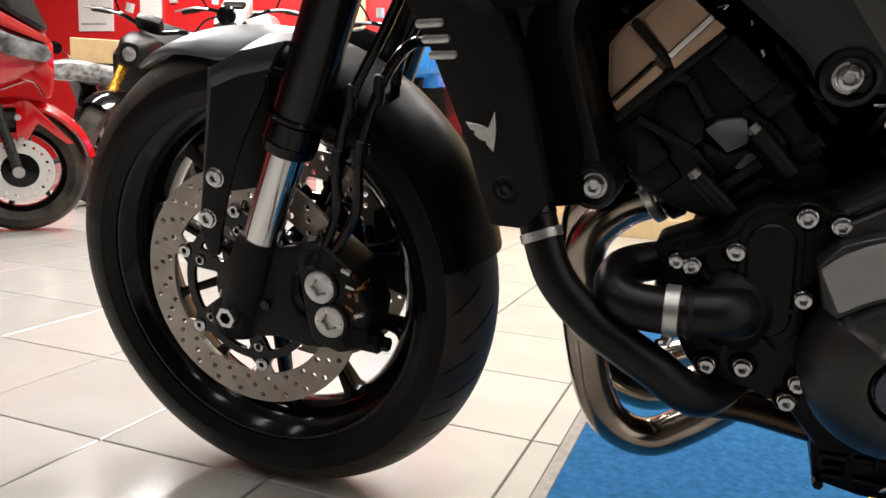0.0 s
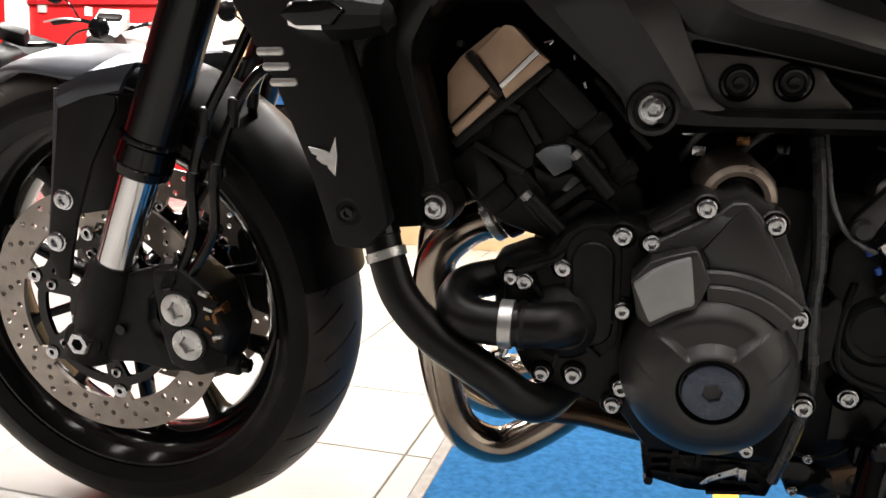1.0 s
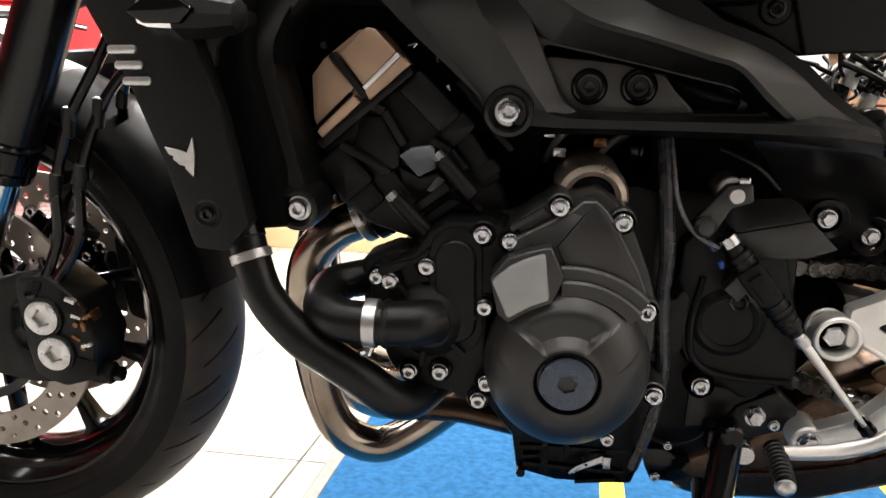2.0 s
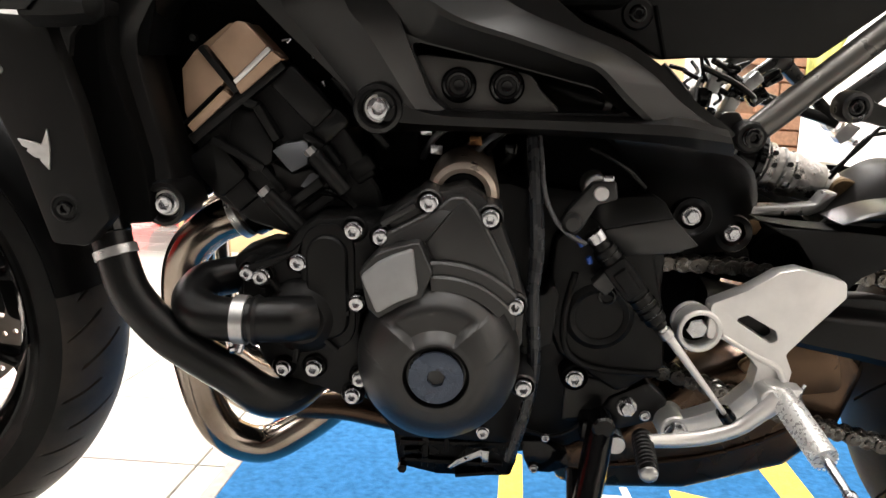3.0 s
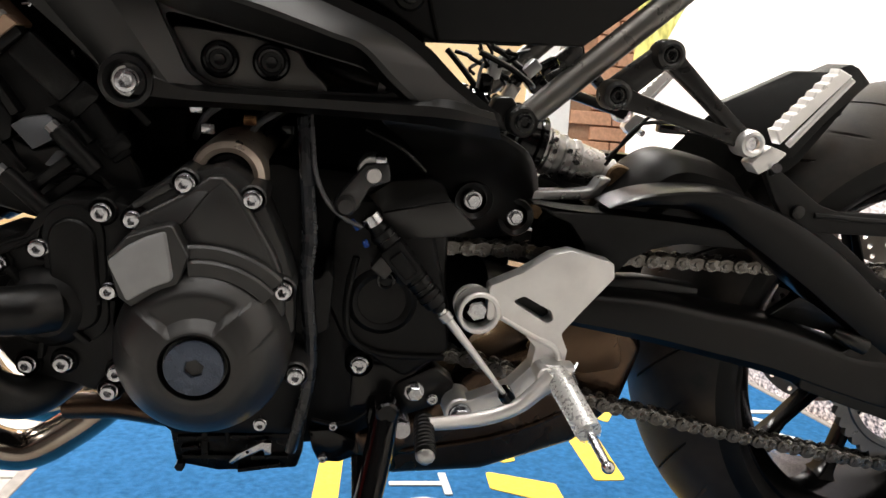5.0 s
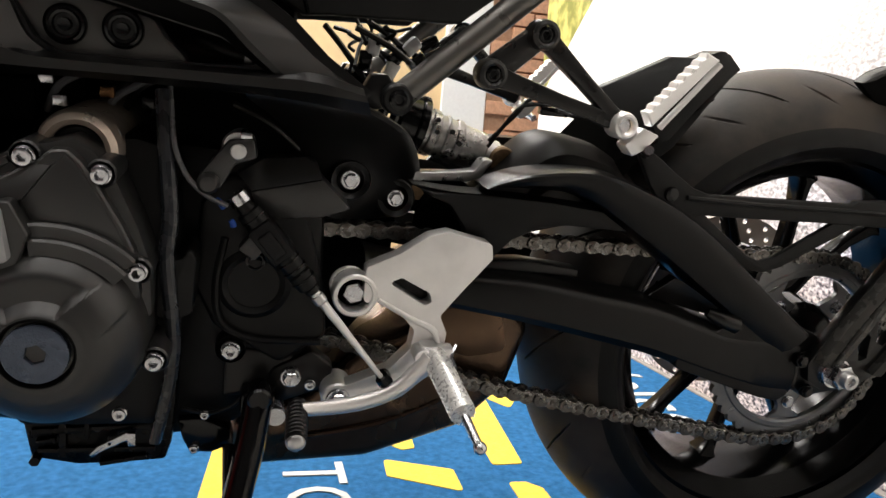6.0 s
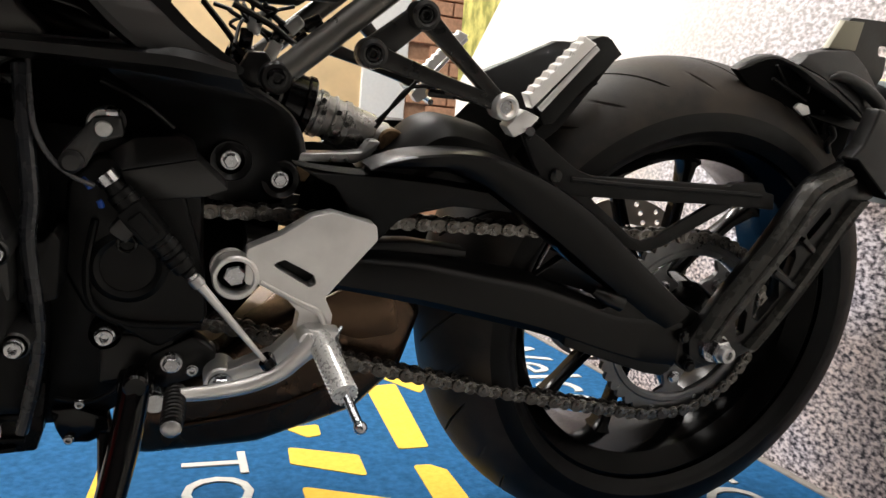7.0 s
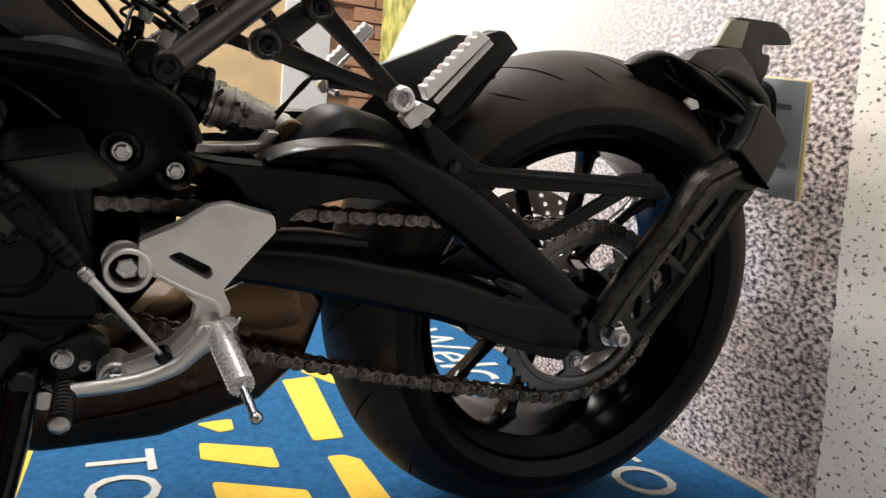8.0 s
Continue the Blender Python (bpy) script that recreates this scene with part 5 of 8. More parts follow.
part("lower_rail", strip([[(0.634, -0.190, 0.588), (0.6504, -0.192, 0.573), (0.6693, -0.192, 0.5695), (0.7176, -0.192, 0.5695), (0.765, -0.192, 0.5705), (0.8094, -0.192, 0.572), (0.850, -0.192, 0.574), (0.888, -0.188, 0.566)],
                          [(0.626, -0.203, 0.575), (0.648, -0.204, 0.568), (0.6693, -0.204, 0.5660), (0.7176, -0.204, 0.5665), (0.765, -0.204, 0.5675), (0.8094, -0.203, 0.568), (0.850, -0.201, 0.568), (0.889, -0.194, 0.561)],
                          [(0.616, -0.203, 0.560), (0.645, -0.204, 0.5590), (0.6693, -0.204, 0.5592), (0.7176, -0.204, 0.5600), (0.765, -0.204, 0.5605), (0.8094, -0.203, 0.5605), (0.850, -0.201, 0.560), (0.892, -0.193, 0.556)],
                          [(0.604, -0.190, 0.549), (0.640, -0.190, 0.5515), (0.6731, -0.190, 0.5536), (0.7186, -0.190, 0.5541), (0.765, -0.190, 0.5543), (0.81, -0.190, 0.5535), (0.850, -0.188, 0.551), (0.897, -0.184, 0.545)]], -0.155), FRAMEBLACK, SPAR)
# pivot plate that flows down and inward from the spar's tail
def pivot_plate():
    rows = []
    for z, xl, xr, y in spline([(0.562, 0.80, 0.881, -0.193), (0.552, 0.80, 0.893, -0.189), (0.540, 0.815, 0.920, -0.165), (0.526, 0.83, 0.944, -0.138), (0.506, 0.845, 0.960, -0.115), (0.485, 0.855, 0.968, -0.101), (0.466, 0.86, 0.970, -0.095), (0.452, 0.865, 0.966, -0.092), (0.438, 0.88, 0.952, -0.090)], 3):
        rows.append([(xl, y, z), (xr - 0.055, y, z), (xr - 0.028, y + 0.010, z), (xr - 0.010, y + 0.021, z), (xr - 0.002, y + 0.030, z), (xr, y + 0.042, z)])
    return relief(rows, -0.045)


on_both("pivot_plate", pivot_plate, FRAMEBLACK, "satin black swingarm pivot plate")
# front leg, with an inner flute, ending in the lower engine mount
# dark plate added to close the gap behind the chain
bp("pivot_casting", plate([(0.80, 0.47), (0.95, 0.46), (0.945, 0.36), (0.90, 0.30), (0.80, 0.29)], -0.06, 0.06, 0.004), DARK, "dark plate added behind the chain at the swingarm pivot")
bp("stand_mount", plate([(0.79, 0.32), (0.845, 0.318), (0.868, 0.30), (0.85, 0.275), (0.79, 0.27)], -0.125, -0.09, 0.004, 2, r=0.006), FRAMEBLACK)
def frame_leg():
    """A down-leg that sweeps out of the headstock, narrows at its waist and ends in the lower engine mount."""
    left = [(0.420, 0.70), (0.400, 0.655), (0.391, 0.630), (0.3905, 0.606), (0.3975, 0.570), (0.4105, 0.525), (0.424, 0.480)]
    right = [(0.515, 0.70), (0.470, 0.665), (0.4400, 0.634), (0.4275, 0.6080), (0.4350, 0.570), (0.4490, 0.522), (0.461, 0.480)]
    at = lambda f, y, k: [(a + (c - a) * f, y - k * (0.69 - max(b, 0.48)), b + (d - b) * f) for (a, b), (c, d) in zip(left, right)]
    return strip([at(0.0, -0.178, 0.06), at(0.01, -0.188, 0.065), at(0.05, -0.1940, 0.068), at(0.14, -0.1970, 0.07), at(0.30, -0.1990, 0.07), at(0.50, -0.1998, 0.07), at(0.70, -0.1985, 0.07), at(0.86, -0.1955, 0.068), at(0.96, -0.1900, 0.06), at(1.0, -0.172, 0.03)], -0.16)


on_both("frame_leg", frame_leg, FRAMEBLACK, "satin black frame down-leg")
for (x, z, y, r) in ((0.4465, 0.4868, -0.212, 0.0185), (0.612, 0.569, -0.196, 0.0200)):
    b = bp("engine_mount", lathe([(r * 0.62, y + 0.001), (r * 0.66, y - 0.007), (r * 0.78, y - 0.0105), (r * 0.94, y - 0.0095), (r, y - 0.005), (r * 1.02, y + 0.03)], at=(x, 0, z), n=40), FRAMEBLACK, "round engine mount boss")
    part("mount_floor", lathe([(0.0, y - 0.001), (r * 0.66, y - 0.001)], at=(x, 0, z), n=28), FRAMEBLACK, b)
    part("mount_washer", lathe([(0.004, y - 0.0035), (r * 0.54, y - 0.0035), (r * 0.56, y - 0.002), (r * 0.56, y)], at=(x, 0, z), n=28), ALLOY, b)
    socket_bolt(b, x, y - 0.003, z, r * 0.46, 0.007)
# recessed mount plate with two rubber-capped bolts, and a dark hose behind the window
REC = bp("mount_plate", plate([(0.634, 0.6125), (0.648, 0.590), (0.657, 0.5765), (0.667, 0.5680), (0.7620, 0.5690), (0.7400, 0.5885), (0.7320, 0.600), (0.697, 0.608)], -0.174, -0.145, 0.003, 2, r=0.006), mat("satin_grey_mount_casting", (0.055, 0.053, 0.05), 0.38, spots=0.1, bump=0.1, bscale=1500), "recessed engine mount plate")
for x, z in ((0.6734, 0.5891), (0.7119, 0.5901)):
    part("mount_rosette", lathe([(0.0, -0.1795), (0.0042, -0.180), (0.0047, -0.1755), (0.0075, -0.1755), (0.008, -0.179), (0.0098, -0.1792), (0.0108, -0.176), (0.0128, -0.1755), (0.0142, -0.1775), (0.0152, -0.170)], at=(x, 0, z), n=32), RIMBLACK, REC, "black ringed mount bolt")
# dark blocks added to hide the background, in place of shade between parts
bp("throttle_body", box(0.735, 0.865, -0.105, 0.1, 0.485, 0.556, 0.008), DARK, "throttle body stand-in, a dark block that closes a gap")
bp("airbox", box(0.535, 0.838, -0.11, 0.11, 0.555, 0.70, 0.01), DARK, "airbox stand-in, a dark block that closes the gap under the spars")
# unseen lid added to block the light that falls in from above
bp("airbox_lid", plate([(0.385, 0.655), (0.44, 0.645), (0.60, 0.645), (0.80, 0.655), (0.84, 0.70), (0.82, 0.76), (0.385, 0.76)], -0.165, 0.165, 0.01, 2, r=0.01), DARK, "unseen dark lid, added to keep light out from above")
# dark sheet added behind the spar's window, in place of shade
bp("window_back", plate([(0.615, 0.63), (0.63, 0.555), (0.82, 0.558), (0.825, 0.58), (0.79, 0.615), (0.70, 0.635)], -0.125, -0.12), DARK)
bp("intake_boot", tube([(0.72, -0.10, 0.60), (0.765, -0.12, 0.586), (0.792, -0.13, 0.579), (0.815, -0.13, 0.575)], [0.016, 0.014, 0.012, 0.009], 16), HOSE)
bp("boot_clip", rod((0.797, -0.133, 0.578), (0.803, -0.133, 0.577), 0.0125, n=18), ALLOY)

HANGER = mat("satin_dark_hanger_paint", (0.016, 0.0155, 0.015), 0.32, metal=0.4, spots=0.1)
# ---- side panel under the seat, subframe rails, pillion hangers
on_both("seat_side_panel", lambda: plate([(0.772, 0.652), (0.80, 0.640), (0.842, 0.617), (0.866, 0.6195), (0.973, 0.625), (1.03, 0.672), (1.10, 0.70), (1.25, 0.78), (0.80, 0.78), (0.74, 0.70)], -0.132, -0.10, 0.006, 3, r=0.006), PLASTIC, "black plastic side panel under the seat")
bp("panel_seam", tube([(0.845, -0.1325, 0.618), (0.838, -0.1325, 0.64), (0.832, -0.1325, 0.66)], 0.002, 6, 3), DARK)
for sy in (-1, 1):
    y = sy * 0.128
    rail = bp("subframe_rail", rod((0.924, y, 0.555), (1.22, y, 0.83), 0.0118, n=26), mat("satin_graphite_rail_paint", (0.13, 0.125, 0.116), 0.34, metal=0.7, spots=0.1), "satin graphite subframe rail")
    part("rail_eye", join(rod((0.925, y - 0.012, 0.557), (0.925, y + 0.012, 0.557), 0.0138, n=28, bevel=0.002)), FRAMEBLACK, rail)
    part("rail_foot", plate([(0.893, 0.556), (0.903, 0.576), (0.917, 0.577), (0.928, 0.562), (0.922, 0.548), (0.905, 0.545)], sy * 0.118 - 0.006, sy * 0.118 + 0.012, 0.002, r=0.005), FRAMEBLACK, rail)
    if sy < 0:
        socket_bolt(rail, 0.9255, -0.1405, 0.557, 0.0088, 0.005, RIMBLACK, "rail_bolt")
        socket_bolt(rail, 0.818, -0.1335, 0.653, 0.0075, 0.005, RIMBLACK, "rail_bolt")
        part("rail_lug", rod((0.818, -0.134, 0.653), (0.818, -0.11, 0.653), 0.0135, n=24, bevel=0.002), FRAMEBLACK, rail)
    part("rail_tube", rod((0.82, y + sy * -0.01, 0.655), (1.0, y, 0.74), 0.011, n=20), FRAMEBLACK, rail)
    # pillion hanger: two tapering arms that meet at a bright eye
    hang = bp("pillion_hanger", plate([(0.992, 0.592), (1.044, 0.636), (1.056, 0.632), (1.058, 0.62), (1.048, 0.61), (1.012, 0.576), (0.998, 0.578)], sy * 0.138, sy * 0.122, 0.004, 2, r=0.008), HANGER, "satin black pillion footrest hanger")
    for (ax, az) in ((1.004, 0.587), (1.047, 0.625)):
        ex, ez = 1.131, 0.5550
        secs = []
        for t, w, d in ((0.0, 0.0115, 0.007), (0.12, 0.0085, 0.008), (0.5, 0.0065, 0.0085), (0.85, 0.0065, 0.008), (1.0, 0.008, 0.007)):
            cx, cz = ax + (ex - ax) * t, az + (ez - az) * t
            dv = Vector((ex - ax, ez - az)).normalized()
            nx, nz = -dv.y, dv.x
            yc = sy * (0.138 + 0.012 * t)
            secs.append([(cx + nx * u, yc + v, cz + nz * u) for u, v in rounded([(-w, -d), (w, -d), (w, d), (-w, d)], 0.003, 2)])
        part("hanger_arm", loft(secs), HANGER, hang)
        part("hanger_eye", lathe([(0.0075, -0.01), (0.0095, -0.0115), (0.0125, -0.010), (0.0135, -0.004), (0.0135, 0.010)] if sy < 0 else [(0.0075, 0.01), (0.0095, 0.0115), (0.0125, 0.010), (0.0135, 0.004), (0.0135, -0.010)], at=(ax, sy * 0.139, az), n=28), HANGER, hang)
        if sy < 0:
            socket_bolt(hang, ax, -0.144, az, 0.0075, 0.004, RIMBLACK, "hanger_bolt")
    part("footrest_lug", lathe([(0.0065, -0.004), (0.0085, -0.006), (0.0110, -0.005), (0.0125, 0.0), (0.0125, 0.016)] if sy < 0 else [(0.0065, 0.004), (0.0085, 0.006), (0.0110, 0.005), (0.0125, 0.0), (0.0125, -0.016)], at=(1.1285, sy * 0.160, 0.5555), n=28), SILVER, hang, "bright cast footrest lug")
    part("lug_bolt", lathe([(0.0, sy * 0.161), (0.0060, sy * 0.161), (0.0068, sy * 0.158), (0.0068, sy * 0.150)], at=(1.1285, 0, 0.5555), n=18), ZINC, hang)
    blk = facet([(1.1308, -0.163, 0.5382), (1.1442, -0.168, 0.5557), (1.1613, -0.168, 0.5502), (1.1511, -0.166, 0.5364), (1.1401, -0.163, 0.5285)], -0.145, 0.002)
    part("pillion_footrest", mirrored(blk) if sy > 0 else blk, SILVER, hang, "silver folded pillion footrest")
    d = Vector((1.2005 - 1.146, 0.624 - 0.5605)).normalized()
    nrm = Vector((-d.y, d.x))
    top, low = [], []
    for i in range(19):
        t = i / 18
        p = Vector((1.146, 0.5605)).lerp(Vector((1.2005, 0.624)), t)
        w = 0.0092 if i % 2 else 0.0072
        if 0 < i < 18:
            top.append((p.x + nrm.x * w, p.y + nrm.y * w))
        low.append((p.x - nrm.x * 0.004, p.y - nrm.y * 0.004))
    bar = plate(top + low[::-1], sy * 0.158, sy * 0.173, 0.0012, 1)
    part("footrest_tread", bar, WHITECAST, hang, "toothed silver footrest tread")
    part("footrest_rail", rod((1.158, sy * 0.170, 0.5575), (1.206, sy * 0.170, 0.6180), 0.003, n=12), SILVER, hang)
    part("footrest_pin", rod((1.152, sy * 0.170, 0.537), (1.160, sy * 0.15, 0.531), 0.0045, n=10), ZINC, hang)

# loom, connectors and a reservoir between seat panel and swingarm
WIRES = mat("white_and_silver_connector", (0.6, 0.6, 0.58), 0.35, metal=0.3)
rng = random.Random(11)
for i in range(9):
    a = Vector((rng.uniform(0.865, 0.95), rng.uniform(-0.09, 0.0), rng.uniform(0.612, 0.625)))
    b = Vector((rng.uniform(0.89, 0.99), rng.uniform(-0.08, 0.0), rng.uniform(0.562, 0.60)))
    mid = (a + b) / 2 + Vector((rng.uniform(-0.02, 0.02), rng.uniform(-0.02, 0.02), rng.uniform(-0.014, 0.006)))
    bp("seat_loom", tube([a, a.lerp(mid, 0.5) + Vector((rng.uniform(-0.01, 0.01), 0, 0)), mid, b], rng.choice((0.0018, 0.0022, 0.003)), 7, 5), HOSE, "black wiring under the seat")
for x, z, m in ((0.912, 0.598, ALLOY), (0.922, 0.608, WIRES), (0.935, 0.592, RIMBLACK), (0.948, 0.602, ALLOY), (0.955, 0.588, RIMBLACK), (0.93, 0.578, WIRES), (0.905, 0.585, RIMBLACK), (0.965, 0.606, RIMBLACK)):
    bp("loom_connector", moved(box(-0.009, 0.009, -0.008, 0.008, -0.006, 0.006, 0.002), Matrix.Translation((x, -0.055, z)) @ Matrix.Rotation(radians(x * 900), 4, "Y")), m, "plug in the wiring under the seat")
for k in range(2):
    bp("brake_line", tube([(1.035, -0.06, 0.520 - 0.006 * k), (1.06, -0.06, 0.548 + 0.004 * k), (1.075, -0.06, 0.566 - 0.006 * k), (1.095, -0.058, 0.560), (1.125, -0.055, 0.557 - 0.005 * k), (1.16, -0.04, 0.552)], 0.002, 8, 6), HOSE, "rear brake line")
bp("line_clip", box(1.085, 1.115, -0.066, -0.052, 0.551, 0.560, 0.002), RIMBLACK, "black clip on the rear brake line")
# ---- shock absorber with bright body and collars, linkage arm
S0, S1 = Vector((0.922, -0.03, 0.5365)), Vector((1.0569, -0.03, 0.4990))
sd = (S1 - S0)
SHOCKM = mat("dull_grey_shock_alloy", (0.40, 0.39, 0.38), 0.30, metal=0.9, spots=0.3, scale=90, bump=0.3, bscale=500)
RUSTY = mat("rusty_bronze_bush", (0.2, 0.13, 0.07), 0.5, metal=0.7, spots=0.4, scale=200)
shock = bp("rear_shock", rod(S0 + sd * 0.36, S0 + sd * 0.86, 0.0225, 0.0205, 36, 0.002), SHOCKM, "silver rear shock absorber body")
for t0, t1, r, m in ((0.16, 0.30, 0.031, RIMBLACK), (0.30, 0.36, 0.033, RIMBLACK), (0.40, 0.47, 0.0245, SHOCKM), (0.52, 0.55, 0.0238, SHOCKM), (0.60, 0.66, 0.0232, SHOCKM), (0.84, 0.97, 0.017, ALLOY)):
    part("shock_collar", rod(S0 + sd * t0, S0 + sd * t1, r, n=32, bevel=0.0015), m, shock)
for i in range(5):
    part("spring_coil", moved(lathe([(0.032 + 0.005 * math.cos(q), 0.005 * math.sin(q)) for q in [2 * math.pi * j / 10 for j in range(10)]], n=32, closed=True),
                              Matrix.Translation(S0 + sd * (-0.25 + 0.09 * i)) @ Vector((0, 1, 0)).rotation_difference(sd).to_matrix().to_4x4()), RIMBLACK, shock)
part("shock_eye", rod((1.0569, -0.05, 0.499), (1.0569, -0.01, 0.499), 0.0150, n=28, bevel=0.002), RUSTY, shock, "brown shock eye bush")
for t, a in ((0.45, 0), (0.45, 40), (0.57, 20), (0.63, -10)):
    part("collar_hole", rod(S0 + sd * t + Vector((0, -0.0215, 0.004 + a * 0.0003)), S0 + sd * t + Vector((0, -0.0250, 0.004 + a * 0.0003)), 0.0026, n=10), RIMBLACK, shock)
bp("linkage_arm", plate([(0.940, 0.4865), (0.9615, 0.4862), (0.9985, 0.4888), (1.0190, 0.4918), (1.0270, 0.5039), (1.0390, 0.5040), (1.0270, 0.4860), (1.0142, 0.4800), (0.9623, 0.4773), (0.940, 0.477)], -0.078, -0.058, 0.003, 3, r=0.004), ALLOY, "dull aluminium linkage arm")
bp("linkage_bolt", rod((0.962, -0.080, 0.466), (0.962, -0.06, 0.466), 0.008, n=6), RUSTY, "brown linkage nut")

# ---- swingarm: deep lower beam, arched brace, slider panel
def swing_beam():
    xs = [0.91, 0.96, 1.02, 1.078, 1.147, 1.214, 1.262, 1.31, 1.36, 1.40]
    top = [0.420, 0.411, 0.404, 0.4013, 0.3902, 0.3795, 0.366, 0.352, 0.350, 0.346]
    low = [0.376, 0.370, 0.360, 0.349, 0.334, 0.318, 0.303, 0.288, 0.273, 0.268]
    line = lambda f, y: [(x, y, a + (b - a) * f) for x, a, b in zip(xs, top, low)]
    return strip([line(0.0, -0.108), line(0.03, -0.120), line(0.10, -0.1305), line(0.17, -0.1345), line(0.24, -0.1360), line(0.80, -0.1350), line(0.94, -0.129), line(1.0, -0.112)], -0.098)


SW = on_both("swingarm", swing_beam, SWINGPAINT, "satin black swingarm beam with an arched brace")
for sy in (-1, 1):
    outer = [(1.014, 0.4862), (1.027, 0.4930), (1.045, 0.4995), (1.066, 0.5040), (1.10, 0.508), (1.136, 0.5065), (1.167, 0.498), (1.196, 0.488), (1.230, 0.472), (1.271, 0.447), (1.333, 0.401), (1.402, 0.352)]
    inner = [(1.016, 0.4845), (1.030, 0.4860), (1.050, 0.4862), (1.0745, 0.4858), (1.10, 0.4845), (1.128, 0.4745), (1.146, 0.464), (1.168, 0.450), (1.194, 0.434), (1.230, 0.412), (1.285, 0.376), (1.37, 0.322)]
    along = lambda f, y: [(a + (c - a) * f, y, b + (d - b) * f) for (a, b), (c, d) in zip(outer, inner)]
    br = strip([along(-0.02, -0.100), along(0.0, -0.128), along(0.02, -0.1375), along(0.05, -0.1410), along(0.15, -0.1432), along(0.34, -0.1435), along(0.62, -0.1410), along(0.88, -0.134), along(0.98, -0.124), along(1.0, -0.108)], -0.098)
    part("swingarm_brace", mirrored(br) if sy > 0 else br, SWINGPAINT, SW, "arched swingarm brace")
    web = plate([(1.250, 0.352), (1.292, 0.350), (1.304, 0.358), (1.306, 0.367), (1.292, 0.384), (1.335, 0.374), (1.367, 0.360), (1.403, 0.354), (1.4215, 0.346), (1.421, 0.332), (1.392, 0.322), (1.386, 0.3046), (1.40, 0.276), (1.387, 0.2675), (1.362, 0.272), (1.30, 0.291), (1.25, 0.307)], -0.1338, -0.10, 0.005, 3, r=0.006)
    part("swingarm_web", mirrored(web) if sy > 0 else web, SWINGPAINT, SW)
    g = facet([(1.212, -0.115, 0.380), (1.2395, -0.117, 0.4025), (1.249, -0.128, 0.398), (1.292, -0.128, 0.3735), (1.285, -0.119, 0.363)], -0.105, 0.001)
    part("gusset", mirrored(g) if sy > 0 else g, FRAMEBLACK, SW)
    # dark plate added to fill the hole between slider and brace
    part("brace_web", plate([(0.995, 0.455), (1.020, 0.4835), (1.050, 0.4930), (1.100, 0.4950), (1.140, 0.4800), (1.180, 0.4480), (1.110, 0.4480), (1.040, 0.4300)], min(sy * 0.106, sy * 0.096), max(sy * 0.106, sy * 0.096), 0.001), SWINGPAINT, SW)
    part("weld_boss", tube([(1.281, sy * 0.124, 0.368), (1.296, sy * 0.128, 0.362), (1.315, sy * 0.130, 0.356)], [0.005, 0.009, 0.010], 14, 4), FRAMEBLACK, SW)
    part("swingarm_bridge", tube([(0.99, sy * 0.10, 0.44), (1.0, sy * 0.05, 0.45), (1.005, 0.0, 0.452)], [0.032, 0.030, 0.028], 18, 4), FLATBLACK, SW)
dome = [(1.020, 0.474), (1.047, 0.492), (1.066, 0.511), (1.084, 0.527), (1.105, 0.534), (1.130, 0.531), (1.160, 0.522), (1.195, 0.495), (1.23, 0.462)]
BRIDGEPAINT = mat("mottled_black_bridge", (0.003, 0.003, 0.0028), 0.5, colour2=(0.006, 0.005, 0.0045), scale=18, bump=0.05, bscale=900, spec=0.05)
# ends near the middle of the bike, shaped to fit the camera's view
part("bridge_dome", loft([[(x, -0.112, z - 0.045), (x, -0.098, z - 0.016), (x, -0.080, z - 0.004), (x, -0.050, z), (x, -0.010, z - 0.002), (x, 0.012, z - 0.012), (x, 0.020, z - 0.030), (x, 0.020, z - 0.050), (x, -0.050, z - 0.060)] for x, z in spline(dome, 4)]), BRIDGEPAINT, SW, "black bridge on the swingarm's near side, cut short to fit the view")
part("axle_slot_block", plate([(1.40, 0.325), (1.43, 0.338), (1.47, 0.338), (1.478, 0.325), (1.478, 0.285), (1.42, 0.272), (1.402, 0.285)], -0.134, -0.11, 0.003, 2, r=0.006), FRAMEBLACK, SW)
part("adjuster_bolt", rod((1.475, -0.128, 0.318), (1.50, -0.128, 0.319), 0.0045, n=8), ZINC, SW)
part("axle_washer", lathe([(0.0, -0.1545), (0.017, -0.1545), (0.018, -0.1525), (0.018, -0.138)], at=(1.437, 0, 0.311), n=28), ZINC, SW)
part("axle_nut", hexagon(1.437, 0.311, 0.0145, -0.168, -0.153, 0.0015, 0.2), ZINC, SW, "zinc rear axle nut")
part("axle_thread", lathe([(0.0, -0.172), (0.005, -0.172), (0.005, -0.177), (0.0085, -0.177), (0.0095, -0.175), (0.0095, -0.16)], at=(1.437, 0, 0.311), n=24), ALLOY, SW)
for x, z in ((1.416, 0.284), (1.40, 0.32)):
    hex_bolt(SW, x, -0.141, z, 0.006, 0.005, RIMBLACK)
# slider panel and chain guard
cg = bp("chain_slider", facet([(0.9485, -0.122, 0.4822), (0.9665, -0.127, 0.4770), (1.022, -0.1285, 0.4775), (1.0845, -0.1285, 0.4745), (1.1387, -0.1285, 0.4690), (1.170, -0.126, 0.4500), (1.1057, -0.124, 0.4520), (1.077, -0.124, 0.4480), (1.0502, -0.125, 0.4345), (1.0303, -0.126, 0.4130), (1.0213, -0.126, 0.4175), (1.0157, -0.1265, 0.4315), (1.003, -0.1265, 0.4375), (1.0016, -0.1265, 0.445), (0.9858, -0.1265, 0.4655), (0.9692, -0.1255, 0.4715)], -0.112, 0.0015), PLASTIC, "black plastic chain slider panel")
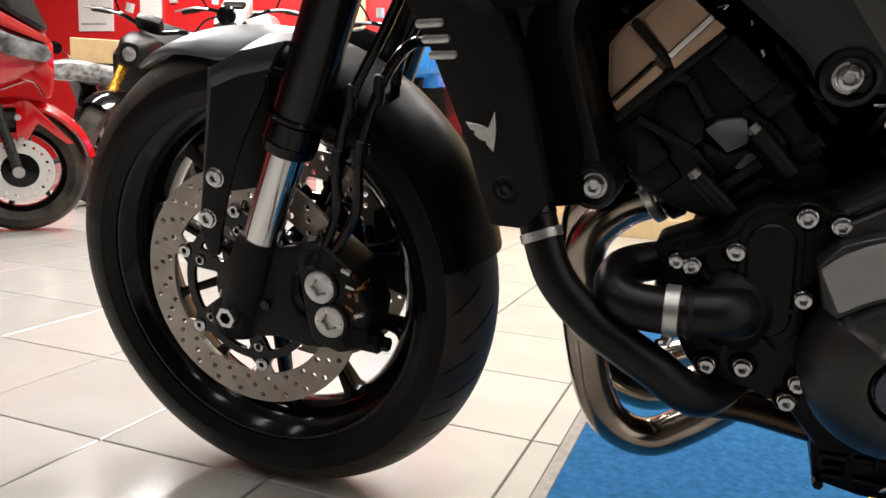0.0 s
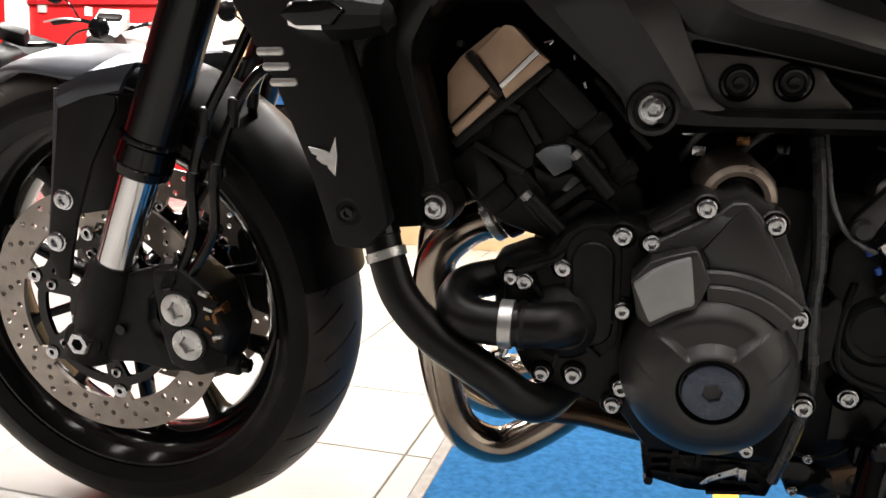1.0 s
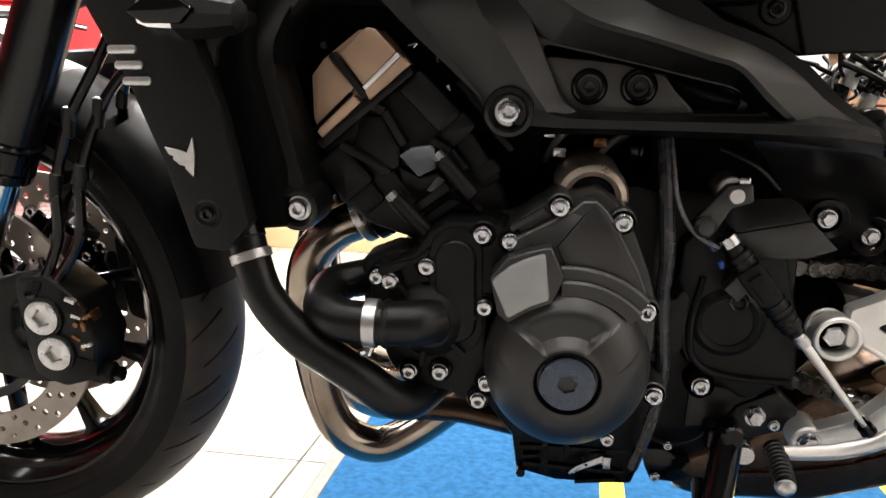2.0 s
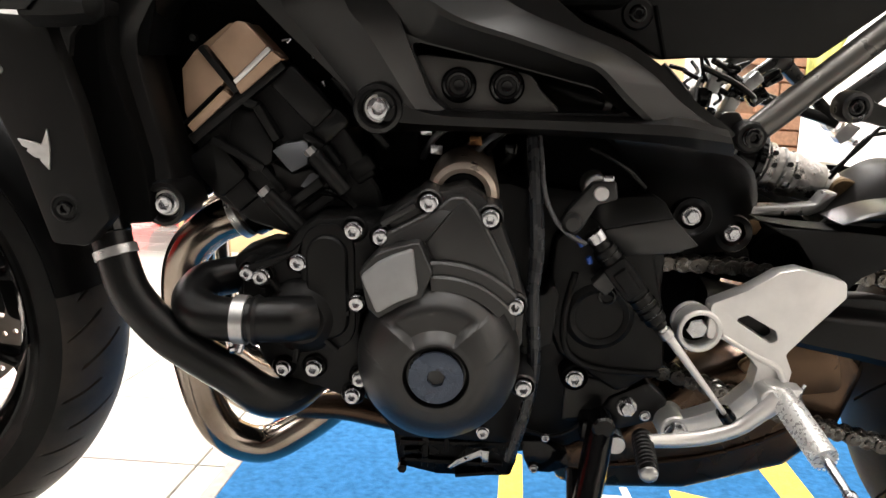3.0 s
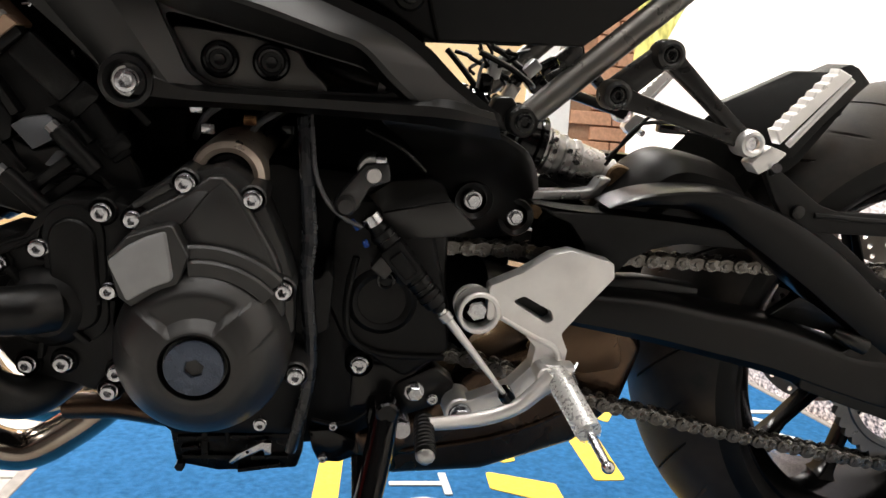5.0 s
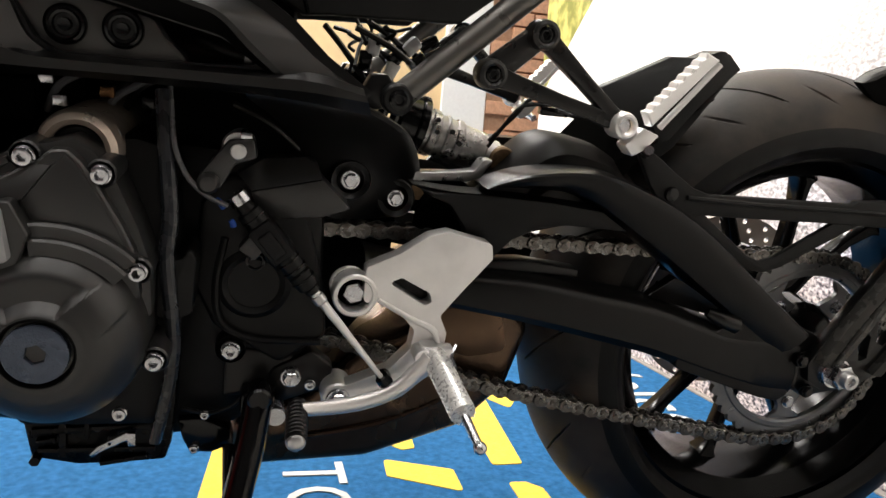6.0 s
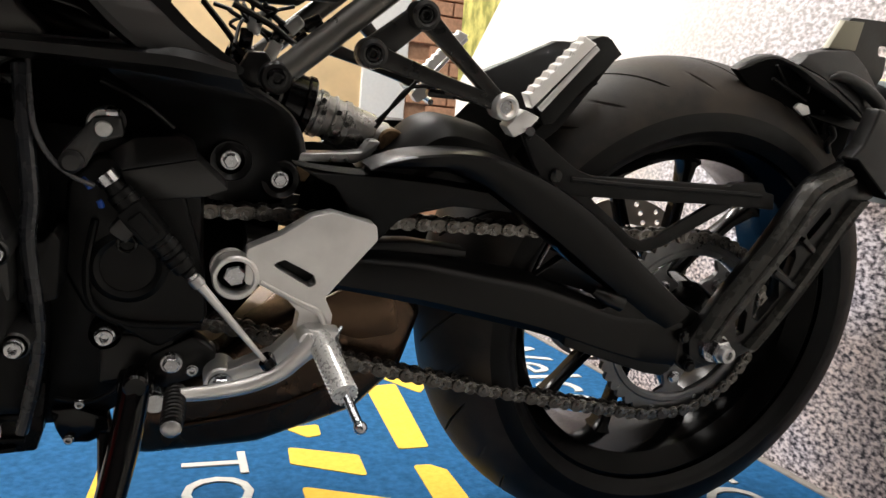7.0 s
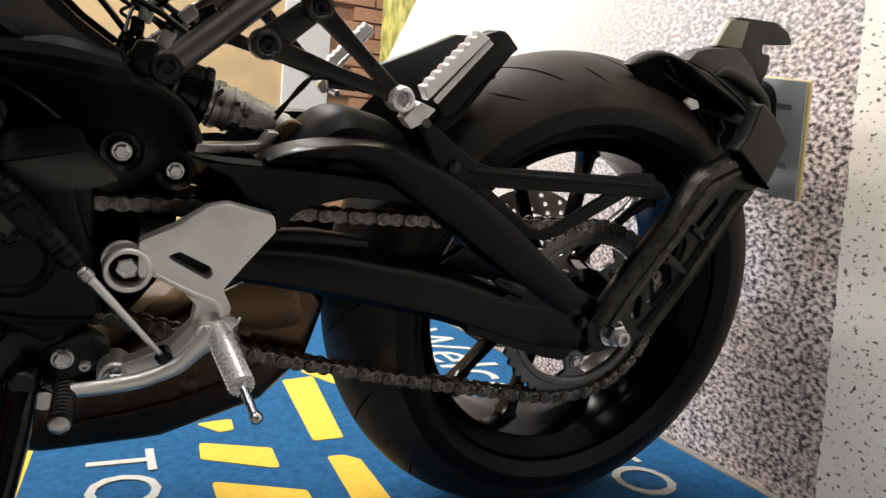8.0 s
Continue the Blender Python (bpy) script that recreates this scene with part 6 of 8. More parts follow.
part("slider_top", strip([[(0.9485, -0.122, 0.4826), (0.99, -0.118, 0.4795), (1.05, -0.118, 0.4785), (1.14, -0.118, 0.472)], [(0.9485, -0.1225, 0.4822), (0.99, -0.1275, 0.4785), (1.05, -0.129, 0.4775), (1.14, -0.129, 0.4700)]], -0.10), PLASTIC, cg)
part("slider_rubber", plate([(1.0, 0.402), (1.0, 0.409), (1.07, 0.412), (1.13, 0.405), (1.13, 0.398)], -0.115, -0.09, 0.002), HOSE, cg)
GB = bp("chain_guard", plate([(1.158, 0.536), (1.1735, 0.5328), (1.1871, 0.5257), (1.2015, 0.5157), (1.227, 0.5005, 0.012), (1.2482, 0.4945), (1.2953, 0.4950), (1.4195, 0.4957), (1.4262, 0.4993), (1.4649, 0.5019), (1.4717, 0.4926), (1.4846, 0.4902), (1.4885, 0.4726), (1.3949, 0.4739), (1.3073, 0.4731), (1.215, 0.4735), (1.195, 0.482), (1.180, 0.500)], -0.136, -0.126, 0.003, 2, r=0.003), PLASTIC, "black plastic chain guard")
part("guard_stay", plate([(1.222, 0.4755), (1.2444, 0.4760), (1.308, 0.4330), (1.3235, 0.4285), (1.3403, 0.4340), (1.405, 0.4760), (1.438, 0.4755), (1.350, 0.4230), (1.3297, 0.4165), (1.307, 0.4190), (1.259, 0.4484)], -0.134, -0.127, 0.002, 2, r=0.003), PLASTIC, GB)
part("guard_bolt", lathe([(0.0, -0.141), (0.0065, -0.140), (0.0075, -0.135)], at=(1.2033, 0, 0.4929), n=16), RIMBLACK, GB)
part("guard_ridge", tube([(1.222, -0.1365, 0.4905), (1.30, -0.137, 0.4885), (1.425, -0.137, 0.4890), (1.465, -0.137, 0.4880)], 0.0028, 8, 3), PLASTIC, GB)

# ---- chain and sprockets
def sprocket(x, z, y, teeth, r, holes, material):
    pts = []
    for i in range(teeth * 4):
        a = 2 * math.pi * i / (teeth * 4)
        pts.append((x + (r + (0.003, 0.001, -0.003, 0.001)[i % 4]) * math.cos(a), z + (r + (0.003, 0.001, -0.003, 0.001)[i % 4]) * math.sin(a)))
    return plate(pts, y - 0.0035, y + 0.0035, 0.0, holes=holes)


RS = (1.437, 0.312)
hl = [circle(*RS, 0.0915, 60)[::-1]]
SPROCKET = mat("grey_steel_sprocket", (0.17, 0.173, 0.178), 0.36, metal=0.85, spots=0.15, scale=60)
sp = part("rear_sprocket", sprocket(*RS, -0.088, 45, 0.1138, hl, SPROCKET), SPROCKET, REAR_WHEEL, "grey steel rear sprocket")
part("sprocket_lip", lathe([(0.0915, -0.0915), (0.0935, -0.093), (0.099, -0.093), (0.101, -0.0912)], at=(RS[0], 0, RS[1]), n=72), SPROCKET, sp)
for i in range(5):
    # arms that curve from the ring to the nuts
    a = i * 72 + 56
    ray = lambda r, d: (RS[0] + r * math.cos(radians(a + d)), RS[1] + r * math.sin(radians(a + d)))
    part("sprocket_arm", plate([ray(0.0925, -17), ray(0.0925, 17), ray(0.080, 8), ray(0.073, 9), ray(0.056, 22), ray(0.052, 0), ray(0.056, -22), ray(0.073, -9), ray(0.080, -8)], -0.0915, -0.085, 0.0012, 1, r=0.004), SPROCKET, sp)
part("sprocket_carrier", lathe([(0.02, -0.085), (0.05, -0.085), (0.056, -0.08), (0.058, -0.05), (0.02, -0.05)], at=(RS[0], 0, RS[1]), n=40), RIMBLACK, REAR_WHEEL)
for i in range(5):
    a = radians(i * 72 + 56)
    hex_bolt(REAR_WHEEL, RS[0] + 0.066 * math.cos(a), -0.0915, RS[1] + 0.066 * math.sin(a), 0.0065, 0.006, ZINC, "sprocket_nut")

CHAIN_T = bp("drive_chain", rod((0.80, -0.09, 0.372), (0.80, -0.086, 0.372), 0.03, n=24), CHAIN, "oiled steel drive chain")
path = [(0.80, 0.432), (0.878, 0.429), (0.976, 0.4285), (1.10, 0.4255), (1.25, 0.4245), (1.37, 0.4255), (1.437, 0.4258)]
for a in range(80, -81, -8):
    path.append((RS[0] + 0.1138 * math.cos(radians(a)), RS[1] + 0.1138 * math.sin(radians(a))))
path += [(1.437, 0.198), (1.39, 0.199), (1.289, 0.2165), (1.141, 0.2465), (1.037, 0.271), (0.926, 0.3065), (0.878, 0.3185), (0.80, 0.330)]
dense = spline(path, 10)
cum = [0.0]
for p, q in zip(dense, dense[1:]):
    cum.append(cum[-1] + math.hypot(q[0] - p[0], q[1] - p[1]))


def chain_at(s):
    k = min(max(int(np.searchsorted(cum, s)), 1), len(cum) - 1)
    t = (s - cum[k - 1]) / (cum[k] - cum[k - 1])
    return dense[k - 1][0] * (1 - t) + dense[k][0] * t, dense[k - 1][1] * (1 - t) + dense[k][1] * t


PITCH = 0.015875


def link_mesh(outer):
    w, h = (0.0085, 0.0075) if outer else (0.0058, 0.0077)
    shape = []
    for cx, a0 in ((PITCH / 2, -100), (-PITCH / 2, 80)):
        shape += [(cx + h * math.cos(radians(a0 + 200 * i / 6)), h * math.sin(radians(a0 + 200 * i / 6))) for i in range(7)]
        shape.append((0.0, 0.0052 if cx > 0 else -0.0052))
    bm = join(plate(shape, -w - 0.0022, -w, 0.0005, 1), plate(shape, w, w + 0.0022))
    if outer:
        for cx in (-PITCH / 2, PITCH / 2):
            join(bm, rod((cx, -w - 0.0036, 0), (cx, w + 0.0036, 0), 0.0031, n=10))
    else:
        for cx in (-PITCH / 2, PITCH / 2):
            join(bm, rod((cx, -w, 0), (cx, w, 0), 0.005, n=10))
    return bm


protos = [None, None]
count = int(cum[-1] / PITCH)
for i in range(count):
    a, b = chain_at(i * PITCH), chain_at((i + 1) * PITCH)
    k = i % 2
    if protos[k] is None:
        ob = part("chain_link", link_mesh(k == 0), CHAIN, CHAIN_T)
        protos[k] = ob.data
    else:
        ob = new("chain_link", protos[k])
        ob.parent = CHAIN_T
    ob.matrix_local = Matrix.Translation(((a[0] + b[0]) / 2, -0.088, (a[1] + b[1]) / 2)) @ Matrix.Rotation(-math.atan2(b[1] - a[1], b[0] - a[0]), 4, "Y")

# ---- sprocket cover, gear linkage, clips and cables
sc = bp("sprocket_cover", plate([(0.762, 0.468), (0.782, 0.49), (0.84, 0.488), (0.852, 0.44), (0.864, 0.40), (0.868, 0.356), (0.83, 0.330), (0.775, 0.364), (0.758, 0.40)], -0.182, -0.12, 0.006, 3, r=0.012), ENGINE, "matt black sprocket cover")
# wedge in the lighter cover grey: the light on its faces is put in
part("cover_wedge", facet([(0.8000, -0.1950, 0.4808), (0.8544, -0.1955, 0.4938), (0.8782, -0.1935, 0.4717), (0.8576, -0.1925, 0.4632), (0.8089, -0.1925, 0.4586)], -0.15, 0.0012), COVER, sc)
part("wedge_top", facet([(0.7889, -0.178, 0.4915), (0.8080, -0.174, 0.5039), (0.8420, -0.174, 0.5080), (0.8515, -0.178, 0.5028), (0.8546, -0.1945, 0.4944), (0.7998, -0.1940, 0.4814)], -0.15, 0.0012), COVER, sc)
part("cover_ring", lathe([(0.0, -0.179), (0.019, -0.179), (0.021, -0.183), (0.025, -0.1855), (0.028, -0.184), (0.031, -0.181)], at=(0.806, 0, 0.402), n=40), ENGINE, sc)
part("cover_lip", tube([(0.782, -0.183, 0.44), (0.776, -0.184, 0.40), (0.782, -0.184, 0.368), (0.81, -0.184, 0.354), (0.863, -0.183, 0.352)], 0.003, 8, 5), ENGINE, sc)
bp("hose_guide", plate([(0.738, 0.416), (0.756, 0.420), (0.763, 0.43), (0.768, 0.42), (0.766, 0.375), (0.75, 0.368), (0.738, 0.372)], -0.186, -0.13, 0.005, 3, r=0.004), ENGINE, "matt black hose guide")
for x, z, r in ((0.790, 0.345, 0.0078),):
    socket_bolt(sc, x, -0.186, z, r, 0.006)
    part("bolt_boss", lathe([(r * 1.5, -0.186), (r * 1.6, -0.184), (r * 1.6, -0.16)], at=(x, 0, z), n=20), ENGINE, sc)
placed(sc, 1.0731, -0.0517, 0.0574, -0.0448)
for x, y, z, r in ((0.8940, -0.1055, 0.4790, 0.0068), (0.9410, -0.086, 0.4608, 0.0064), (0.8507, -0.1305, 0.294, 0.0076)):
    b = hex_bolt(BIKE, x, y, z, r, 0.008)
    part("bolt_flange", lathe([(0.0, y - 0.0015), (r * 1.28, y - 0.0015), (r * 1.36, y)], at=(x, 0, z), n=20), ZINC, b)
    if r < 0.007:
        part("bolt_seat", lathe([(0.0125, y - 0.001), (0.0175, y - 0.004), (0.019, y - 0.001), (0.019, y + 0.01)], at=(x, 0, z), n=24), FRAMEBLACK, b)
socket_bolt(BIKE, 0.8687, -0.1305, 0.2862, 0.0055, 0.004)
# gear shaft lever at the top of the linkage
lv = bp("gear_shaft_lever", plate([(0.766, 0.480), (0.768, 0.489), (0.781, 0.506), (0.789, 0.516), (0.808, 0.519), (0.811, 0.503), (0.794, 0.497), (0.784, 0.477), (0.774, 0.473)], -0.177, -0.165, 0.003, 2, r=0.004), COVER, "dark grey gear shaft lever")
part("gear_shaft", join(rod((0.795, -0.168, 0.510), (0.797, -0.13, 0.508), 0.0125, n=24, bevel=0.0015), rod((0.796, -0.1795, 0.5076), (0.796, -0.17, 0.5076), 0.0064, n=20, bevel=0.0008)), ALLOY, lv, "bright gear shaft end")
part("lever_clamp", box(0.797, 0.806, -0.176, -0.155, 0.5175, 0.523, 0.0015), ZINC, lv)
part("lever_joint", lathe([(0.0, -0.1845), (0.006, -0.1835), (0.0088, -0.180), (0.0088, -0.168)], at=(0.7745, 0, 0.4815), n=20), COVER, lv)
# quickshifter body and bright gear rod
qs = bp("gear_rod", rod((0.8535, -0.207, 0.404), (0.916, -0.212, 0.330), 0.0042, 0.0020, 16), SILVER, "bright tapered gear rod")
part("rod_neck", rod((0.849, -0.2065, 0.4095), (0.8555, -0.2072, 0.4015), 0.0036, n=12), ZINC, qs)
part("rod_collar", rod((0.8545, -0.207, 0.4025), (0.860, -0.2075, 0.396), 0.0056, n=16, bevel=0.001), ALLOY, qs)
part("rod_joint", join(rod((0.917, -0.214, 0.329), (0.917, -0.198, 0.329), 0.0065, n=16, bevel=0.001), rod((0.913, -0.2125, 0.3335), (0.918, -0.2125, 0.328), 0.006, n=12)), RIMBLACK, qs)
Q0, Q1 = Vector((0.790, -0.2035, 0.478)), Vector((0.8515, -0.2065, 0.4060))
seg = lambda t0, t1, r, r2=None: rod(Q0.lerp(Q1, t0), Q0.lerp(Q1, t1), r, r2, 20, 0.0012)
for t0, t1, r0, r1 in ((0.0, 0.16, 0.0062, 0.0075), (0.14, 0.30, 0.0098, 0.0098), (0.30, 0.36, 0.0078, 0.0078), (0.35, 0.56, 0.0112, 0.0108), (0.56, 0.60, 0.0085, 0.0085), (0.59, 0.80, 0.0095, 0.0095), (0.80, 0.96, 0.0098, 0.0088), (0.96, 1.02, 0.006, 0.006)):
    part("sensor_section", seg(t0, t1, r0, r1), ENGINE, qs, "matt black shift sensor section")
side = Matrix.Translation(Q0.lerp(Q1, 0.45)) @ (Q1 - Q0).to_track_quat("Z", "Y").to_matrix().to_4x4()
part("sensor_housing", moved(box(-0.0125, 0.0125, -0.010, 0.010, -0.017, 0.017, 0.003), side), PLASTIC, qs)
part("sensor_latch", moved(box(-0.017, -0.010, -0.006, 0.006, -0.010, 0.012, 0.002), side), PLASTIC, qs)
for t in (0.20, 0.27, 0.66, 0.74, 0.86):
    part("sensor_rib", seg(t, t + 0.018, 0.0106), RIMBLACK, qs)
part("sensor_plug", moved(box(-0.008, 0.008, -0.007, 0.007, -0.012, 0.012, 0.002), Matrix.Translation((0.806, -0.2, 0.442)) @ Matrix.Rotation(radians(38), 4, "Y")), COVER, qs)
part("sensor_clip", rod((0.789, -0.2045, 0.4805), (0.794, -0.2045, 0.474), 0.0085, n=14), ZINC, qs)
BLUESLEEVE = mat("blue_wire_sleeve", (0.006, 0.05, 0.28), 0.4)
for sp in ([(0.7755, -0.207, 0.4760), (0.7785, -0.209, 0.4738), (0.7810, -0.208, 0.4700)], [(0.7865, -0.2085, 0.4610), (0.7880, -0.2085, 0.4585), (0.7885, -0.208, 0.4560)]):
    part("blue_sleeve", tube(sp, 0.0024, 10, 4), BLUESLEEVE, qs, "blue wire sleeve")
part("wire_ring", moved(lathe([(0.0065 + 0.0014 * math.cos(q), 0.0014 * math.sin(q)) for q in [2 * math.pi * j / 8 for j in range(8)]], n=20, closed=True), Matrix.Translation((0.806, -0.205, 0.428))), RIMBLACK, qs)
placed(qs, 1.0726, -0.0513, 0.057, -0.0445)
bp("clutch_cable", tube([(0.742, -0.155, 0.56), (0.746, -0.17, 0.53), (0.750, -0.178, 0.505), (0.760, -0.178, 0.484), (0.774, -0.174, 0.470), (0.789, -0.168, 0.462)], 0.0021, 10, 6), mat("grey_sheathed_cable", (0.07, 0.07, 0.075), 0.28), "grey sheathed cable")
bp("drain_hose", tube([(0.738, -0.16, 0.548), (0.742, -0.172, 0.51), (0.747, -0.18, 0.455), (0.746, -0.186, 0.42), (0.7515, -0.187, 0.364), (0.7515, -0.184, 0.329), (0.7460, -0.180, 0.293), (0.7380, -0.176, 0.2555)],
                      [0.006, 0.0065, 0.0065, 0.006, 0.006, 0.0055, 0.0055, 0.005], 12, 6), mat("blue_grey_rubber_hose", (0.016, 0.0175, 0.021), 0.26, spots=0.2), "grey-black drain hose")
for a, b in (((0.79, -0.13, 0.540), (0.845, -0.12, 0.505)),):
    bp("vent_hose", tube([a, tuple((np.array(a) + np.array(b)) / 2 + np.array((0.004, -0.006, 0.003))), b], 0.0024, 10, 5), HOSE)
# ---- rider footrest hanger, shift lever, footrest
FB = bp("footrest_hanger", plate([(0.902, 0.4165), (0.93, 0.430), (0.955, 0.4475), (0.972, 0.452), (1.012, 0.443, 0.006), (1.0145, 0.429), (0.99, 0.398), (0.972, 0.374), (0.98, 0.358), (0.978, 0.335), (0.962, 0.32), (0.942, 0.306), (0.90, 0.291), (0.884, 0.289), (0.876, 0.300), (0.900, 0.309), (0.930, 0.322), (0.948, 0.342), (0.95, 0.36), (0.938, 0.373), (0.913, 0.386), (0.902, 0.384)],
                                 -0.1735, -0.156, 0.0045, 4, r=0.005, holes=[rounded([(0.923, 0.4035), (0.934, 0.4085), (0.960, 0.3955), (0.9635, 0.387), (0.957, 0.3835)], 0.004)[::-1]]), SILVER, "satin silver cast footrest hanger with heel plate")
part("hanger_ring", lathe([(0.0148, -0.160), (0.0148, -0.1765), (0.0156, -0.1780), (0.0182, -0.1780), (0.0195, -0.1765), (0.0195, -0.160), (0.0148, -0.160)], at=(0.894, 0, 0.392), n=40), SILVER, FB)
part("pivot_bolt", hexagon(0.894, 0.392, 0.0095, -0.172, -0.158, 0.0015, 0.25), ZINC, FB)
# near-black disc: the shadow inside the ring is put into its colour
part("ring_floor", lathe([(0.0, -0.1605), (0.0150, -0.1605)], at=(0.894, 0, 0.392), n=28), DARK, FB)
part("rear_washer", lathe([(0.0150, -0.1595), (0.0165, -0.1595), (0.0172, -0.1585), (0.0172, -0.156), (0.0150, -0.156)], at=(0.8905, 0, 0.3955), n=32, closed=True), SILVER, FB)
# near-black disc in place of the shaded gap inside the washer
part("rear_bush", lathe([(0.0, -0.157), (0.0150, -0.157)], at=(0.8905, 0, 0.3955), n=24), DARK, FB)
part("lower_boss", lathe([(0.0, -0.173), (0.013, -0.173), (0.0145, -0.171), (0.0145, -0.14)], at=(0.887, 0, 0.293), n=28), SILVER, FB)
hex_bolt(FB, 0.887, -0.174, 0.293, 0.0085, 0.007)
part("hanger_tab", plate(slot(0.942, 0.306, 0.938, 0.296, 0.016), -0.164, -0.158, 0.002, 2, holes=[circle(0.938, 0.295, 0.004, 14)[::-1]]), ALLOY, FB)
part("hanger_rib", tube([(0.915, -0.174, 0.388), (0.945, -0.176, 0.372), (0.966, -0.177, 0.362), (0.974, -0.178, 0.345)], [0.002, 0.0025, 0.003, 0.003], 10, 5), SILVER, FB)
placed(FB, 1.0343, -0.0243, 0.0269, -0.021)
sl = bp("shift_lever", tube([(0.8575, -0.190, 0.2915), (0.884, -0.182, 0.2895), (0.914, -0.176, 0.2915), (0.9417, -0.174, 0.302), (0.958, -0.175, 0.318), (0.972, -0.176, 0.333)], [0.0062, 0.007, 0.0075, 0.0078, 0.0085, 0.011], 16, 6, flat=0.75), SILVER, "satin silver gear shift lever")
part("toe_peg", tube([(0.855, -0.178, 0.290), (0.8535, -0.200, 0.2855), (0.852, -0.226, 0.281)], [0.0085, 0.0085, 0.0085], 20, 6), HOSE, sl, "black ribbed rubber toe peg")
for i in range(9):
    t = i / 8
    part("rubber_rib", moved(lathe([(0.0082, -0.0012), (0.0094, 0.0), (0.0082, 0.0012)], n=20), Matrix.Translation((0.8545 - 0.0022 * t, -0.184 - 0.038 * t, 0.2888 - 0.0072 * t))), HOSE, sl)
part("peg_end", lathe([(0.0, -0.2275), (0.004, -0.227), (0.007, -0.225), (0.0085, -0.2215), (0.0085, -0.219)], at=(0.852, -0.004, 0.2808), n=22), ALLOY, sl, "bright domed peg end")
fr = bp("rider_footrest", tube([(0.966, -0.192, 0.342), (0.969, -0.21, 0.338), (0.974, -0.24, 0.329), (0.977, -0.258, 0.323)], [0.0115, 0.0112, 0.0108, 0.0105], 22, 5), PEG, "silver knurled rider footrest")
knurl = bmesh.new()
for i in range(20):
    for a in range(18):
        q = radians(20 * a + 10 * (i % 2))
        c = Vector((0.966, -0.192, 0.342)).lerp(Vector((0.977, -0.258, 0.323)), 0.22 + 0.76 * i / 19)
        bmesh.ops.create_cube(knurl, size=1, matrix=Matrix.Translation(c) @ Matrix.Rotation(q, 4, "Y") @ Matrix.Translation((0, 0, 0.0106)) @ Matrix.Rotation(radians(45), 4, "Z") @ Matrix.Diagonal((0.0018, 0.0018, 0.0009, 1)))
tagged(part("knurl", knurl, PEG, fr, "", False), kind="stuff")
part("footrest_clevis", join(rod((0.963, -0.183, 0.352), (0.963, -0.183, 0.330), 0.012, n=20, bevel=0.002), rod((0.955, -0.198, 0.343), (0.955, -0.176, 0.343), 0.008, n=18, bevel=0.001), box(0.958, 0.983, -0.196, -0.178, 0.338, 0.352, 0.003)), SILVER, fr)
part("split_pin", tube([(0.985, -0.19, 0.354), (0.980, -0.196, 0.346), (0.984, -0.20, 0.336), (0.979, -0.204, 0.329)], 0.0016, 6, 4), ZINC, fr)
part("clevis_bolt", lathe([(0.0, -0.2015), (0.004, -0.2015), (0.006, -0.20), (0.006, -0.195)], at=(0.957, 0, 0.3425), n=18), ZINC, fr)
part("feeler_pin", join(rod((0.977, -0.256, 0.3235), (0.983, -0.285, 0.3115), 0.0042, 0.0036, 14), moved(lathe([(0.0055 * math.sin(q), -0.0055 * math.cos(q)) for q in [math.pi * j / 8 for j in range(9)]], n=16), Matrix.Translation((0.984, -0.289, 0.310)))), ZINC, fr, "bright feeler pin with a ball end")
placed(fr, 1.0376, -0.0266, 0.0295, -0.0231)
# ---- side stand
ss = bp("side_stand", tube([(0.8225, -0.158, 0.288), (0.817, -0.170, 0.25), (0.809, -0.186, 0.212), (0.788, -0.235, 0.125), (0.765, -0.278, 0.055)], [0.0125, 0.0135, 0.0130, 0.011, 0.010], 20, 6), RIMBLACK, "black tubular side stand, folded out")
part("stand_foot", moved(box(-0.03, 0.026, -0.02, 0.02, -0.004, 0.004, 0.003), Matrix.Translation((0.760, -0.285, 0.0495)) @ Matrix.Rotation(-LEAN, 4, "X")), RIMBLACK, ss)
part("stand_bracket", plate([(0.820, 0.275), (0.834, 0.301), (0.868, 0.319), (0.890, 0.302), (0.886, 0.282), (0.842, 0.266)], -0.1285, -0.105, 0.003, 2, r=0.006), FRAMEBLACK, ss)
part("stand_yoke", join(rod((0.8225, -0.172, 0.2905), (0.8225, -0.145, 0.2905), 0.0105, n=20, bevel=0.002), box(0.806, 0.838, -0.150, -0.120, 0.262, 0.286, 0.005)), RIMBLACK, ss)
part("stand_spring", tube([(0.798, -0.165, 0.245), (0.80, -0.195, 0.18), (0.79, -0.225, 0.12)], 0.0052, 10, 5), RIMBLACK, ss)
for i in range(20):
    c = Vector((0.802, -0.19, 0.192)).lerp(Vector((0.79, -0.222, 0.128)), i / 19)
    part("spring_turn", moved(lathe([(0.0062, -0.0012), (0.0072, 0.0), (0.0062, 0.0012)], n=14), Matrix.Translation(c) @ Vector((0, 1, 0)).rotation_difference(Vector((-0.012, -0.032, -0.064))).to_matrix().to_4x4()), RIMBLACK, ss)
part("stand_pivot", lathe([(0.0, -0.160), (0.0085, -0.160), (0.0095, -0.158), (0.0095, -0.14)], at=(0.838, 0, 0.268), n=24), ZINC, ss)
part("stand_switch", plate([(0.7520, 0.2510), (0.7715, 0.2525), (0.7986, 0.2409), (0.8020, 0.2260), (0.7830, 0.2175), (0.7630, 0.2185), (0.7565, 0.2320)], -0.132, -0.112, 0.003, 2, r=0.002), RIMBLACK, ss)
for sx, sz in ((0.7756, 0.2568), (0.7671, 0.2222)):
    socket_bolt(ss, sx, -0.132, sz, 0.0045, 0.004)
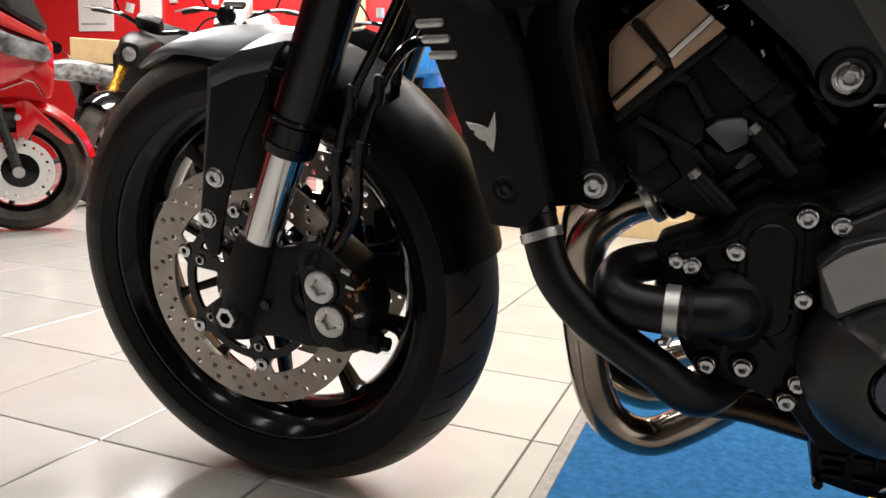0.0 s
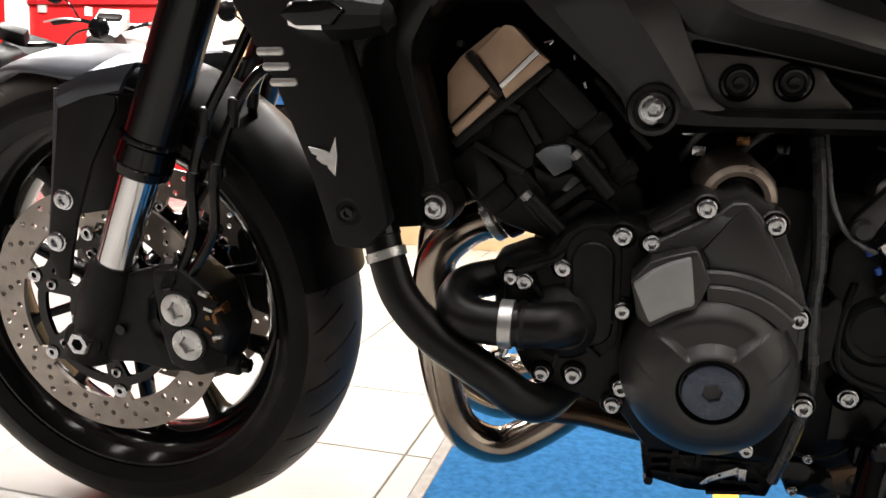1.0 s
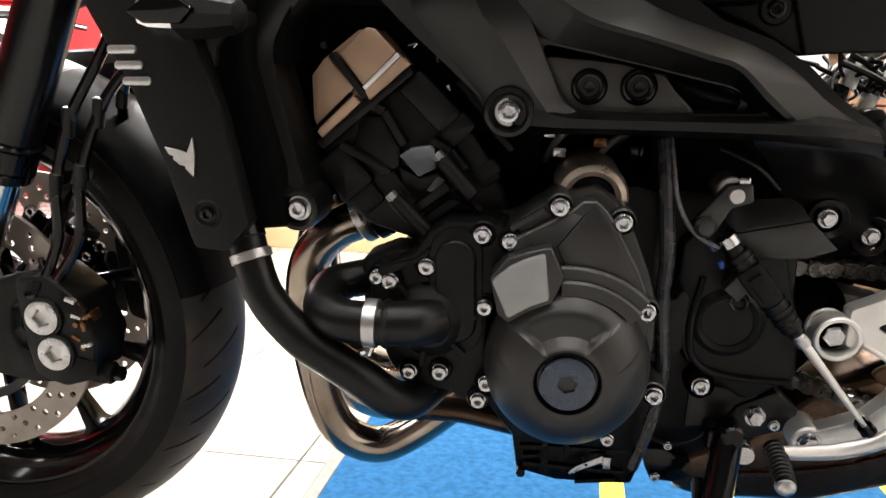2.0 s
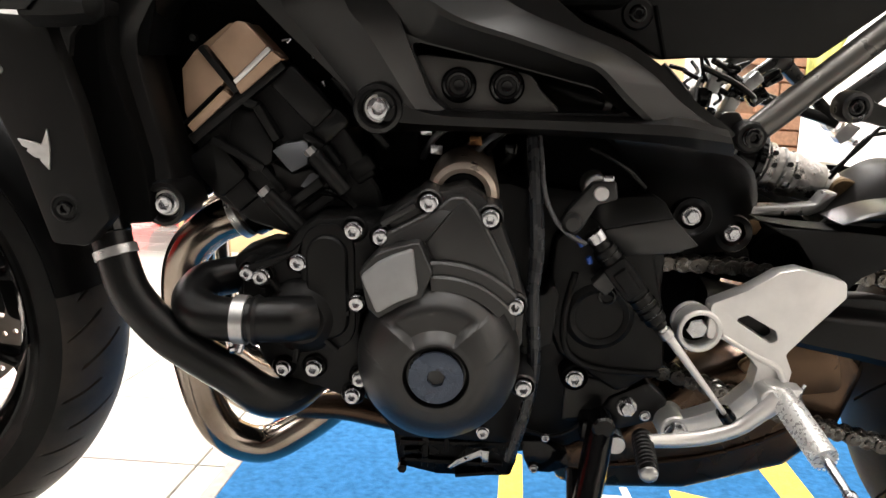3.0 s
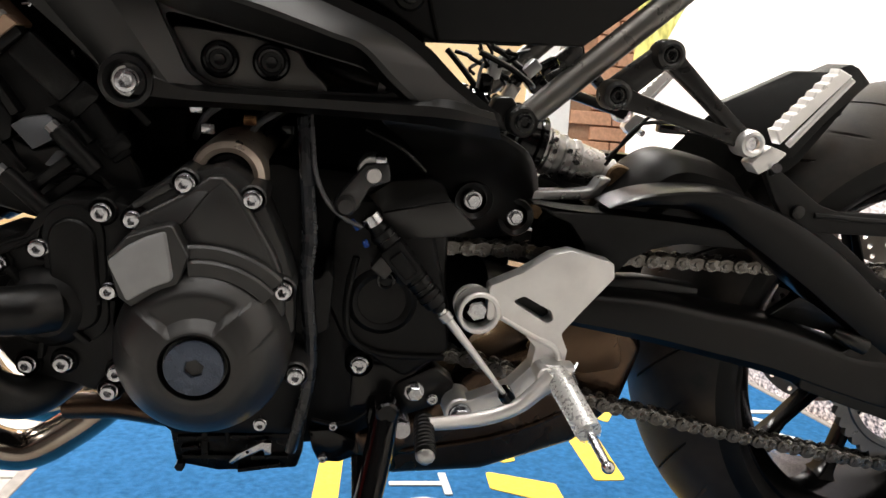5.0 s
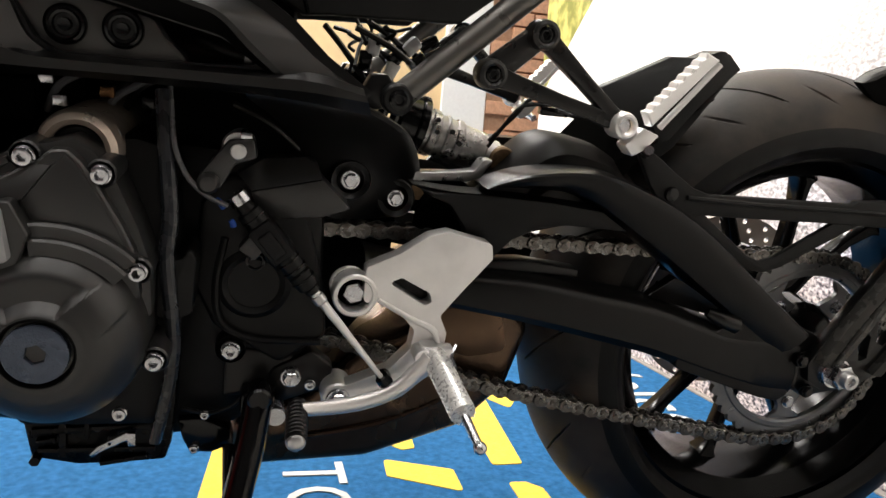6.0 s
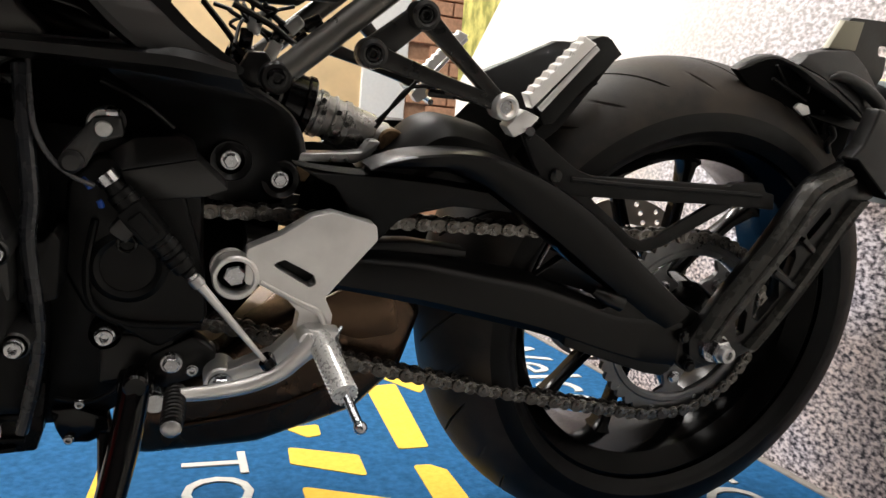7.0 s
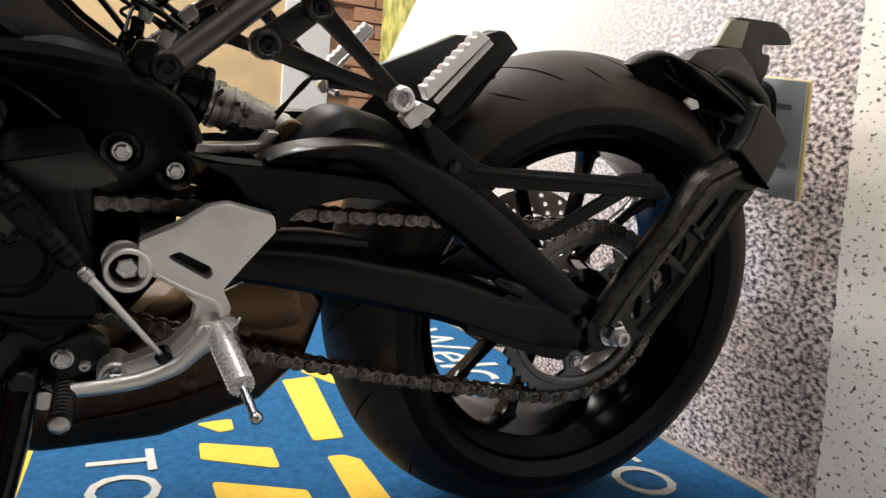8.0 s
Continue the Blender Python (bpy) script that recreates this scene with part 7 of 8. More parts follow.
part("switch_wire", tube([(0.7551, -0.130, 0.2617), (0.7794, -0.132, 0.2580), (0.7986, -0.133, 0.2654), (0.8136, -0.133, 0.2792), (0.8244, -0.130, 0.2753)], 0.0022, 8, 5), HOSE, ss)

# ---- hugger, tail, number plate hanger
bp("tyre_hugger", lathe([(0.327, -0.096), (0.338, -0.085), (0.345, -0.05), (0.347, 0.0), (0.345, 0.05), (0.338, 0.085), (0.327, 0.096), (0.325, 0.092), (0.343, 0.0), (0.325, -0.092)], at=(RW[0], 0, RW[1]), n=24, a0=124, a1=146, closed=True), FLATBLACK, "black plastic hugger over the rear tyre")
HU = bp("hugger_side", facet([(1.183, -0.095, 0.527), (1.1405, -0.060, 0.5813), (1.1815, -0.055, 0.6013), (1.2235, -0.055, 0.6235), (1.247, -0.075, 0.6253), (1.2658, -0.085, 0.6345), (1.2800, -0.092, 0.6190), (1.2527, -0.097, 0.5830), (1.2186, -0.100, 0.5350), (1.2007, -0.100, 0.5195)], -0.045, 0.001), PLASTIC, "side of the black hugger")
part("hugger_blade", facet([(1.1977, -0.104, 0.5381), (1.1890, -0.102, 0.5559), (1.2386, -0.098, 0.6275), (1.2537, -0.097, 0.6337), (1.2638, -0.097, 0.6311), (1.2768, -0.100, 0.6178), (1.2384, -0.104, 0.5802), (1.2083, -0.106, 0.5416)], -0.092, 0.0008), PLASTIC, HU)
TAILBLACK = mat("satin_black_tail_plastic", (0.009, 0.0088, 0.0085), 0.42, spots=0.15, bump=0.2, bscale=1800, rvar=0.04, spec=0.4)
HA = bp("plate_hanger", plate([(1.405, 0.318), (1.4335, 0.370), (1.483, 0.445), (1.5085, 0.4935), (1.523, 0.5115), (1.5618, 0.533), (1.5765, 0.538), (1.600, 0.520), (1.6245, 0.499), (1.6118, 0.492), (1.5986, 0.4734), (1.5536, 0.3885), (1.499, 0.307), (1.480, 0.296), (1.43, 0.288), (1.410, 0.298)], -0.146, -0.134, 0.003, 2, r=0.006,
                              holes=[rounded(h, 0.003)[::-1] for h in ([(1.462, 0.345), (1.470, 0.322), (1.480, 0.326), (1.478, 0.352), (1.471, 0.358)], [(1.483, 0.376), (1.487, 0.345), (1.497, 0.341), (1.519, 0.372), (1.512, 0.393), (1.498, 0.398)], [(1.506, 0.409), (1.525, 0.396), (1.529, 0.420), (1.5235, 0.4325)], [(1.535, 0.449), (1.541, 0.441), (1.5640, 0.4745), (1.560, 0.484)])]), FRAMEBLACK, "black tyre-hugging plate hanger arm")
# rails lighter than the arm: their streaks of highlight are in the colour
RIDGE = mat("highlighted_ridge_black", (0.035, 0.034, 0.031), 0.26, metal=0.4, bump=0.05, bscale=1200)
left = [(1.410, 0.322), (1.4335, 0.369), (1.483, 0.444), (1.5085, 0.492), (1.523, 0.510), (1.5618, 0.531)]
right = [(1.440, 0.316), (1.474, 0.368), (1.516, 0.435), (1.534, 0.468), (1.5527, 0.494), (1.5818, 0.510)]
rail = lambda f, y: [(a + (c - a) * f, y, b + (d - b) * f) for (a, b), (c, d) in zip(left, right)]
part("hanger_rail", strip([rail(0.0, -0.146), rail(0.10, -0.156), rail(0.34, -0.159), rail(0.42, -0.1555), rail(0.50, -0.1545), rail(0.58, -0.158), rail(0.80, -0.1575), rail(1.0, -0.148)], -0.14), RIDGE, HA)
left = [(1.483, 0.310), (1.513, 0.354), (1.541, 0.405), (1.571, 0.462), (1.592, 0.493)]
right = [(1.500, 0.308), (1.530, 0.352), (1.556, 0.392), (1.597, 0.470), (1.612, 0.494)]
part("hanger_rail", strip([rail(0.0, -0.144), rail(0.12, -0.155), rail(0.45, -0.157), rail(0.55, -0.154), rail(0.70, -0.157), rail(1.0, -0.147)], -0.14), RIDGE, HA)
for p, q, w in (((1.497, 0.404), (1.532, 0.386), 0.007), ((1.527, 0.444), (1.548, 0.430), 0.006)):
    slab(HA, "hanger_rib", p, q, w, -0.1535, -0.142, FRAMEBLACK)
slab(HA, "hanger_seam", (1.563, 0.541), (1.624, 0.4995), 0.003, -0.1625, -0.14, DARK)



def yz(x, z, w, h, k=24, e=0.55):
    out = []
    for i in range(k):
        a = 2 * math.pi * i / k
        c, s = math.cos(a), math.sin(a)
        out.append((x, w * math.copysign(abs(c) ** e, c), z + h * math.copysign(abs(s) ** e, s)))
    return out


part("hanger_knuckle", plate([(1.5965, 0.5990), (1.6054, 0.5985), (1.6260, 0.5860), (1.642, 0.5737), (1.6545, 0.5610), (1.6585, 0.5558), (1.6565, 0.5458), (1.6490, 0.5210), (1.6409, 0.4985), (1.6268, 0.5005), (1.5715, 0.5365), (1.5866, 0.556), (1.5932, 0.5787)], -0.1440, -0.122, 0.006, 4, r=0.005), TAILBLACK, HA, "broad plastic knuckle of the plate hanger")
TA = bp("tail_unit", loft([yz(1.625, 0.642, 0.042, 0.006), yz(1.64, 0.638, 0.052, 0.018), yz(1.66, 0.625, 0.058, 0.030), yz(1.69, 0.605, 0.05, 0.03)]), TAILBLACK, "black plastic tail flap and lamp bracket")
rim_out = [(1.4198, 0.6205), (1.4351, 0.6317), (1.4526, 0.6389), (1.4707, 0.6419), (1.4918, 0.6388), (1.5181, 0.6318), (1.5447, 0.6258), (1.5743, 0.6131), (1.6058, 0.5974), (1.6295, 0.5816)]
rim_in = [(1.4265, 0.6200), (1.4380, 0.6235), (1.4509, 0.6306), (1.4690, 0.6360), (1.4846, 0.6348), (1.5115, 0.6277), (1.5405, 0.6141), (1.5689, 0.6045), (1.5992, 0.5919), (1.6232, 0.5803)]
rim = lambda f, y: [(a + (c - a) * f, y, b + (d - b) * f) for (a, b), (c, d) in zip(rim_out, rim_in)]
part("visor_rim", strip([rim(0.0, -0.096), rim(0.10, -0.102), rim(0.35, -0.1045), rim(0.75, -0.1045), rim(0.92, -0.102), rim(1.0, -0.097)], -0.092), TAILBLACK, TA)
part("visor_shell", facet([(1.5150, -0.094, 0.6360), (1.5302, -0.089, 0.6490), (1.5497, -0.086, 0.6547), (1.5989, -0.084, 0.6611), (1.6221, -0.085, 0.6464), (1.6411, -0.090, 0.6259), (1.6539, -0.094, 0.6097), (1.6295, -0.100, 0.5850), (1.6058, -0.102, 0.5990), (1.5743, -0.102, 0.6140), (1.5447, -0.100, 0.6262)], -0.070, 0.002), TAILBLACK, TA)
part("visor_fold", tube([(1.5590, -0.098, 0.6240), (1.5700, -0.099, 0.6290), (1.5860, -0.100, 0.6280), (1.6133, -0.104, 0.6175), (1.6340, -0.108, 0.6040), (1.6440, -0.110, 0.5900)], [0.002, 0.006, 0.007, 0.008, 0.008, 0.006], 14, 4), TAILBLACK, TA)
# near-black sheet: the shade inside the visor, made a surface
part("visor_back", plate([(1.447, 0.622), (1.462, 0.634), (1.478, 0.641), (1.494, 0.644), (1.515, 0.641), (1.545, 0.633), (1.58, 0.623), (1.61, 0.612), (1.645, 0.590), (1.640, 0.53), (1.58, 0.50), (1.55, 0.54), (1.50, 0.585)], -0.070, -0.06, 0.001), DARK, TA)
part("visor_shelf", facet([(1.558, -0.080, 0.5805), (1.600, -0.081, 0.5840), (1.652, -0.084, 0.5797), (1.645, -0.090, 0.5690), (1.608, -0.088, 0.5710)], -0.060, 0.001), PLASTIC, TA)
for p, q, d, r in (((1.4944, 0.6164), (1.5549, 0.5961), -0.080, 0.0022), ((1.553, 0.6218), (1.5563, 0.6059), -0.078, 0.002), ((1.558, 0.5805), (1.585, 0.560), -0.078, 0.003), ((1.5999, 0.5526), (1.6122, 0.5759), -0.080, 0.003), ((1.585, 0.590), (1.600, 0.560), -0.075, 0.003), ((1.500, 0.632), (1.525, 0.612), -0.075, 0.002)):
    part("visor_strut", rod((p[0], d, p[1]), (q[0], d + 0.004, q[1]), r, n=8), PLASTIC, TA)
part("wire_bundle", tube([(1.596, -0.082, 0.572), (1.602, -0.085, 0.560), (1.598, -0.083, 0.550), (1.606, -0.080, 0.540)], 0.004, 8, 5), HOSE, TA)
part("lamp_bracket", plate([(1.5445, 0.642), (1.579, 0.6562), (1.5984, 0.6631), (1.613, 0.6965), (1.620, 0.702), (1.654, 0.7035), (1.687, 0.7049), (1.713, 0.696), (1.7275, 0.681), (1.685, 0.675), (1.672, 0.676), (1.6755, 0.6626), (1.691, 0.663), (1.6926, 0.638), (1.689, 0.632), (1.682, 0.608), (1.63, 0.600), (1.56, 0.615)], -0.052, -0.036, 0.004, 3, r=0.006), TAILBLACK, TA, "black lamp bracket")
part("reflector_facet", plate([(1.5895, 0.6620), (1.6050, 0.6965), (1.6360, 0.6985), (1.6330, 0.6640)], -0.0555, -0.045, 0.001), mat("olive_grey_reflector", (0.2, 0.19, 0.14), 0.4, metal=0.3), TA, "olive grey facet of the lamp bracket")
part("white_tag", plate([(1.5256, 0.5874), (1.5309, 0.5933), (1.544, 0.5913), (1.5505, 0.5824), (1.5397, 0.5793)], -0.093, -0.087, 0.001, r=0.002), WHITE, TA, "white plastic tag")
PL = bp("number_plate", moved(box(-0.0015, 0.0015, -0.1, 0.1, -0.082, 0.082, 0.001), Matrix.Translation((1.735, 0.0, 0.555)) @ Matrix.Rotation(radians(-13), 4, "Y")), mat("grey_plate_back", (0.40, 0.45, 0.46), 0.4, spots=0.15, scale=20), "number plate seen from its grey back")
part("plate_face", moved(box(0.002, 0.009, -0.102, 0.102, -0.083, 0.083, 0.003), Matrix.Translation((1.735, 0.0, 0.555)) @ Matrix.Rotation(radians(-13), 4, "Y")), mat("yellow_plate_acrylic", (0.75, 0.58, 0.25), 0.4), PL, "yellow acrylic face")
part("plate_bracket", loft([yz(1.66, 0.60, 0.05, 0.04), yz(1.69, 0.59, 0.05, 0.045), yz(1.728, 0.585, 0.055, 0.045)]), PLASTIC, PL)
for w, z in ((0.16, 0.6), (0.16, 0.52)):
    part("plate_print", moved(box(-0.0025, -0.0018, -w / 2, w / 2, -0.004, 0.004), Matrix.Translation((1.735 - (z - 0.555) * 0.23, 0, z)) @ Matrix.Rotation(radians(-13), 4, "Y")), mat("grey_print_bar", (0.2, 0.21, 0.22), 0.6), PL)


# ---------------------------------------------------------------- the far side of the showroom
SHINY_RED = mat("gloss_red_bodywork", (0.42, 0.004, 0.006), 0.18, spots=0.05, coat=0.6)
SHINY_BLUE = mat("gloss_blue_bodywork", (0.012, 0.26, 0.8), 0.25, spots=0.05, coat=0.1)
GOLDFORK = mat("gold_fork_tube", (0.75, 0.38, 0.04), 0.25, metal=0.7)
CARD = mat("brown_cardboard", (0.52, 0.36, 0.18), 0.8, spots=0.15, scale=20)
WRAP = mat("crumpled_clear_wrap", (0.4, 0.4, 0.4), 0.15, spots=0.8, scale=30, bump=1.0, bscale=60, coat=0.5)
SMOKE = mat("smoked_windscreen", (0.012, 0.012, 0.013), 0.12, coat=0.5)
LENS = mat("headlamp_glass", (0.02, 0.02, 0.022), 0.06, colour2=(0.35, 0.35, 0.36), scale=14, coat=0.5)
PRINT = mat("pale_printed_paper", (0.72, 0.7, 0.68), 0.5, colour2=(0.6, 0.58, 0.57), scale=6)
GREYPRINT = mat("grey_poster_print", (0.3, 0.28, 0.3), 0.5, colour2=(0.6, 0.58, 0.58), scale=12)
PALEGREY = mat("pale_grey_bodywork", (0.5, 0.5, 0.48), 0.3, spots=0.05, coat=0.3)
STEEL = mat("white_drilled_disc", (0.7, 0.7, 0.69), 0.35, metal=0.6)


def flat_wall(name, x0, x1, z0, z1, material, label, category):
    return tagged(part(name, box(x0, x1, 4.97, 4.998, z0, z1, 0.003, 1), material, None, label, False), "", category, "", "structure")


flat_wall("pillar_1", -4.97, -4.72, 0.0, 3.0, PLASTER, "white painted pillar against the red wall", "pillar")
flat_wall("pillar_2", -2.98, -2.66, 0.0, 3.0, PLASTER, "white painted pillar against the red wall", "pillar")
flat_wall("pillar_3", -2.66, -2.52, 0.0, 3.0, WOOD, "pale wooden post beside a white pillar", "post")
POSTER = tagged(part("poster", box(-5.78, -5.33, 4.985, 4.999, 1.30, 2.4, 0.001, 1), PRINT, None, "white poster with grey motorcycle pictures on the red wall", False), "", "poster")
part("poster_print", box(-5.74, -5.38, 4.982, 4.986, 1.72, 1.95, 0.0, 1), GREYPRINT, POSTER, "", False)
part("poster_print", box(-5.72, -5.5, 4.982, 4.986, 1.98, 2.1, 0.0, 1), GREYPRINT, POSTER, "", False)
part("poster_bar", box(-5.74, -5.4, 4.982, 4.986, 1.36, 1.38, 0.0, 1), GREYPRINT, POSTER, "", False)
tagged(part("wall_socket", box(-4.62, -4.53, 4.975, 4.999, 1.55, 1.67, 0.008, 2), PALEGREY, None, "grey socket on the red wall"), "", "socket")
tagged(part("shelf_rail", box(-4.72, -3.3, 4.96, 4.999, 1.62, 1.66, 0.004, 1), mat("dark_red_rail", (0.35, 0.01, 0.012), 0.4), None, "dark red rail along the red wall"), "", "rail")


def small_wheel(parent, x, z, r, half, rim_r, disc_r):
    tyre = [(rim_r, -half * 0.75), (rim_r + (r - rim_r) * 0.4, -half), (rim_r + (r - rim_r) * 0.75, -half * 0.85), (r - 0.004, -half * 0.45), (r, 0),
            (r - 0.004, half * 0.45), (rim_r + (r - rim_r) * 0.75, half * 0.85), (rim_r + (r - rim_r) * 0.4, half), (rim_r, half * 0.75)]
    w = part("wheel", lathe([(rim_r, -half * 0.75), (rim_r - 0.02, -half * 0.4), (rim_r - 0.022, half * 0.4), (rim_r, half * 0.75)], at=(x, 0, z), n=40), RIMBLACK, parent)
    part("tyre", lathe(tyre, at=(x, 0, z), n=48), RUBBER, w)
    part("hub", rod((x, -half * 0.8, z), (x, half * 0.8, z), 0.035, n=20), RIMBLACK, w)
    for i in range(6):
        a = radians(60 * i + 15)
        part("spoke", tube([(x + 0.03 * math.cos(a), 0, z + 0.03 * math.sin(a)), (x + rim_r * math.cos(a), 0, z + rim_r * math.sin(a))], 0.011, 8, 1), RIMBLACK, w)
    if disc_r:
        hs = [circle(x + disc_r * 0.82 * math.cos(i * 0.349 + j), z + disc_r * 0.82 * math.sin(i * 0.349 + j), 0.006, 8) for i in range(18) for j in (0.0,)] + [circle(x, z, disc_r * 0.55, 24)[::-1]]
        part("brake_disc", plate(circle(x, z, disc_r, 40), -half - 0.012, -half - 0.007, holes=hs), STEEL, w, "bright drilled brake disc")
        part("disc_carrier", lathe([(0.02, -half - 0.012), (disc_r * 0.56, -half - 0.01), (disc_r * 0.56, -half - 0.004)], at=(x, 0, z), n=24), RIMBLACK, w)
    return w


def red_scooter(m):
    """A maxi scooter, seen from its front wheel; local x is forward, -y towards the viewer."""
    s = thing("scooter", "gloss red maxi scooter with a smoked windscreen on tiles", "scooter", m)
    small_wheel(s, 0, 0.25, 0.25, 0.055, 0.17, 0.125)
    small_wheel(s, -1.4, 0.24, 0.24, 0.06, 0.16, 0)
    for y in (-0.085, 0.085):
        part("fork_leg", rod((-0.005, y, 0.24), (-0.115, y, 0.66), 0.02, n=18), mat("grey_fork_leg", (0.03, 0.03, 0.03), 0.3, metal=0.5), s)
    part("axle_cap", rod((-0.005, -0.10, 0.245), (-0.005, -0.12, 0.245), 0.022, n=16), ALLOY, s)
    part("front_mudguard", lathe([(0.262, -0.07), (0.285, -0.045), (0.292, 0.0), (0.285, 0.045), (0.262, 0.07), (0.258, 0.066), (0.288, 0.0), (0.258, -0.066)], at=(0, 0, 0.25), n=24, a0=12, a1=118, closed=True), SHINY_RED, s)
    part("mudguard_side", plate([(-0.005, 0.52), (0.04, 0.53), (0.20, 0.36), (0.17, 0.36), (0.07, 0.44), (0.03, 0.37), (-0.01, 0.36)], -0.082, -0.07, 0.004, 2, r=0.01), SHINY_RED, s)
    for x, z in ((0.0, 0.46), (0.01, 0.37)):
        part("mudguard_bolt", lathe([(0.0, -0.09), (0.012, -0.088), (0.013, -0.08)], at=(x, 0, z), n=14), ALLOY, s)
    part("front_apron", loft([yz(-0.55, 0.62, 0.16, 0.26), yz(-0.30, 0.66, 0.2, 0.24), yz(-0.10, 0.70, 0.2, 0.16), yz(0.06, 0.71, 0.16, 0.10), yz(0.135, 0.67, 0.07, 0.09)]), SHINY_RED, s, "gloss red front apron")
    part("apron_beak", plate([(0.02, 0.68), (0.11, 0.68), (0.135, 0.64), (0.125, 0.545), (0.10, 0.535), (0.06, 0.60), (-0.12, 0.63), (-0.12, 0.68)], -0.15, 0.15, 0.02, 3, r=0.02), SHINY_RED, s)
    part("headlamp", plate([(-0.12, 0.81), (0.02, 0.76), (0.11, 0.74), (0.13, 0.70), (0.10, 0.67), (-0.02, 0.69), (-0.12, 0.73)], -0.212, 0.212, 0.02, 3, r=0.02), LENS, s, "glassy twin headlamp")
    part("brow", plate([(-0.25, 0.96), (-0.1, 0.88), (0.10, 0.775), (0.125, 0.755), (0.10, 0.745), (-0.1, 0.82), (-0.25, 0.88)], -0.21, 0.21, 0.015, 2, r=0.01), SHINY_RED, s)
    part("windscreen", plate([(-0.3, 1.25), (-0.12, 1.22), (0.03, 1.0), (0.125, 0.79), (0.07, 0.80), (-0.1, 0.90), (-0.3, 1.0)], -0.16, 0.16, 0.02, 3, r=0.03), SMOKE, s, "smoked black windscreen")
    part("floorboard", plate([(-0.3, 0.5), (-1.0, 0.42), (-1.0, 0.25), (-0.35, 0.22)], -0.2, 0.2, 0.02, 2, r=0.03), PLASTIC, s)
    part("rear_body", plate([(-0.75, 0.75), (-1.2, 0.85), (-1.75, 0.9), (-1.7, 0.7), (-1.2, 0.42), (-0.8, 0.42)], -0.2, 0.2, 0.03, 3, r=0.05), SHINY_RED, s)
    part("seat", plate([(-0.7, 0.78), (-0.95, 0.8), (-1.3, 0.88), (-1.7, 0.93), (-1.72, 0.88), (-1.2, 0.8), (-0.75, 0.72)], -0.16, 0.16, 0.03, 3, r=0.03), RUBBER, s)
    return s


def parked_bike(name, label, m, body, fork, screen=None, fairing=False):
    """A naked motorcycle of the background; local x is forward, the front contact at the origin."""
    s = thing(name, label, "motorcycle", m)
    small_wheel(s, 0, 0.30, 0.30, 0.058, 0.215, 0.14)
    small_wheel(s, -1.4, 0.31, 0.31, 0.085, 0.215, 0)
    for y in (-0.1, 0.1):
        part("fork_leg", rod((-0.02, y, 0.30), (-0.13, y, 0.52), 0.028, n=16), RIMBLACK, s)
        part("fork_tube", rod((-0.13, y, 0.52), (-0.30, y, 0.88), 0.027, n=18), fork, s)
    part("mudguard", lathe([(0.305, -0.07), (0.325, -0.03), (0.328, 0.0), (0.325, 0.03), (0.305, 0.07), (0.302, 0.066), (0.324, 0.0), (0.302, -0.066)], at=(0, 0, 0.30), n=20, a0=50, a1=150, closed=True), RIMBLACK, s)
    part("headlamp", loft([yz(-0.06, 0.83, 0.05, 0.06), yz(-0.10, 0.84, 0.085, 0.085), yz(-0.2, 0.87, 0.10, 0.09), yz(-0.27, 0.88, 0.08, 0.07)]), PLASTIC, s, "dark headlamp shell")
    part("lamp_glass", lathe([(0.0, 0.008), (0.035, 0.004), (0.05, -0.006)], "x", (-0.062, 0.0, 0.83), 24), LENS, s)
    part("engine", plate([(-0.42, 0.62), (-0.75, 0.64), (-0.95, 0.5), (-0.9, 0.28), (-0.55, 0.24), (-0.40, 0.38)], -0.17, 0.17, 0.02, 2, r=0.04), ENGINE, s)
    part("tank", loft([yz(-0.36, 0.84, 0.09, 0.10), yz(-0.46, 0.92, 0.15, 0.13), yz(-0.62, 0.92, 0.15, 0.13), yz(-0.80, 0.83, 0.10, 0.08)]), body, s)
    part("shroud", plate([(-0.26, 0.80), (-0.34, 0.90), (-0.6, 0.88), (-0.52, 0.66), (-0.36, 0.60)], -0.19, 0.19, 0.02, 2, r=0.03), body, s)
    part("seat", plate([(-0.76, 0.85), (-1.0, 0.82), (-1.5, 0.92), (-1.52, 0.86), (-1.0, 0.75), (-0.76, 0.78)], -0.13, 0.13, 0.025, 3, r=0.02), RUBBER, s)
    part("tail", plate([(-0.95, 0.76), (-1.62, 0.9), (-1.6, 0.84), (-1.05, 0.64)], -0.1, 0.1, 0.015, 2, r=0.01), body, s)
    part("swingarm", plate([(-0.85, 0.42), (-1.44, 0.33), (-1.42, 0.28), (-0.85, 0.33)], -0.12, 0.12, 0.01, 2), FRAMEBLACK, s)
    part("handlebar", tube([(-0.38, -0.40, 1.02), (-0.32, -0.2, 1.03), (-0.30, 0.0, 0.98), (-0.32, 0.2, 1.03), (-0.38, 0.40, 1.02)], 0.013, 12, 6), RIMBLACK, s)
    for y in (-1, 1):
        part("grip", rod((-0.335, y * 0.28, 1.03), (-0.38, y * 0.40, 1.02), 0.018, n=14), HOSE, s)
        part("lever", tube([(-0.30, y * 0.2, 1.03), (-0.28, y * 0.3, 1.03), (-0.31, y * 0.42, 1.01)], 0.006, 8, 4), ALLOY, s)
        part("mirror_stem", tube([(-0.33, y * 0.22, 1.04), (-0.32, y * 0.27, 1.12), (-0.34, y * 0.34, 1.17)], 0.006, 8, 4), RIMBLACK, s)
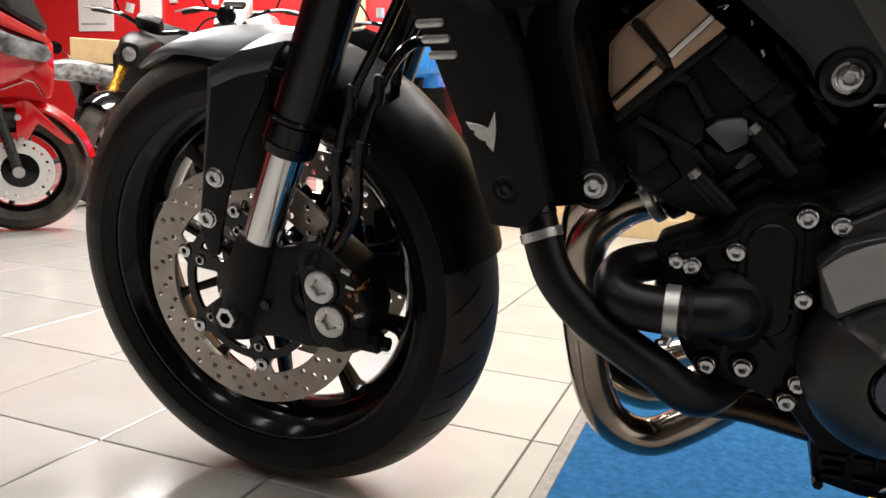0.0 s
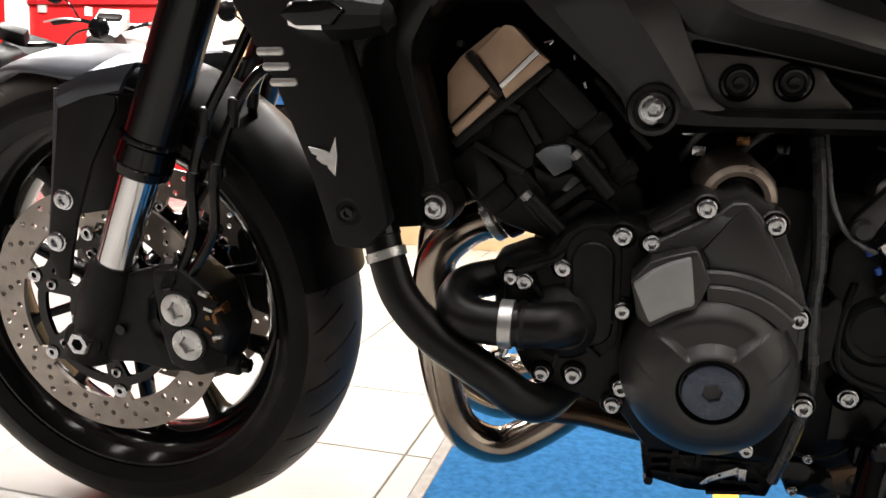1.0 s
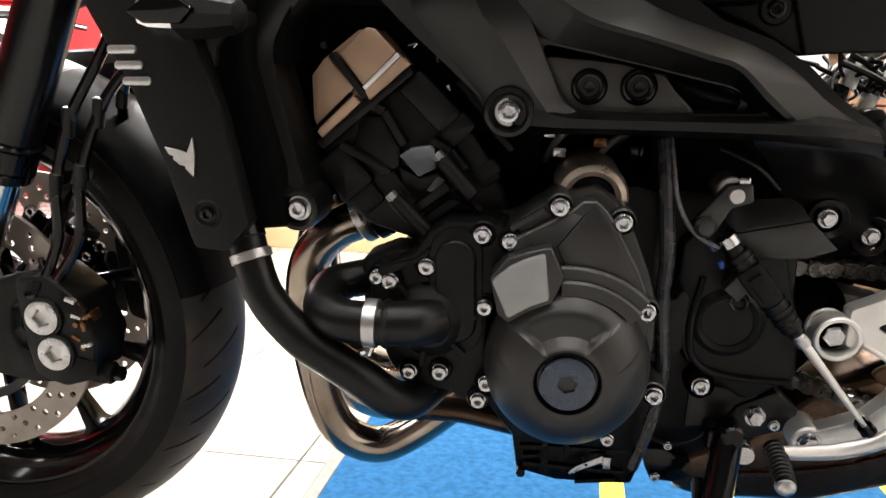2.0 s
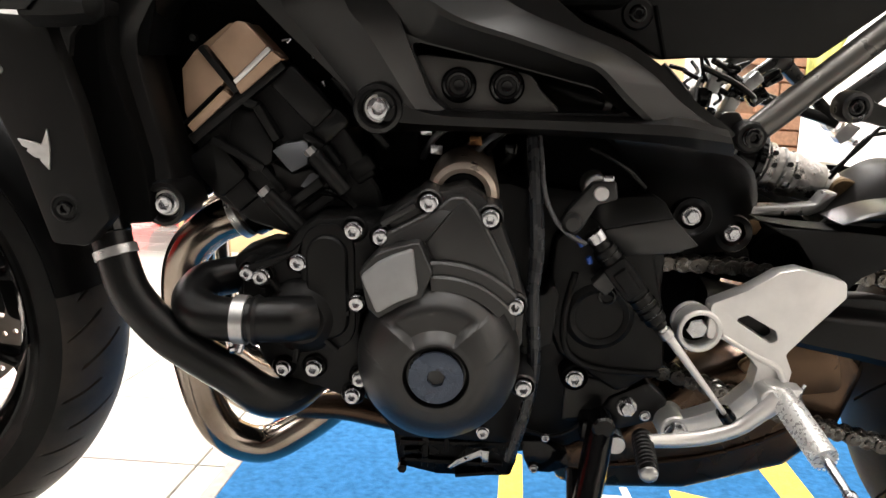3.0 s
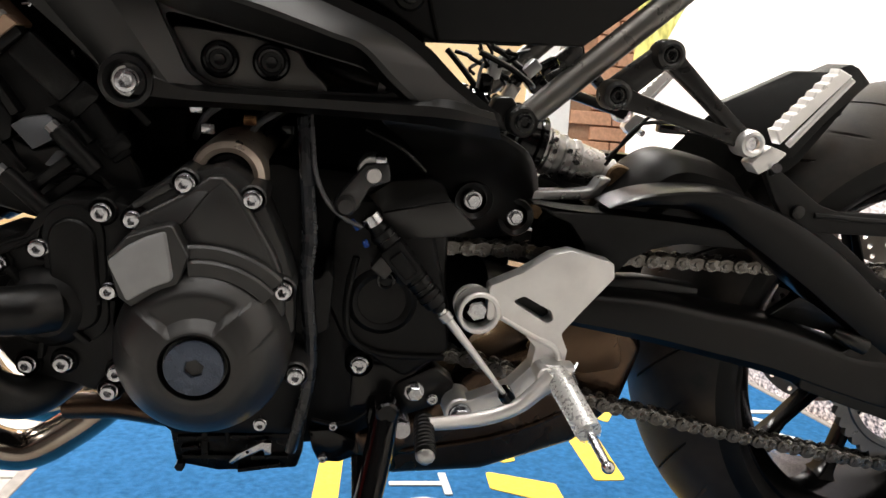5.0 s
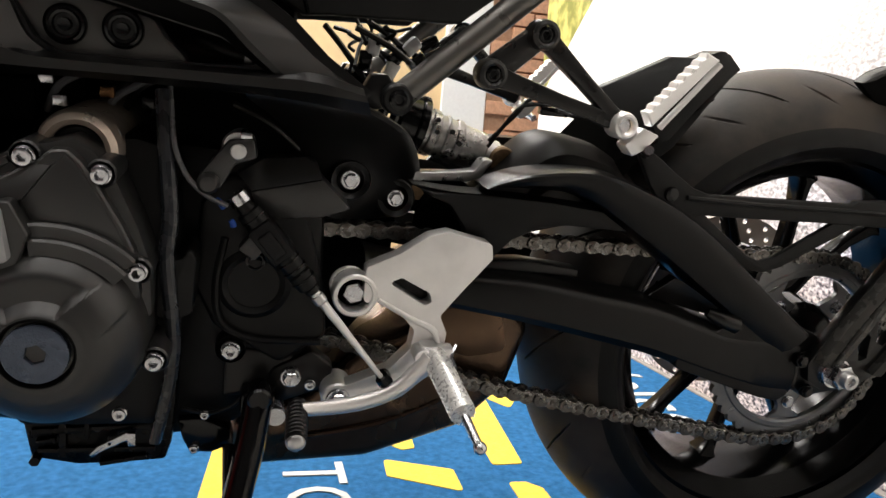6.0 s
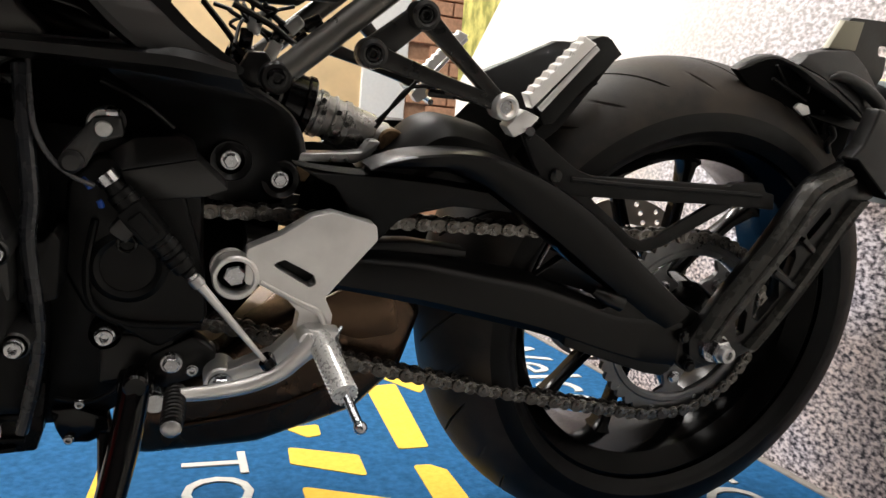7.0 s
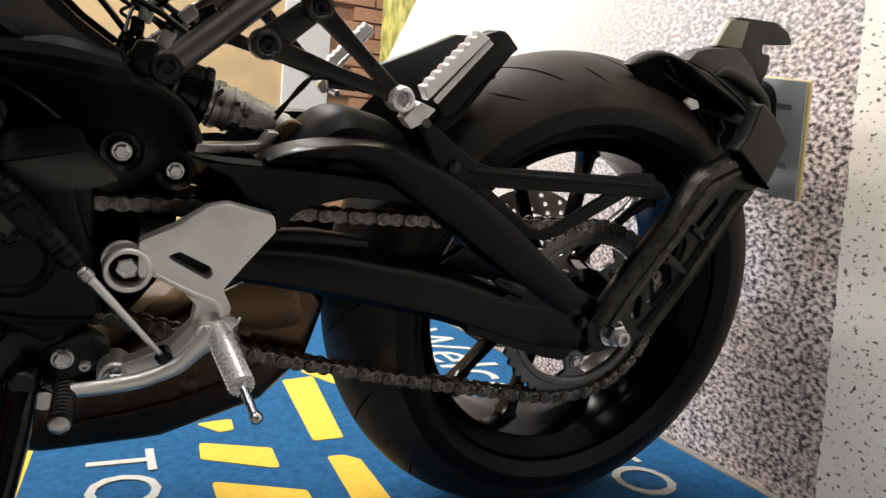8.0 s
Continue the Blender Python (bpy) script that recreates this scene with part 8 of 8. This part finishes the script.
        part("mirror", moved(lathe([(0.0, 0.012), (0.05, 0.006), (0.058, -0.004), (0.0, -0.01)], "x", n=20), Matrix.Translation((-0.34, y * 0.37, 1.18))), RIMBLACK, s)
    part("instrument", moved(box(-0.03, 0.03, -0.07, 0.07, -0.04, 0.04, 0.01), Matrix.Translation((-0.24, 0, 1.02)) @ Matrix.Rotation(radians(40), 4, "Y")), PLASTIC, s)
    if fairing:
        part("fairing", loft([yz(-0.02, 0.80, 0.06, 0.06), yz(-0.10, 0.84, 0.15, 0.11), yz(-0.30, 0.86, 0.22, 0.12), yz(-0.55, 0.84, 0.23, 0.10), yz(-0.75, 0.82, 0.16, 0.06)]), body, s)
        part("belly_panel", plate([(-0.30, 0.70), (-0.62, 0.72), (-0.70, 0.60), (-0.40, 0.52)], -0.22, 0.22, 0.02, 2, r=0.02), PLASTIC, s)
        part("frame_tube", tube([(-0.3, -0.235, 0.72), (-0.45, -0.24, 0.66), (-0.62, -0.235, 0.56)], 0.012, 10, 4), ALLOY, s)
    if screen:
        part("flyscreen", plate([(-0.12, 0.92), (-0.16, 0.98), (-0.30, 1.10), (-0.30, 1.0)], -0.09, 0.09, 0.01, 2), screen, s)
    part("reservoir", rod((-0.27, -0.14, 1.05), (-0.27, -0.14, 1.10), 0.022, n=14), PALEGREY, s)
    return s


red_scooter(pose(-2.17, 1.33, 0, 0, 0, 51))
parked_bike("parked_motorcycle", "dark naked motorcycle with gold fork tubes", pose(-2.70, 2.20, 0, 0, 0, -70) @ Matrix.Rotation(radians(-13), 4, "X"), PLASTIC, GOLDFORK)
parked_bike("parked_motorcycle", "dark adventure motorcycle with pale hand guards", pose(-3.2, 3.9, 0, 0, 0, -76) @ Matrix.Scale(1.32, 4), PALEGREY, RIMBLACK, PALEGREY)
parked_bike("parked_motorcycle", "small blue sports motorcycle", pose(-1.12, 2.55, 0, 0, 0, -84), SHINY_BLUE, RIMBLACK, SHINY_BLUE, True)
parked_bike("parked_motorcycle", "dark motorcycle with a wrapped seat", pose(-4.29, 3.84, 0, 0, 0, 130) @ Matrix.Scale(0.82, 4), RIMBLACK, RIMBLACK)
tagged(part("cardboard_box", moved(box(-0.2, 0.2, -0.16, 0.16, 0, 0.15, 0.004, 1), pose(-3.33, 2.95, 0.80, 0, 0, 38)), CARD, None, "brown cardboard box lying on a wrapped seat"), "", "box")
tagged(part("plastic_wrap", loft([yz(-0.3, 0.0, 0.16, 0.05), yz(-0.1, 0.02, 0.2, 0.075), yz(0.15, 0.0, 0.19, 0.07), yz(0.35, -0.02, 0.12, 0.05)]), WRAP, None, "crumpled clear plastic wrap over a seat"), "", "wrap")
bpy.data.objects["plastic_wrap"].matrix_world = pose(-3.42, 2.88, 0.735, 0, 0, 44)
